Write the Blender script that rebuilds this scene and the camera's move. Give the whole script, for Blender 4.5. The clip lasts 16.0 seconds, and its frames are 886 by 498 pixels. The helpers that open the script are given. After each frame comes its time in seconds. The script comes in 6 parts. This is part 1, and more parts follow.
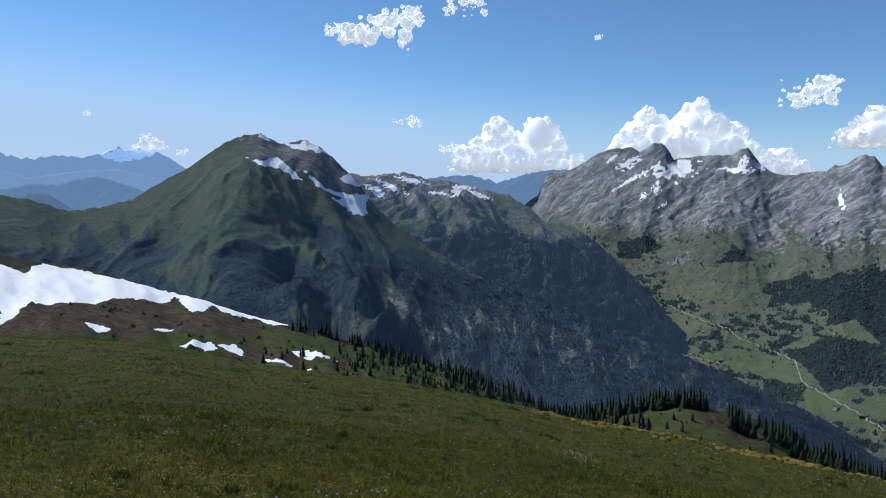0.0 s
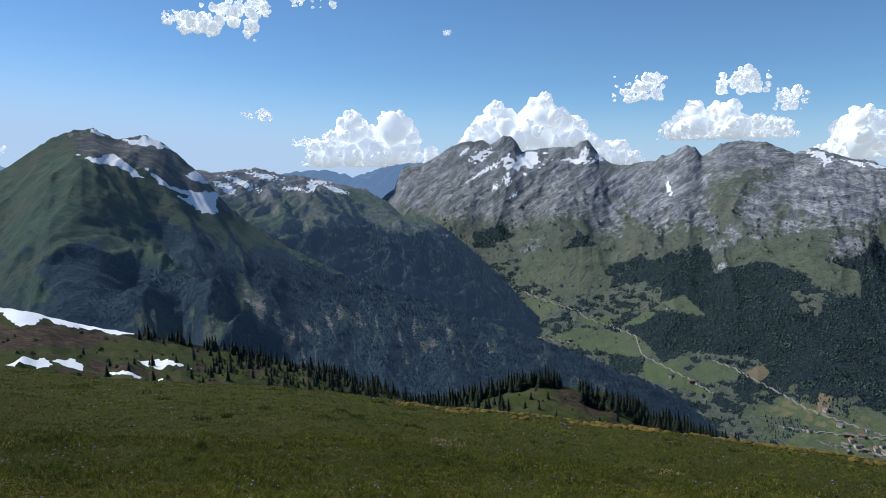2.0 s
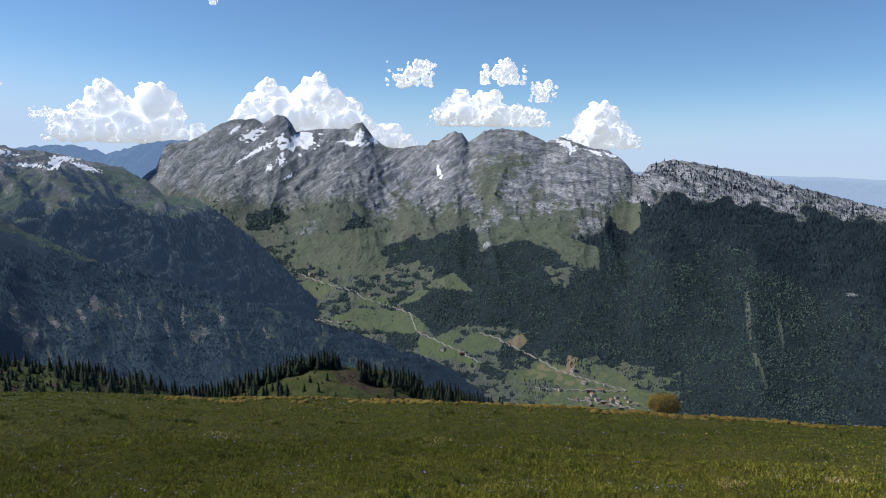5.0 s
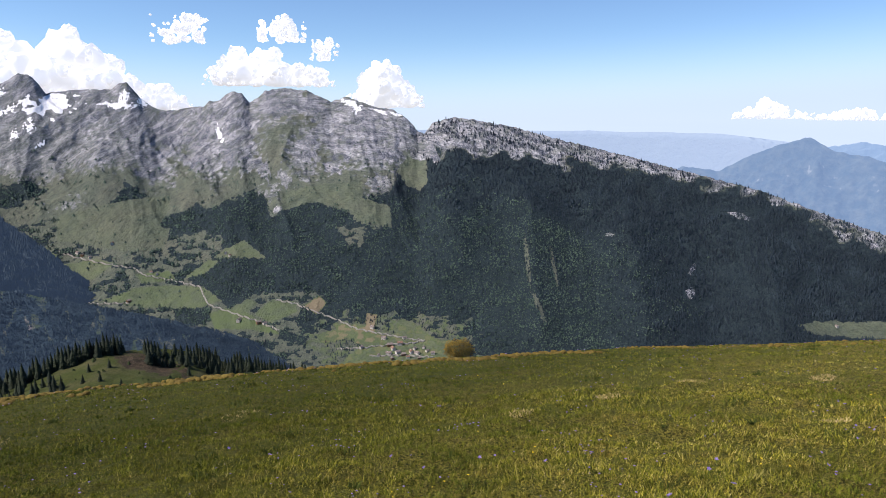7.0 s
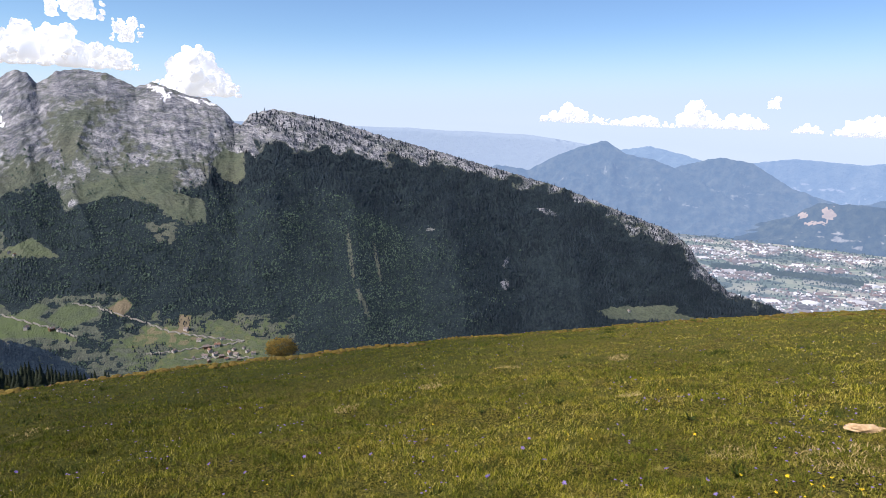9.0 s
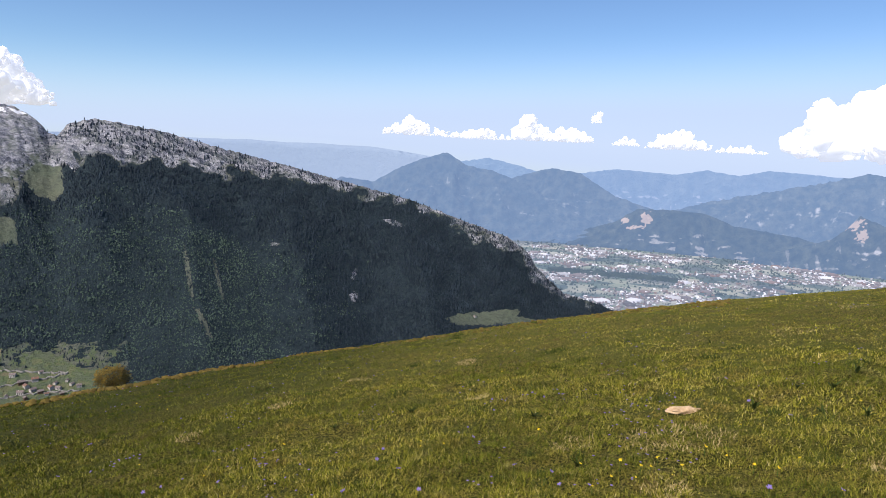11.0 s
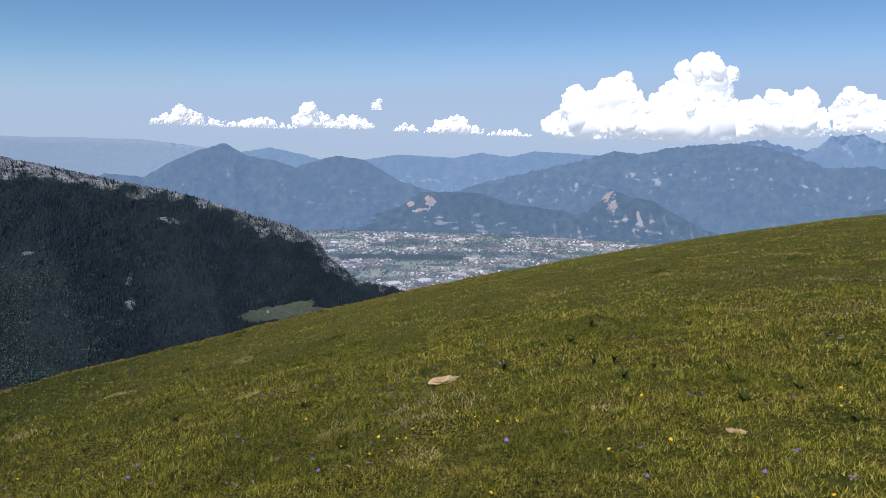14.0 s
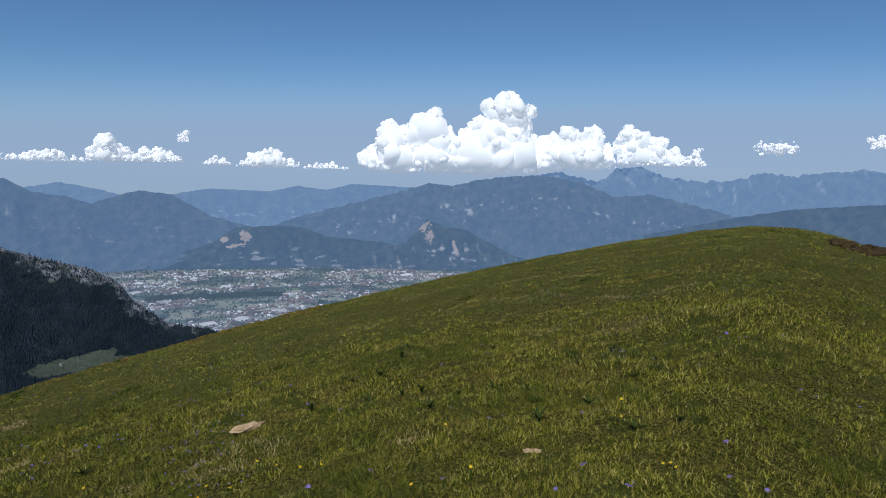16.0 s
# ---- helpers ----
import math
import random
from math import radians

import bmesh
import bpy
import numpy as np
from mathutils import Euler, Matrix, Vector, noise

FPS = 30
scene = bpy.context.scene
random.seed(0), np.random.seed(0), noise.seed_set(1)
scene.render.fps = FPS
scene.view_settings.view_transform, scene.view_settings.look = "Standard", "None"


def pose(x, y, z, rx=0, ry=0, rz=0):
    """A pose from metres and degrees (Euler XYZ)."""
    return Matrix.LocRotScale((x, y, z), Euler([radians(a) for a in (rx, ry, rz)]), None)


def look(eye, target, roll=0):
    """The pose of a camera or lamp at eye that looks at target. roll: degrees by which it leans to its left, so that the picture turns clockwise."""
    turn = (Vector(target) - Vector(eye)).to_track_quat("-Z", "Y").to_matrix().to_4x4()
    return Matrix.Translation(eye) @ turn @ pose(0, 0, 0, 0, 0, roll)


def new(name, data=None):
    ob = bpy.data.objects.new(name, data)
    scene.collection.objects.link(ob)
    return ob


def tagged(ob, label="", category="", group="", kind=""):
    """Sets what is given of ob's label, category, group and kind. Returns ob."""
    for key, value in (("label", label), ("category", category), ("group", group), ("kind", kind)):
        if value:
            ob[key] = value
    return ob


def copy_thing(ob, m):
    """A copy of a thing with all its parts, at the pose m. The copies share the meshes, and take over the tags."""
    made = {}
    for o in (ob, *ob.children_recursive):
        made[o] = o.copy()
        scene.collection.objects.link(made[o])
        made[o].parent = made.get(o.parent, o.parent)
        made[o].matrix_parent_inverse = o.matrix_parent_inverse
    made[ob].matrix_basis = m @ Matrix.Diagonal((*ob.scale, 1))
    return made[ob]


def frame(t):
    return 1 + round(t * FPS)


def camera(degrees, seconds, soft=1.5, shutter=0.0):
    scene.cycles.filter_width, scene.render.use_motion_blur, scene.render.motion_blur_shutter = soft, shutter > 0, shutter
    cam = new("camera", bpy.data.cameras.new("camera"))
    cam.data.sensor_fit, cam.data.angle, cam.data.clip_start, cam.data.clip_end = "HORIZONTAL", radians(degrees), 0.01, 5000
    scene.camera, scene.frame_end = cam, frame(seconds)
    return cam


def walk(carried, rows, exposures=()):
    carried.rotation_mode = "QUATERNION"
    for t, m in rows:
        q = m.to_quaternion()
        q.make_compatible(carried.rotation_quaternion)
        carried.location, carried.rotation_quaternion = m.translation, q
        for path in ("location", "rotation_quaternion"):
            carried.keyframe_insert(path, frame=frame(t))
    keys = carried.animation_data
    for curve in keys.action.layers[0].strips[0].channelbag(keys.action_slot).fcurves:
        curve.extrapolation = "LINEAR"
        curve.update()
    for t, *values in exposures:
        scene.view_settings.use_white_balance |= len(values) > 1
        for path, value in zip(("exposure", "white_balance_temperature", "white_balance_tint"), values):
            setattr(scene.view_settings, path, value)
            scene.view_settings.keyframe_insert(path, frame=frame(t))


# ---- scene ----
FOV = 66.3
EYE = 1.6
cam = camera(FOV, 16.0, 0.6)
PATH = [
    (0.0, pose(0.000, 0.000, 1.600, 84.08, -0.83, 0.04)),
    (0.5, pose(0.000, 0.000, 1.600, 83.74, -0.79, -3.25)),
    (1.0, pose(0.000, 0.000, 1.600, 83.40, -0.57, -6.14)),
    (1.5, pose(0.000, 0.000, 1.600, 83.31, -0.25, -8.85)),
    (2.0, pose(0.000, 0.000, 1.600, 83.64, 0.18, -12.01)),
    (2.5, pose(0.000, 0.000, 1.600, 83.61, 0.28, -16.10)),
    (3.0, pose(0.000, 0.000, 1.600, 84.19, 0.04, -19.14)),
    (5.5, pose(0.000, 0.000, 1.600, 81.34, -0.64, -34.80)),
    (6.0, pose(0.000, 0.000, 1.600, 80.65, 0.25, -39.84)),
    (6.5, pose(0.000, 0.000, 1.600, 79.97, 0.04, -44.78)),
    (7.0, pose(0.000, 0.000, 1.600, 79.19, -0.13, -48.35)),
    (7.5, pose(0.000, 0.000, 1.600, 78.55, -0.55, -52.37)),
    (8.0, pose(0.000, 0.000, 1.600, 78.86, -1.21, -55.72)),
    (8.5, pose(0.000, 0.000, 1.600, 78.61, -1.68, -59.35)),
    (9.0, pose(0.000, 0.000, 1.600, 79.11, -2.32, -63.07)),
    (9.5, pose(0.000, 0.000, 1.600, 79.27, -2.62, -66.43)),
    (10.0, pose(0.000, 0.000, 1.600, 80.01, -2.77, -70.33)),
    (12.5, pose(-0.040, -0.120, 1.600, 80.24, -1.37, -84.88)),
    (13.0, pose(-0.020, -0.200, 1.600, 80.39, -0.97, -88.93)),
    (13.5, pose(0.000, -0.270, 1.600, 80.70, -1.48, -90.75)),
    (14.0, pose(0.020, -0.310, 1.600, 80.24, -1.27, -94.07)),
    (14.5, pose(0.060, -0.360, 1.600, 81.25, -1.23, -98.48)),
    (15.0, pose(0.080, -0.400, 1.600, 81.94, -1.02, -102.27)),
    (15.5, pose(0.090, -0.440, 1.600, 82.54, -1.07, -105.80)),
    (16.0, pose(0.090, -0.480, 1.600, 83.28, -1.17, -109.31)),
]
EXPOSURES = [(0.0, -0.22, 6150.0, 8.0), (3.0, -0.2, 6250.0, 8.0), (5.5, -0.01, 6600.0, 13.0), (7.0, 0.28, 6900.0, 18.0), (10.0, 0.2, 6850.0, 18.0), (12.5, -0.12, 6600.0, 15.0), (14.5, -0.5, 6300.0, 12.0), (16.0, -0.8, 6050.0, 9.0)]
walk(cam, PATH, EXPOSURES)

# ---- sky and sun ----
SUN_AZ, SUN_EL = -56.0, 46.0


def heading(az, el):
    a, e = radians(az), radians(el)
    return Vector((math.sin(a) * math.cos(e), math.cos(a) * math.cos(e), math.sin(e)))


world = bpy.data.worlds.new("sky")
scene.world = world
world.use_nodes = True
wn = world.node_tree
sky = wn.nodes.new("ShaderNodeTexSky")
sky.sky_type = "NISHITA"
sky.sun_disc = False
sky.sun_elevation = radians(SUN_EL)
sky.sun_rotation = radians(SUN_AZ)
sky.altitude = 1900
sky.air_density = 1.0
sky.dust_density = 0.0
sky.ozone_density = 3.0
tone = wn.nodes.new("ShaderNodeHueSaturation")
tone.inputs["Saturation"].default_value = 1.0
wn.links.new(sky.outputs[0], tone.inputs["Color"])
clear = wn.nodes.new("ShaderNodeMix")
clear.data_type, clear.blend_type = "RGBA", "MULTIPLY"
clear.inputs[0].default_value = 1.0
clear.inputs[7].default_value = (0.79, 0.98, 1.11, 1)
wn.links.new(tone.outputs[0], clear.inputs[6])
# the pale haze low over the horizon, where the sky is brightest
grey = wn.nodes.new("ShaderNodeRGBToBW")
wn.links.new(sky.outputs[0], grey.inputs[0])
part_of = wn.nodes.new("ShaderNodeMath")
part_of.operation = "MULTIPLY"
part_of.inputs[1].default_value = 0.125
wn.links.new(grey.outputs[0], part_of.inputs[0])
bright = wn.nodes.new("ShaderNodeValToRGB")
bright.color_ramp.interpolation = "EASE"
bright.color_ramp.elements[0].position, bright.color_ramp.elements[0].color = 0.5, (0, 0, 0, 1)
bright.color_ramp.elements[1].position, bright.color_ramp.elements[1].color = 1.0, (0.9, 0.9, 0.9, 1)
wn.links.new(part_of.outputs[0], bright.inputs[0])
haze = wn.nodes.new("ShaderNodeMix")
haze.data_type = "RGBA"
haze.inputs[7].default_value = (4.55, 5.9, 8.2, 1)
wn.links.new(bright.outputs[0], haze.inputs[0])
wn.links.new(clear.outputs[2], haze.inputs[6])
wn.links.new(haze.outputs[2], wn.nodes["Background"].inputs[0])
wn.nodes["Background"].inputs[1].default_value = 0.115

sun_data = bpy.data.lights.new("sun", "SUN")
sun_data.energy = 5.0
sun_data.angle = radians(0.53)
sun_data.color = (1.0, 0.95, 0.87)
sun = new("sun", sun_data)
sun.matrix_world = look(heading(SUN_AZ, SUN_EL) * 100, (0, 0, 0))


# ---- noise, vectorised ----
def hash2(ix, iy, seed):
    n = (ix.astype(np.int64) * 374761393 + iy.astype(np.int64) * 668265263 + seed * 974634777) & 0xFFFFFFFF
    n = ((n ^ (n >> 13)) * 1274126177) & 0xFFFFFFFF
    return ((n ^ (n >> 16)) & 0xFFFFFF) / float(0xFFFFFF)


def gnoise(x, y, seed=0):
    """Gradient noise, about -1 to 1."""
    ix, iy = np.floor(x), np.floor(y)
    fx, fy = x - ix, y - iy
    u, v = fx * fx * fx * (fx * (fx * 6 - 15) + 10), fy * fy * fy * (fy * (fy * 6 - 15) + 10)

    def corner(dx, dy):
        a = hash2(ix + dx, iy + dy, seed) * 2 * math.pi
        return np.cos(a) * (fx - dx) + np.sin(a) * (fy - dy)

    top = corner(0, 0) * (1 - u) + corner(1, 0) * u
    low = corner(0, 1) * (1 - u) + corner(1, 1) * u
    return (top * (1 - v) + low * v) * 1.5


def fbm(x, y, octaves=4, seed=0, gain=0.5):
    total, amp = 0.0, 1.0
    for o in range(octaves):
        total = total + amp * gnoise(x * 2.03 ** o + o * 17.3, y * 2.03 ** o - o * 9.1, seed + o)
        amp *= gain
    return total


def ridged(x, y, octaves=4, seed=0, gain=0.5):
    """Sharp crests, 0 to about 2."""
    total, amp, weight = 0.0, 1.0, 1.0
    for o in range(octaves):
        n = (1 - np.abs(gnoise(x * 2.07 ** o + o * 11.7, y * 2.07 ** o + o * 5.3, seed + o))) ** 2 * weight
        total = total + amp * n
        weight = np.clip(n * 1.6, 0, 1)
        amp *= gain
    return total


def smooth(a, b, x):
    t = np.clip((x - a) / (b - a), 0, 1)
    return t * t * (3 - 2 * t)


def mesh_from(name, verts, faces, material, attrs=None, shade_smooth=True):
    """A mesh from arrays; faces: equal-sided polygons."""
    me = bpy.data.meshes.new(name)
    verts = np.ascontiguousarray(verts, dtype=np.float32)
    faces = np.ascontiguousarray(faces, dtype=np.int32)
    n, k = faces.shape
    me.vertices.add(len(verts))
    me.vertices.foreach_set("co", verts.ravel())
    me.loops.add(n * k)
    me.loops.foreach_set("vertex_index", faces.ravel())
    me.polygons.add(n)
    me.polygons.foreach_set("loop_start", np.arange(0, n * k, k, dtype=np.int32))
    me.polygons.foreach_set("use_smooth", np.full(n, shade_smooth))
    for key, values in (attrs or {}).items():
        col = me.color_attributes.new(key, "FLOAT_COLOR", "POINT")
        full = np.ones((len(verts), 4), dtype=np.float32)
        full[:, :3] = values
        col.data.foreach_set("color", full.ravel())
    me.update(calc_edges=True)
    me.validate()
    me.materials.append(material)
    return me


def grid_faces(rows, cols):
    i = np.arange(rows - 1)[:, None] * cols + np.arange(cols - 1)[None, :]
    i = i.ravel()
    return np.stack([i, i + 1, i + 1 + cols, i + cols], axis=1)


# ---- materials ----
class Nodes:
    """A short way to write node materials."""

    def __init__(self, name):
        self.mat = bpy.data.materials.new(name)
        self.mat.use_nodes = True
        self.tree = self.mat.node_tree
        self.bsdf = self.tree.nodes["Principled BSDF"]
        self.out = self.tree.nodes["Material Output"]
        self.geo = self.add("ShaderNodeNewGeometry")

    def add(self, kind, **props):
        n = self.tree.nodes.new(kind)
        if "operation" in props:
            n.operation, n.use_clamp = props["operation"], props["use_clamp"]
        if "data_type" in props:
            n.data_type, n.blend_type = props["data_type"], props["blend_type"]
        if "attribute_name" in props:
            n.attribute_name = props["attribute_name"]
        return n

    def link(self, a, b):
        self.tree.links.new(a, b)

    def noise(self, scale, detail=4.0, rough=0.55, vector=None, distortion=0.0):
        n = self.add("ShaderNodeTexNoise")
        n.inputs["Scale"].default_value = scale
        n.inputs["Detail"].default_value = detail
        n.inputs["Roughness"].default_value = rough
        n.inputs["Distortion"].default_value = distortion
        self.link(vector or self.geo.outputs["Position"], n.inputs["Vector"])
        return n.outputs["Fac"]

    def ramp(self, fac, stops):
        n = self.add("ShaderNodeValToRGB")
        while len(n.color_ramp.elements) < len(stops):
            n.color_ramp.elements.new(0.5)
        for e, (p, c) in zip(n.color_ramp.elements, stops):
            e.position = p
            e.color = (*c, 1) if len(c) == 3 else c
        self.link(fac, n.inputs[0])
        return n.outputs[0]

    def mix(self, fac, a, b, blend="MIX"):
        n = self.add("ShaderNodeMix", data_type="RGBA", blend_type=blend)
        for s, v in ((n.inputs[0], fac), (n.inputs[6], a), (n.inputs[7], b)):
            if isinstance(v, (int, float)):
                s.default_value = v
            elif isinstance(v, tuple):
                s.default_value = (*v, 1)
            else:
                self.link(v, s)
        return n.outputs[2]

    def math(self, op, a, b=0.0, clamp=False):
        n = self.add("ShaderNodeMath", operation=op, use_clamp=clamp)
        for s, v in ((n.inputs[0], a), (n.inputs[1], b)):
            if isinstance(v, (int, float)):
                s.default_value = v
            else:
                self.link(v, s)
        return n.outputs[0]

    def attribute(self, name):
        n = self.add("ShaderNodeAttribute", attribute_name=name)
        s = self.add("ShaderNodeSeparateColor")
        self.link(n.outputs["Color"], s.inputs[0])
        return s.outputs

    def bump(self, height, strength=0.5, distance=1.0):
        n = self.add("ShaderNodeBump")
        n.inputs["Strength"].default_value = strength
        n.inputs["Distance"].default_value = distance
        self.link(height, n.inputs["Height"])
        self.link(n.outputs[0], self.bsdf.inputs["Normal"])

    def done(self, color=None, rough=0.9, spec=0.15):
        if color is not None:
            if isinstance(color, tuple):
                self.bsdf.inputs["Base Color"].default_value = (*color, 1)
            else:
                self.link(color, self.bsdf.inputs["Base Color"])
        self.bsdf.inputs["Roughness"].default_value = rough
        self.bsdf.inputs["Specular IOR Level"].default_value = spec
        return self.mat


def north_side(n, big):
    """0 to 0.5: how far the meadow's colour is darkened towards the north, broken up by noise."""
    xyz = n.add("ShaderNodeSeparateXYZ")
    n.link(n.geo.outputs["Position"], xyz.inputs[0])
    north = n.math("ADD", n.math("MULTIPLY", xyz.outputs[1], 0.09), n.math("MULTIPLY", n.math("SUBTRACT", big, 0.5), 0.7))
    return n.ramp(north, [(0.22, gray(0)), (0.66, gray(0.6))])


def gray(v):
    return (v, v, v)


def land_material(name, grass_a, grass_b, rock_a, rock_b, wood_a, wood_b, scale=1.0, earth=(0.16, 0.12, 0.085), lay=38.0, turf=0.6, stretch=0.6, air=0.0, relief=1.0):
    """Open land whose cover (woods, rock, snow) is given per vertex. Rock shows beds that dip at an angle of lay degrees."""
    n = Nodes(name)
    cover = n.attribute("cover")
    big, mid = n.noise(0.005 * scale, 6, 0.62), n.noise(0.022 * scale, 8, 0.68)
    fine = n.noise(0.11 * scale, 6, 0.7)
    bed = n.add("ShaderNodeMapping")
    bed.inputs["Rotation"].default_value = (0, 0, radians(-lay))
    bed.inputs["Scale"].default_value = (stretch, 1.0, 1.0)
    n.link(n.add("ShaderNodeAttribute", attribute_name="lie").outputs["Vector"], bed.inputs["Vector"])
    beds = n.noise(34.0 * scale, 7, 0.68, bed.outputs[0], 0.6)
    thin = n.noise(130.0 * scale, 5, 0.7, bed.outputs[0], 0.3)
    speck = n.noise(0.3 * scale, 4, 0.7)
    grass = n.mix(n.ramp(mid, [(0.36, gray(0)), (0.64, gray(1))]), grass_a, grass_b)
    grass = n.mix(n.ramp(big, [(0.48, gray(0)), (0.72, gray(0.55))]), grass, earth)
    grass = n.mix(n.ramp(fine, [(0.3, gray(0.45)), (0.55, gray(0))]), grass, wood_b)
    grass = n.mix(n.ramp(thin, [(0.36, gray(0.55)), (0.5, gray(0))]), grass, tuple(0.45 * c for c in grass_a))
    grass = n.mix(n.ramp(speck, [(0.36, gray(0.6)), (0.47, gray(0))]), grass, wood_b)
    lush = n.math("MULTIPLY", n.attribute("lie")[2], 100.0)
    lush = n.math("MULTIPLY", lush, n.ramp(mid, [(0.3, gray(0.4)), (0.6, gray(1))]))
    grass = n.mix(n.math("MINIMUM", lush, 1.0), grass, (0.108, 0.15, 0.068))
    grass = n.mix(n.math("SUBTRACT", n.math("MULTIPLY", n.attribute("lie")[2], 100.0), 1.0, True), grass, (0.22, 0.185, 0.125))
    rock = n.mix(n.ramp(beds, [(0.42, gray(0)), (0.58, gray(1))]), rock_a, rock_b)
    rock = n.mix(n.ramp(thin, [(0.40, gray(0.85)), (0.52, gray(0))]), rock, rock_a)
    rock = n.mix(n.ramp(fine, [(0.35, gray(0.6)), (0.55, gray(0))]), rock, rock_a)
    rock = n.mix(n.ramp(speck, [(0.37, gray(0.8)), (0.46, gray(0))]), rock, tuple(0.7 * c for c in rock_a))
    rock = n.mix(n.ramp(speck, [(0.54, gray(0)), (0.62, gray(0.7))]), rock, tuple(1.2 * c for c in rock_b))
    rock = n.mix(n.ramp(mid, [(0.48, gray(0)), (0.60, gray(turf))]), rock, grass_a)
    wood = n.mix(n.ramp(fine, [(0.38, gray(0)), (0.62, gray(1))]), wood_a, wood_b)

    def edge(value, soft, rag):
        jag = n.math("MULTIPLY", n.math("SUBTRACT", mid, 0.5), 1.1 * rag)
        jag = n.math("ADD", jag, n.math("MULTIPLY", n.math("SUBTRACT", fine, 0.5), 0.9 * rag))
        return n.ramp(n.math("ADD", value, jag), [(0.5 - soft, gray(0)), (0.5 + soft, gray(1))])

    col = n.mix(edge(cover[1], 0.2, 1.0), grass, rock)
    col = n.mix(edge(cover[0], 0.1, 0.9), col, wood)
    col = n.mix(edge(cover[2], 0.04, 1.0), col, (0.86, 0.88, 0.92))
    n.bump(n.math("ADD", fine, n.math("ADD", n.math("ADD", beds, thin), mid)), 0.9, 7.0 * relief / scale)
    # distance haze, laid over the land's own colours as a faint blue glow
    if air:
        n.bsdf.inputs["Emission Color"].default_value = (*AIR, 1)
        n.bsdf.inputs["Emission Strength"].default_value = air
    return n.done(col, 0.95, 0.05)


# haze blue that far surfaces give off in place of real air
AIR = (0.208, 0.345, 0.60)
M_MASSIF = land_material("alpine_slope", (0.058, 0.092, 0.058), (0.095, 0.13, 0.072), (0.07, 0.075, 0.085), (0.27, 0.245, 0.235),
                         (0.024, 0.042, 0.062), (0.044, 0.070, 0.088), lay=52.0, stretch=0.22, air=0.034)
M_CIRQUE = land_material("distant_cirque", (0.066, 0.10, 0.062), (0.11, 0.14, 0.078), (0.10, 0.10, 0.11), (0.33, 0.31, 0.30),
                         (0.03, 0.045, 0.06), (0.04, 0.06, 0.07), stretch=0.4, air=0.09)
M_LIME = land_material("limestone_slope", (0.106, 0.128, 0.103), (0.152, 0.17, 0.126), (0.078, 0.09, 0.12), (0.47, 0.475, 0.50),
                       (0.018, 0.029, 0.038), (0.036, 0.054, 0.06), earth=(0.19, 0.18, 0.14), lay=0.0, turf=0.5, stretch=0.25)
M_NEARHILL = land_material("hill_pasture", (0.036, 0.053, 0.014), (0.063, 0.071, 0.021), (0.032, 0.024, 0.018), (0.10, 0.072, 0.052),
                           (0.012, 0.014, 0.009), (0.03, 0.032, 0.018), scale=6.0, turf=0.15, stretch=1.0, relief=0.3)


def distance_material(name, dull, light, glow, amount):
    """A far range, a backdrop of distance, its blue haze painted in as emission."""
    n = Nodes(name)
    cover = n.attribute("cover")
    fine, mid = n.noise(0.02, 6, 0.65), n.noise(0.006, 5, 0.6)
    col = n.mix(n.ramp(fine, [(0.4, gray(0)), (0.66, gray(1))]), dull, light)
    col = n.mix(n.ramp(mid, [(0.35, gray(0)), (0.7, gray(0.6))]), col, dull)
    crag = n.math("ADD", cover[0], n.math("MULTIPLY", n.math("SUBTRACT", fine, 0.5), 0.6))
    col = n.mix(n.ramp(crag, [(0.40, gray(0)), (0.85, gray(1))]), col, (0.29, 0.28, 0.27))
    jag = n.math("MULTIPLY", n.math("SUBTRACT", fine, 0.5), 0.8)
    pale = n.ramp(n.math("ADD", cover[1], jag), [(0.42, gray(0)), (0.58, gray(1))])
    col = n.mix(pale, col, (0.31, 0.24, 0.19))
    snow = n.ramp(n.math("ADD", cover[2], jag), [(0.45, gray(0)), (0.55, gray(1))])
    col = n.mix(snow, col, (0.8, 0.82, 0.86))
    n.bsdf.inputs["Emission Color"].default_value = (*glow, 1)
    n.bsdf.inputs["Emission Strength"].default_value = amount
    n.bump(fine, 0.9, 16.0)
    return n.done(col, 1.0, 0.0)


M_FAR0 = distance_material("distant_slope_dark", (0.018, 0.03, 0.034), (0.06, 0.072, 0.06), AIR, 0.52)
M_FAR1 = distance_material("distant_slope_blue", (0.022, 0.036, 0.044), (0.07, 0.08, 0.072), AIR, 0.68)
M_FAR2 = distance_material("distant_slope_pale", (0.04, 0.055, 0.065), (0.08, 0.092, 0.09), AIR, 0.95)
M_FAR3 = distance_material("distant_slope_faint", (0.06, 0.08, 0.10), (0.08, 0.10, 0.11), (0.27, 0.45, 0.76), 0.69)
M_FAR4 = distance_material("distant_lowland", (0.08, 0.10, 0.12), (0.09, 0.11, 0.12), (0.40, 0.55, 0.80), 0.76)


# ---- terrain ----
def table(points, az):
    """Values between rows of (azimuth, value, ...) at the azimuths az."""
    cols = list(zip(*points))
    return [np.interp(az, cols[0], c) for c in cols[1:]]


def curve(points, az, width=1.5):
    """As table, rounded off over about width degrees, for one value."""
    offs = np.linspace(-width, width, 9)
    w = 1 - np.abs(offs) / (width * 1.2)
    return sum(wi * table(points, az + o)[0] for wi, o in zip(w, offs)) / w.sum()


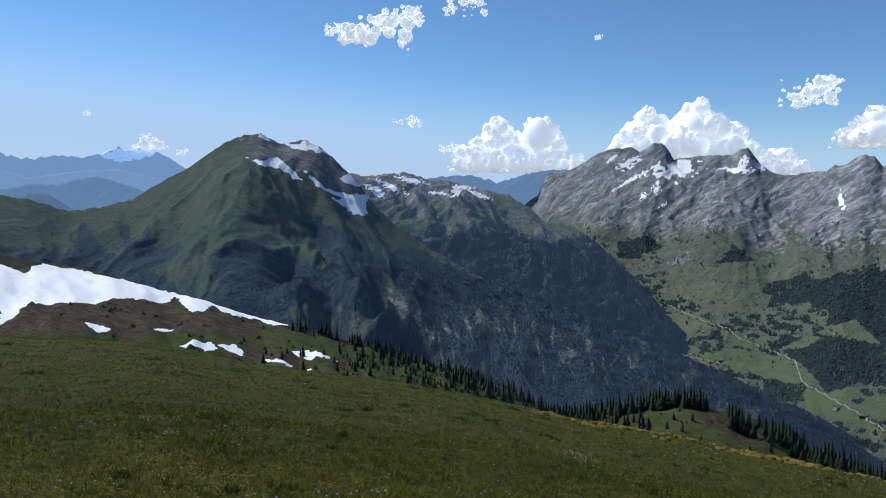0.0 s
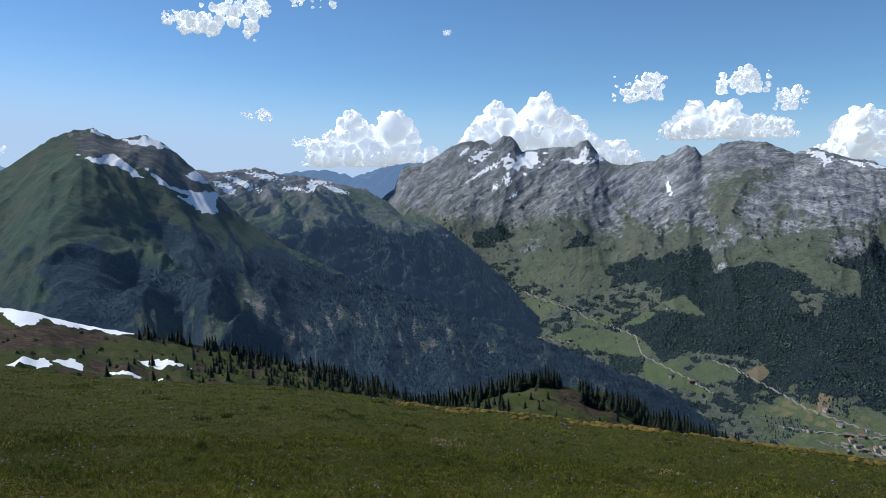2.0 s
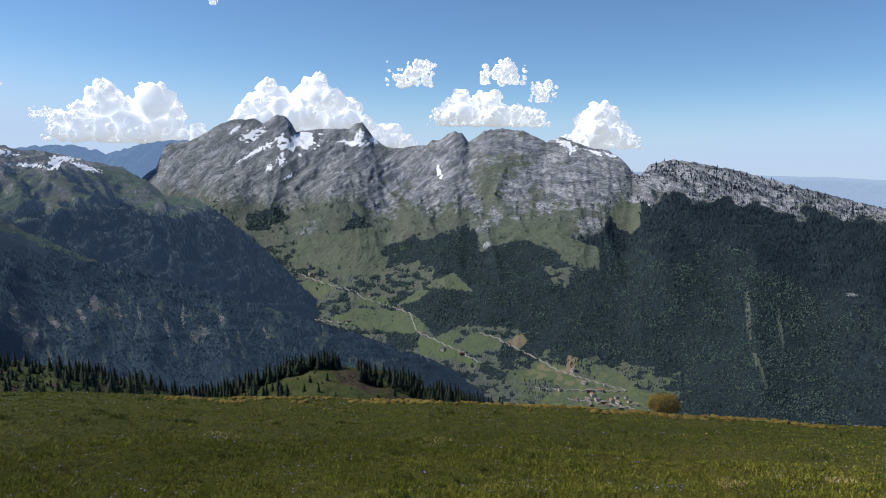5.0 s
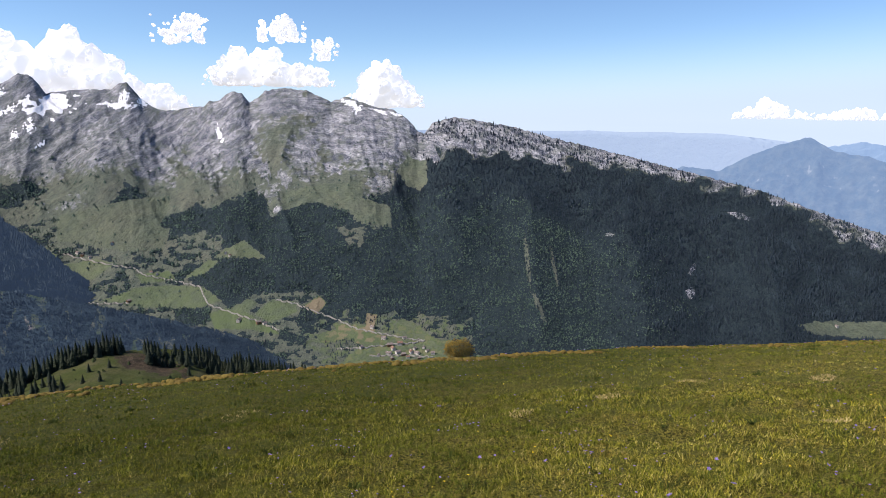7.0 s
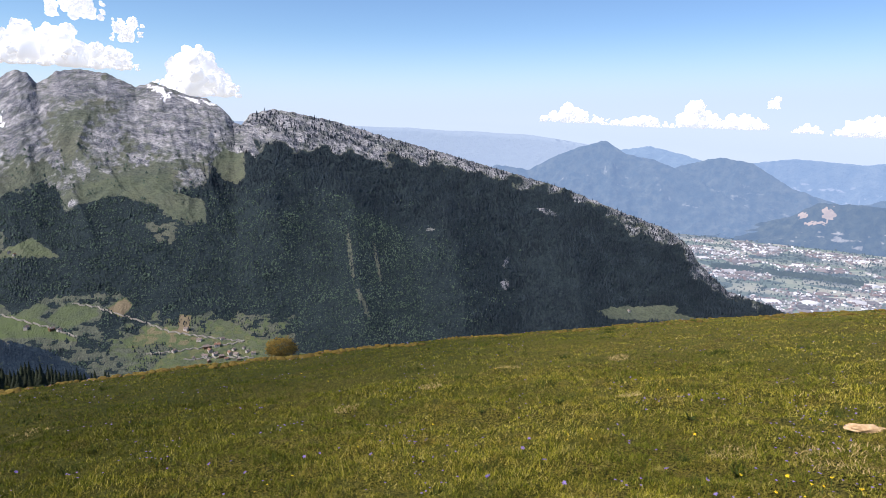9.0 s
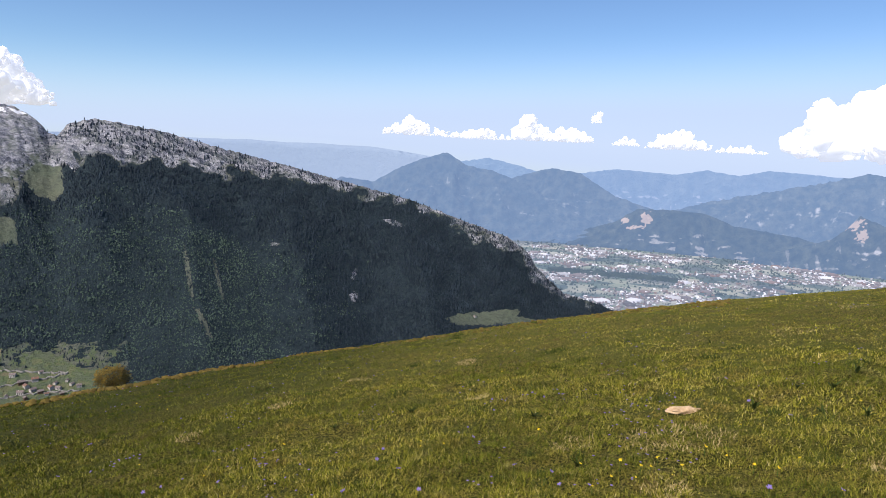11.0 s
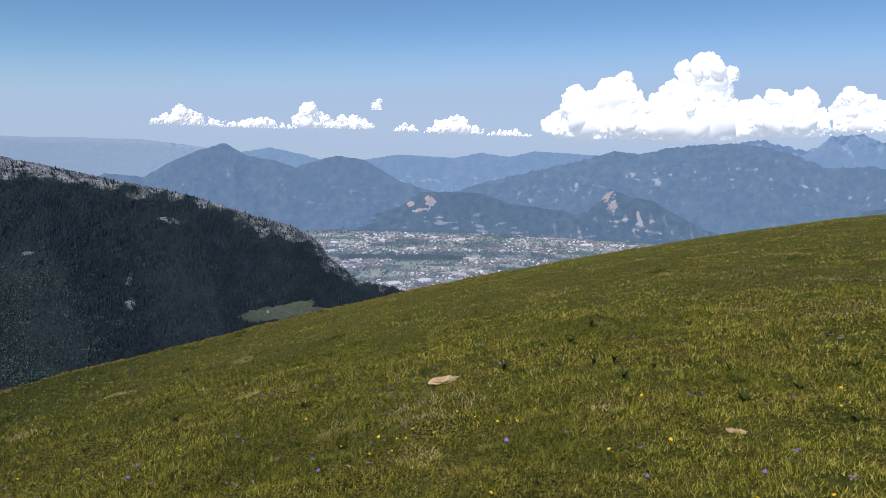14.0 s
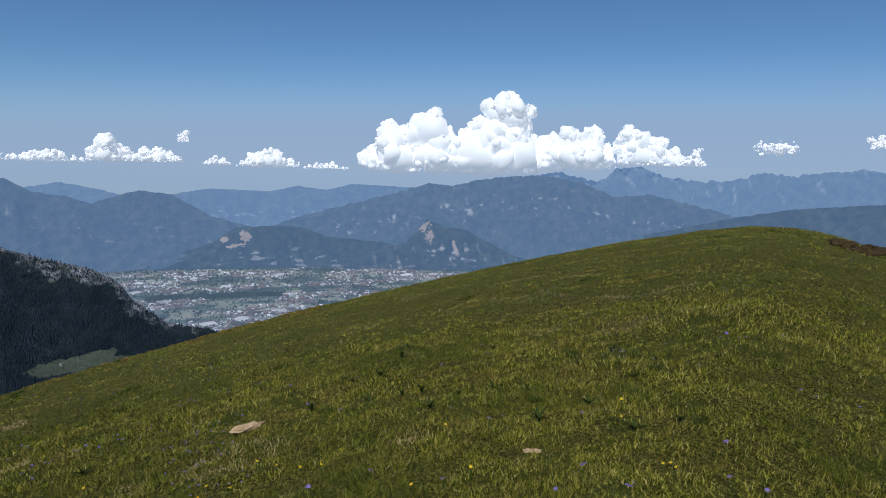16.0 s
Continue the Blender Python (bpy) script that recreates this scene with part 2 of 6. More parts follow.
class Slope:
    """A mountainside: from a foot line up to a crest line, both by azimuth, then down behind the crest."""

    def __init__(self, crest, foot, cols, rows, power=1.3, back=25, rough=1.0, seed=1, ribs=(), rib_len=260.0,
                 crest_noise=0.12, az=None, even=False, bold=0.085, calm=0.0, gentle=None):
        a0, a1 = az or (crest[0][0], crest[-1][0])
        self.az = np.linspace(a0, a1, cols)
        el, rc = table(crest, self.az)
        el = el + crest_noise * fbm(self.az * 1.7, self.az * 0 + seed, 5, seed, 0.6)
        rf, zf = table(foot, self.az)
        zc = EYE + rc * np.tan(np.radians(el))
        v = np.linspace(0, 1, rows)[:, None] ** (0.85 if not even else 1.0)
        A = np.broadcast_to(self.az, (rows, cols))
        R = rf + (rc - rf) * v
        # the broad form carries down the slope, the teeth of the crest only a little way
        def rounded(line, degrees):
            span = max(3, int(cols * degrees / (a1 - a0)) // 2 * 2 + 1)
            kern = np.hanning(span + 2)[1:-1]
            return np.convolve(np.pad(line, span // 2, mode="edge"), kern / kern.sum(), mode="valid")

        zs, zt = rounded(zc, 5.0), rounded(zc, 1.1)
        Z = zf + (zs - zf) * v ** power + (zt - zs) * v ** 5 + (zc - zt) * v ** 30
        V = np.broadcast_to(v, (rows, cols))
        length = np.full(cols, np.mean(np.hypot(rc - rf, zs - zf)))
        mean_r = np.mean(rc + rf) / 2
        S, D = np.radians(A) * mean_r, V * length
        # ribs and gullies that run down the slope, finer ones breaking them up
        warp = fbm(S / 700, D / 700, 3, seed + 40) * 160
        win = np.clip(np.sin(np.pi * np.clip(V, 0, 1) ** 0.8), 0, 1) ** 0.7
        win = win * (1 - calm + calm * smooth(0.3, 0.75, V))
        top = np.clip((1 - V) * 9, 0.12, 1)
        size = np.abs(zc - zf)
        relief = (ridged((S + warp) / rib_len, D / (rib_len * 3.0), 5, seed, 0.5) - 0.8) * bold * size * win
        lean = radians(35)
        U, W = S * math.cos(lean) + D * math.sin(lean), D * math.cos(lean) - S * math.sin(lean)
        relief = relief + (ridged((U + warp) / 230, W / 80, 4, seed + 9, 0.55) - 0.8) * 22 * rough * np.clip(win + 0.2, 0, 1) * top
        relief = relief + fbm(S / 38, D / 42, 3, seed + 13) * 4.0 * rough * top
        if gentle:
            relief = relief * np.interp(A, gentle[0], gentle[1])
        # named spurs: (az, v) above to (az, v) below, height, half width in metres
        for (aa, va, ab, vb, high, wide) in ribs:
            f = np.clip((va - V) / (va - vb), 0, 1)
            centre = aa + (ab - aa) * f + 0.5 * fbm(V * 6, V * 0 + high, 3, seed + 77)
            away = np.abs(np.radians(A - centre)) * R / wide
            keep = smooth(-0.02, 0.3, (va - V) / (va - vb)) * (1 - smooth(0.8, 1.2, (va - V) / (va - vb)))
            relief = relief + high * np.clip(1 - away, 0, 1) ** 1.15 * keep * smooth(1.0, 0.6, V)
        Z = Z + relief * smooth(0, 0.06, V)
        # the far side
        b = np.linspace(0, 1, back + 1)[1:, None]
        Rb = rc + b * 0.35 * length
        Zb = zc - b * 0.35 * length * 0.75 + fbm(np.radians(self.az) * rc / 90, b * length / 90, 3, seed + 3) * 12 * np.clip(b * 6, 0, 1)
        self.front = rows
        self.A = np.vstack([A, np.broadcast_to(self.az, Rb.shape)])
        self.R, self.Z = np.vstack([R, Rb]), np.vstack([Z, Zb])
        self.V = np.vstack([V, np.broadcast_to(1 + b, Rb.shape)])
        self.S = np.radians(self.A) * 2500
        self.EL = np.degrees(np.arctan2(self.Z - EYE, self.R))
        along = np.radians(self.A) * np.mean(rc) / 1000
        up = self.V * np.mean(length) / 1000
        self.lie = np.stack([along, up, np.zeros_like(up)], axis=-1)
        self.forest = np.zeros_like(self.Z)
        self.rock = np.zeros_like(self.Z)
        self.snow = np.zeros_like(self.Z)
        dr = np.gradient(self.Z, axis=0) / np.maximum(np.abs(np.gradient(self.R, axis=0)), 1)
        ds = np.gradient(self.Z, axis=1) / np.maximum(np.abs(np.gradient(np.radians(self.A), axis=1) * self.R), 0.5)
        self.steep = np.degrees(np.arctan(np.hypot(dr, ds)))

    def blot(self, az, el, wa, we, tilt=0.0, rag=0.45, seed=5, grain=1.6):
        """1 inside a ragged oval about a place on the slope, falling to 0 outside."""
        t, far = radians(tilt), 2.2 * max(wa, we)
        inside = (np.abs(self.A - az) < far) & (np.abs(self.EL - el) < far)
        a, e = self.A[inside], self.EL[inside]
        x, y = a - az, e - el
        u, w = (x * math.cos(t) + y * math.sin(t)) / wa, (-x * math.sin(t) + y * math.cos(t)) / we
        d = np.full(self.A.shape, 9.0)
        d[inside] = np.hypot(u, w) + rag * fbm(a * grain / max(min(wa, 2 * we), 0.3), e * grain / max(min(we, 2 * wa), 0.2), 4, seed + int(az * 7) % 90)
        return 1 - smooth(0.75, 1.15, d)

    def zone(self, outline, soft=0.1, rag=0.12, seed=5):
        """1 inside a ragged outline of (azimuth, elevation) on the slope, falling to 0 outside."""
        p = np.array(outline)
        lo, hi = p.min(axis=0) - 0.6, p.max(axis=0) + 0.6
        near = (self.A > lo[0]) & (self.A < hi[0]) & (self.EL > lo[1]) & (self.EL < hi[1])
        a, e = self.A[near], self.EL[near]
        within, best = np.zeros(len(a), dtype=bool), np.full(len(a), 9.0)
        for (xa, ya), (xb, yb) in zip(p, np.roll(p, -1, axis=0)):
            f = np.clip(((a - xa) * (xb - xa) + (e - ya) * (yb - ya)) / max((xb - xa) ** 2 + (yb - ya) ** 2, 1e-9), 0, 1)
            best = np.minimum(best, np.hypot(a - xa - f * (xb - xa), e - ya - f * (yb - ya)))
            if ya != yb:
                within ^= ((ya > e) != (yb > e)) & (a < (xb - xa) * (e - ya) / (yb - ya) + xa)
        d = np.where(within, best, -best) + rag * fbm(a / 0.45, e / 0.3, 4, seed)
        out = np.zeros(self.A.shape)
        out[near] = smooth(-soft, soft, d)
        return out

    def zones(self, outlines, soft=0.1, rag=0.12, seed=5):
        return np.max([self.zone(o, soft, rag, seed + k) for k, o in enumerate(outlines)], axis=0)

    def points(self):
        a = np.radians(self.A)
        return np.stack([np.sin(a) * self.R, np.cos(a) * self.R, self.Z], axis=-1)

    def mesh(self, name, material, cut=None):
        c0, c1 = cut or (0, len(self.az))
        p = self.points()[:, c0:c1]
        cover = np.stack([self.forest, self.rock, self.snow], axis=-1)[:, c0:c1]
        return mesh_from(name, p.reshape(-1, 3), grid_faces(*p.shape[:2]), material, {"cover": cover.reshape(-1, 3), "lie": self.lie[:, c0:c1].reshape(-1, 3)})

    def column(self, az):
        return int(np.clip(np.searchsorted(self.az, az), 1, len(self.az) - 1))

    def place(self, az, el):
        """The point of the front at an azimuth and elevation, nearest first."""
        c = self.column(az)
        e = self.EL[:self.front, c]
        k = int(np.argmax(np.maximum.accumulate(e) >= el))
        k = max(k, 1)
        f = float(np.clip((el - e[k - 1]) / max(e[k] - e[k - 1], 1e-6), 0, 1))
        r, z = self.R[k - 1, c] + f * (self.R[k, c] - self.R[k - 1, c]), self.Z[k - 1, c] + f * (self.Z[k, c] - self.Z[k - 1, c])
        a = radians(az)
        return Vector((math.sin(a) * r, math.cos(a) * r, z))

    def scatter(self, count, rng, weight, az=None):
        """Random places on the front, even over the directions of view, kept by weight (0 to 1)."""
        rows, cols = self.front, len(self.az)
        c0, c1 = (self.column(az[0]), self.column(az[1])) if az else (0, cols - 1)
        fc, fr = rng.uniform(c0, c1 - 0.01, count), rng.uniform(0, rows - 1.01, count)
        c, r = fc.astype(int), fr.astype(int)
        keep = rng.uniform(0, 1, count) < weight[r, c]
        c, r, u, w = c[keep], r[keep], (fc - fc.astype(int))[keep, None], (fr - fr.astype(int))[keep, None]
        p = self.points()
        return (p[r, c] * (1 - u) + p[r, c + 1] * u) * (1 - w) + (p[r + 1, c] * (1 - u) + p[r + 1, c + 1] * u) * w


# ---- the ground: one sheet, a meadow hilltop that falls away to the valley and the plain ----
FLOOR = -650.0
EDGE = [(-180, -2), (-130, 3), (-90, 3), (-60, -3), (-45, -8), (-33.5, -11.7), (-26.3, -12.6), (-22, -13.3), (-17, -15), (-8.7, -16.5), (1, -17.8), (5.9, -18.6),
        (10.5, -19.4), (15.5, -19.8), (20.5, -20.15), (25, -20.4), (31, -20.45), (39, -20.5), (48, -20.15), (53.3, -19.75), (59, -19.2), (68.3, -18.0), (76, -16.8), (90, -13.9), (105, -10.4), (115, -8.0),
        (124, -5.8), (131, -4.4), (135, -3.75), (139, -3.9), (143, -5.2), (150, -5.5), (165, -4), (180, -2)]
REACH = [(-180, 30), (-60, 30), (-33, 34), (0, 26), (40, 22), (75, 24), (100, 28), (130, 34), (145, 26), (180, 30)]


def ground_z(x, y, detail=True):
    x, y = np.asarray(x, dtype=float), np.asarray(y, dtype=float)
    r, az = np.hypot(x, y), np.degrees(np.arctan2(x, y))
    e, d = np.radians(curve(EDGE, az, 3.0)), curve(REACH, az, 8.0)
    b = EYE / d ** 2
    a = -np.tan(e) - 2 * EYE / d
    top = 1.6 * d
    inside = np.minimum(r, top)
    near = -a * inside - b * inside ** 2
    far = np.maximum(r - top, 0)
    z = near - far * (a + 2 * b * top) - 0.3 * far * smooth(0, 120, far)
    low = FLOOR - 25 * smooth(100, 90, az) + 5 * fbm(x / 500, y / 500, 3, 4) * smooth(300, 900, r)
    z = np.where(z > low + 40, z, low + 40 * np.exp((np.minimum(z, low + 40) - low - 40) / 40))
    if detail:
        z = z + fbm(x / 2.3, y / 2.3, 3, 21) * 0.05 * smooth(1.0, 4.0, r) * (1 - smooth(60, 200, r)) + (fbm(x / 0.3, y / 0.3, 3, 22) * 0.03 + fbm(x / 0.9, y / 0.9, 2, 23) * 0.045 * smooth(1.5, 3.5, r)) * (1 - smooth(18, 45, r))
    return z


def ground_mesh(material):
    az = np.concatenate([np.linspace(-180, -40, 57)[:-1], np.linspace(-40, 150, 341), np.linspace(150, 180, 16)[1:]])
    r = np.concatenate([np.linspace(0.05, 1.0, 5), np.geomspace(1.1, 60, 170), np.geomspace(63, 4990, 60)])
    A, Rr = np.meshgrid(np.radians(az), r)
    x, y = np.sin(A) * Rr, np.cos(A) * Rr
    p = np.stack([x, y, ground_z(x, y)], axis=-1)
    return mesh_from("ground", p.reshape(-1, 3), grid_faces(*p.shape[:2]), material)


def meadow_material():
    n = Nodes("meadow_ground")
    big, mid, fine = n.noise(0.5, 5, 0.6), n.noise(3.2, 7, 0.72), n.noise(42.0, 7, 0.8)
    col = n.mix(n.ramp(fine, [(0.44, gray(0)), (0.56, gray(1))]), (0.030, 0.036, 0.008), (0.34, 0.29, 0.055))
    col = n.mix(n.ramp(mid, [(0.52, gray(0)), (0.68, gray(0.65))]), col, (0.18, 0.13, 0.04))
    col = n.mix(n.ramp(mid, [(0.32, gray(0.7)), (0.45, gray(0))]), col, (0.055, 0.070, 0.012))
    col = n.mix(n.ramp(big, [(0.45, gray(0)), (0.62, gray(0.6))]), col, (0.13, 0.145, 0.024))
    col = n.mix(north_side(n, big), col, (0.022, 0.036, 0.005))
    n.bump(n.math("ADD", fine, mid), 1.0, 0.08)
    return n.done(col, 0.95, 0.1)


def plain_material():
    """Fields, woods and gardens of a far plain, its pale haze added as emission."""
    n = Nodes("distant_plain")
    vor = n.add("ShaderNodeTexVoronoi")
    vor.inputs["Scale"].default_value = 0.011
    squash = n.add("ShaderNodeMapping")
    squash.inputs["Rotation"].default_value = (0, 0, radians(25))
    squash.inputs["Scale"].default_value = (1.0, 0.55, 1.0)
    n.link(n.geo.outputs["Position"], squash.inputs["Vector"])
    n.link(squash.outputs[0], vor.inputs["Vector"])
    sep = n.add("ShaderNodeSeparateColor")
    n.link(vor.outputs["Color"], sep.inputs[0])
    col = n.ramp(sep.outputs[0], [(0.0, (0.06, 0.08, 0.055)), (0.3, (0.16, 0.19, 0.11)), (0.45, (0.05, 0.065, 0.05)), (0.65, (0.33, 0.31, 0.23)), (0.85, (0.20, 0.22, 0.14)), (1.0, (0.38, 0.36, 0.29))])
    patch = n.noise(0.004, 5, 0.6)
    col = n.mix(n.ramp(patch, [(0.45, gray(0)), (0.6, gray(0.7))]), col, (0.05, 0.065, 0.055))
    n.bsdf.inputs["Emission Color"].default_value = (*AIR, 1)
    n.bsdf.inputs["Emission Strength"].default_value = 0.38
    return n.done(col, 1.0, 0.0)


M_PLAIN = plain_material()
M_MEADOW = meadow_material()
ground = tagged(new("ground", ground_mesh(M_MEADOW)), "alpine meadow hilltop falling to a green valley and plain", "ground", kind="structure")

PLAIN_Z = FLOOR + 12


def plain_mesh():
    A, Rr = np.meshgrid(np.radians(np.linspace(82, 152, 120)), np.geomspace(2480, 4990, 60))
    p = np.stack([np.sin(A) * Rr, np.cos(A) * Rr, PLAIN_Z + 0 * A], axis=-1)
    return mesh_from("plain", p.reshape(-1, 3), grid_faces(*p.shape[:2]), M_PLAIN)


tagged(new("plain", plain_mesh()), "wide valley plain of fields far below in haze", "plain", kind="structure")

# ---- the mountains, by azimuth, elevation and distance ----
GREEN = Slope(
    [(-40, -1.0, 2300), (-33.1, -1.6, 2400), (-31.1, -2.0, 2400), (-28.9, -2.8, 2450), (-26.7, -2.5, 2500), (-24.7, -2.0, 2550), (-22.7, -0.7, 2600),
     (-20.6, 0.5, 2650), (-17.6, 2.7, 2700), (-16.3, 3.2, 2700), (-14.9, 3.4, 2700), (-13.4, 2.6, 2720), (-11.4, 3.0, 2740), (-9.9, 2.2, 2750),
     (-8.7, 1.1, 2750), (-7.3, -0.3, 2740), (-5.9, -2.1, 2720), (-4.0, -4.0, 2700), (-1.1, -5.9, 2650), (4.2, -8.7, 2500), (11.9, -11.2, 2300),
     (18.8, -13.4, 2120), (23.9, -15.0, 2030), (30.0, -17.0, 1950), (36, -19.5, 1900)],
    [(-40, 1200, -420), (-10, 1150, -480), (10, 1250, -560), (36, 1600, -640)],
    580, 180, 1.12, back=6, seed=3, rib_len=150, rough=0.16, bold=0.05, crest_noise=0.1,
    ribs=[(-13.2, 1.0, -18.2, 0.5, 85, 240), (-9.5, 0.95, -12.5, 0.4, -65, 250), (-18.2, 0.62, -19.5, 0.1, 60, 200), (-20.5, 0.9, -24, 0.1, -35, 120), (-23, 0.85, -28, 0.1, 40, 160), (-16.5, 0.85, -21, 0.2, -22, 70),
          (-26, 0.85, -30, 0.1, -30, 120), (-12.0, 0.56, -7.8, 0.32, 45, 130), (-11.4, 0.42, -12.6, 0.1, 50, 90), (-7.0, 0.45, -7.6, 0.1, 55, 90), (-4.6, 0.5, -5.4, 0.1, 55, 90), (-9.3, 0.4, -10.2, 0.1, -40, 80),
          (-2.0, 0.8, -3.4, 0.1, 16, 70), (3.5, 0.85, 2, 0.1, 13, 60), (8, 0.9, 6.6, 0.1, 13, 60), (14, 0.9, 12, 0.1, 14, 70)])
h = GREEN.EL + 1.2 * fbm(GREEN.A / 3, GREEN.EL / 2, 4, 6)
bent = 0.35 * fbm(GREEN.A / 2, GREEN.V * 4, 2, 33)
streak = np.maximum(fbm(GREEN.A / 0.42 + GREEN.V * 5 + bent, GREEN.V * 2.4, 4, 9), fbm(GREEN.A / 0.5 - GREEN.V * 7 + bent, GREEN.V * 2.2 + 7, 4, 10))
gully = smooth(0.42, 0.56, streak) * smooth(-9.3, -10.6, GREEN.EL + 0.8 * streak) * smooth(-12, -8, GREEN.A)
GREEN_OPEN_A = [[(-33.08, -1.18), (-29.31, -2.82), (-24.54, -1.57), (-21.88, 0.06), (-16.77, 2.97), (-14.6, 1.46), (-13.27, 0.94), (-14.63, -0.83), (-15.98, -2.67), (-17.98, -4.57), (-20.77, -5.43), (-23.2, -3.75), (-27.87, -3.56), (-33.19, -3.77)],
    [(-15.78, -3.67), (-13.32, -3.72), (-11.49, -4.19), (-10.03, -6.4), (-8.39, -8.2), (-11.28, -7.14), (-14.69, -5.71)],
    [(-6.84, -2.85), (-4, -3.3), (-0.65, -4.21), (3.22, -6.29), (7.1, -9.04), (3.26, -8.44), (-1.1, -6.36), (-4.46, -5.21)],
    [(-13.02, -11.47), (-11.62, -9.19), (-9.1, -12.27), (-10.62, -13.02)],
    [(-8.15, -12.98), (-6.59, -9.34), (-5.67, -11.61), (-6.82, -13.38)],
    [(-4.73, -8.01), (-3.18, -9.81), (-3.84, -11.71), (-5.48, -10.38)]]
GREEN_OPEN_B = [[(-18.19, -4.02), (-20.78, -5.79), (-23.3, -7.48), (-20.86, -9.35), (-17.85, -9.48), (-19.11, -7.17)]]
GREEN_OPEN = GREEN_OPEN_A + GREEN_OPEN_B
GREEN_ROCK_A = [[(-16.56, 2.94), (-14.8, 3.35), (-13.25, 2.76), (-11.22, 3.08), (-9.63, 2.02), (-7.31, -0.27), (-5.9, -1.43), (-6.37, -3.08), (-8.71, -1.79), (-11.24, 0.05), (-13.27, 1.3), (-15.71, 1.34)],
    [(-6.37, -1.67), (-3.06, -1.39), (-2.09, -3.51), (-3.99, -3.77), (-5.9, -2.84)],
    [(-3.96, -7.82), (-2.99, -9), (-3.37, -10.19), (-3.95, -9.48)],
    [(-2.24, -11.61), (-1.77, -10.89), (-0.62, -13.47), (-1.25, -13.95)],
    [(2.25, -11.07), (3.31, -10.81), (3.11, -12.93), (2.47, -12.48)]]
GREEN_ROCK = GREEN_ROCK_A
GREEN_SNOW_A = [[(-16.27, 1.55), (-15.05, 1.17), (-13.71, 1.61), (-12.55, 0.63), (-11.56, -0.33), (-12.38, -0.2), (-13.27, 0.57), (-15.05, 0.86)],
    [(-13.39, 2.85), (-12.36, 2.51), (-11.45, 3.03), (-9.76, 2.11), (-9.81, 1.88), (-11, 2.17), (-12.36, 2.23)],
    [(-11.47, 0.42), (-10.46, -0.31), (-9.87, -0.91), (-8.71, -1.27), (-6.84, -1.44), (-6.04, -1.38), (-6.6, -2.33), (-6.27, -3.13), (-7.54, -3.05), (-8.57, -2.25), (-9.27, -1.7), (-8.15, -1.87), (-9.64, -1.23), (-10.56, -0.68)],
    [(-8.71, -0.1), (-7.78, 0.33), (-6.98, -0.78), (-8.01, -0.56)],
    [(-15.24, 3.15), (-14.8, 3.44), (-14.14, 2.83), (-14.58, 2.95)]]
GREEN_SNOW = GREEN_SNOW_A
GREEN.forest = smooth(-5.0, -6.5, h) * 0.95 * smooth(0.75, 0.3, fbm(GREEN.A / 2.2, GREEN.V * 2.2, 4, 8)) + 0.75 * smooth(0.15, 0.4, fbm(GREEN.A / 1.6, GREEN.V * 4, 4, 19)) * smooth(-1.5, -4, h)
GREEN.forest = np.maximum(GREEN.forest, 0.95 * GREEN.blot(-9.5, -7.2, 4.2, 2.6, -35, 0.35))
GREEN.forest = np.minimum(GREEN.forest, 1 - gully)
GREEN.forest = np.maximum(GREEN.forest, 0.8 * smooth(0.05, 0.3, fbm(GREEN.A / 1.1 + GREEN.V * 3, GREEN.V * 8, 4, 12)) * smooth(-4.5, -5.5, h))
GREEN.forest = GREEN.forest * (1 - 0.92 * GREEN.zones(GREEN_OPEN, 0.25, 0.4))
GREEN.forest = np.maximum(GREEN.forest, (0.30 + 0.12 * smooth(-1, -8, GREEN.EL) + 0.14 * fbm(GREEN.A / 0.5 + GREEN.EL * 1.2, GREEN.EL / 1.6, 4, 13)) * smooth(1.5, -2.0, GREEN.EL))
scars = np.max([GREEN.blot(a, e, w, s, t, 0.55, 5, 2.2) for a, e, w, s, t in ((-4.5, -9.6, 0.3, 0.9, 12), (-3.4, -10.9, 0.5, 1.0, 10), (-2.0, -11.8, 0.3, 0.7, 15), (-0.8, -13.2, 0.2, 0.9, -12), (0.4, -12.6, 0.25, 0.7, 40), (2.3, -12.4, 0.16, 0.9, 20),
                (3.2, -11.5, 0.3, 0.7, 0), (4.8, -12.1, 0.2, 0.8, 10), (8.2, -13.6, 0.15, 0.7, 15), (9.5, -12.9, 0.14, 0.9, 0), (11.1, -14.3, 0.35, 0.3, 0), (12.4, -13.2, 0.2, 0.4, 20), (15.9, -14.6, 0.15, 0.5, 15), (-7.0, -11.0, 0.3, 0.9, 10), (6.3, -12.6, 0.12, 0.8, 10))], axis=0)
GREEN.forest = np.minimum(GREEN.forest, 1 - scars)
GREEN.rock = np.maximum(0.9 * scars + 0.5 * gully, 0.85 * GREEN.zones(GREEN_ROCK, 0.15, 0.3))
GREEN.snow = GREEN.zones(GREEN_SNOW, 0.05, 0.13)
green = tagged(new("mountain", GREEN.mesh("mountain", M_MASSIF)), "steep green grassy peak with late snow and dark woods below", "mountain")

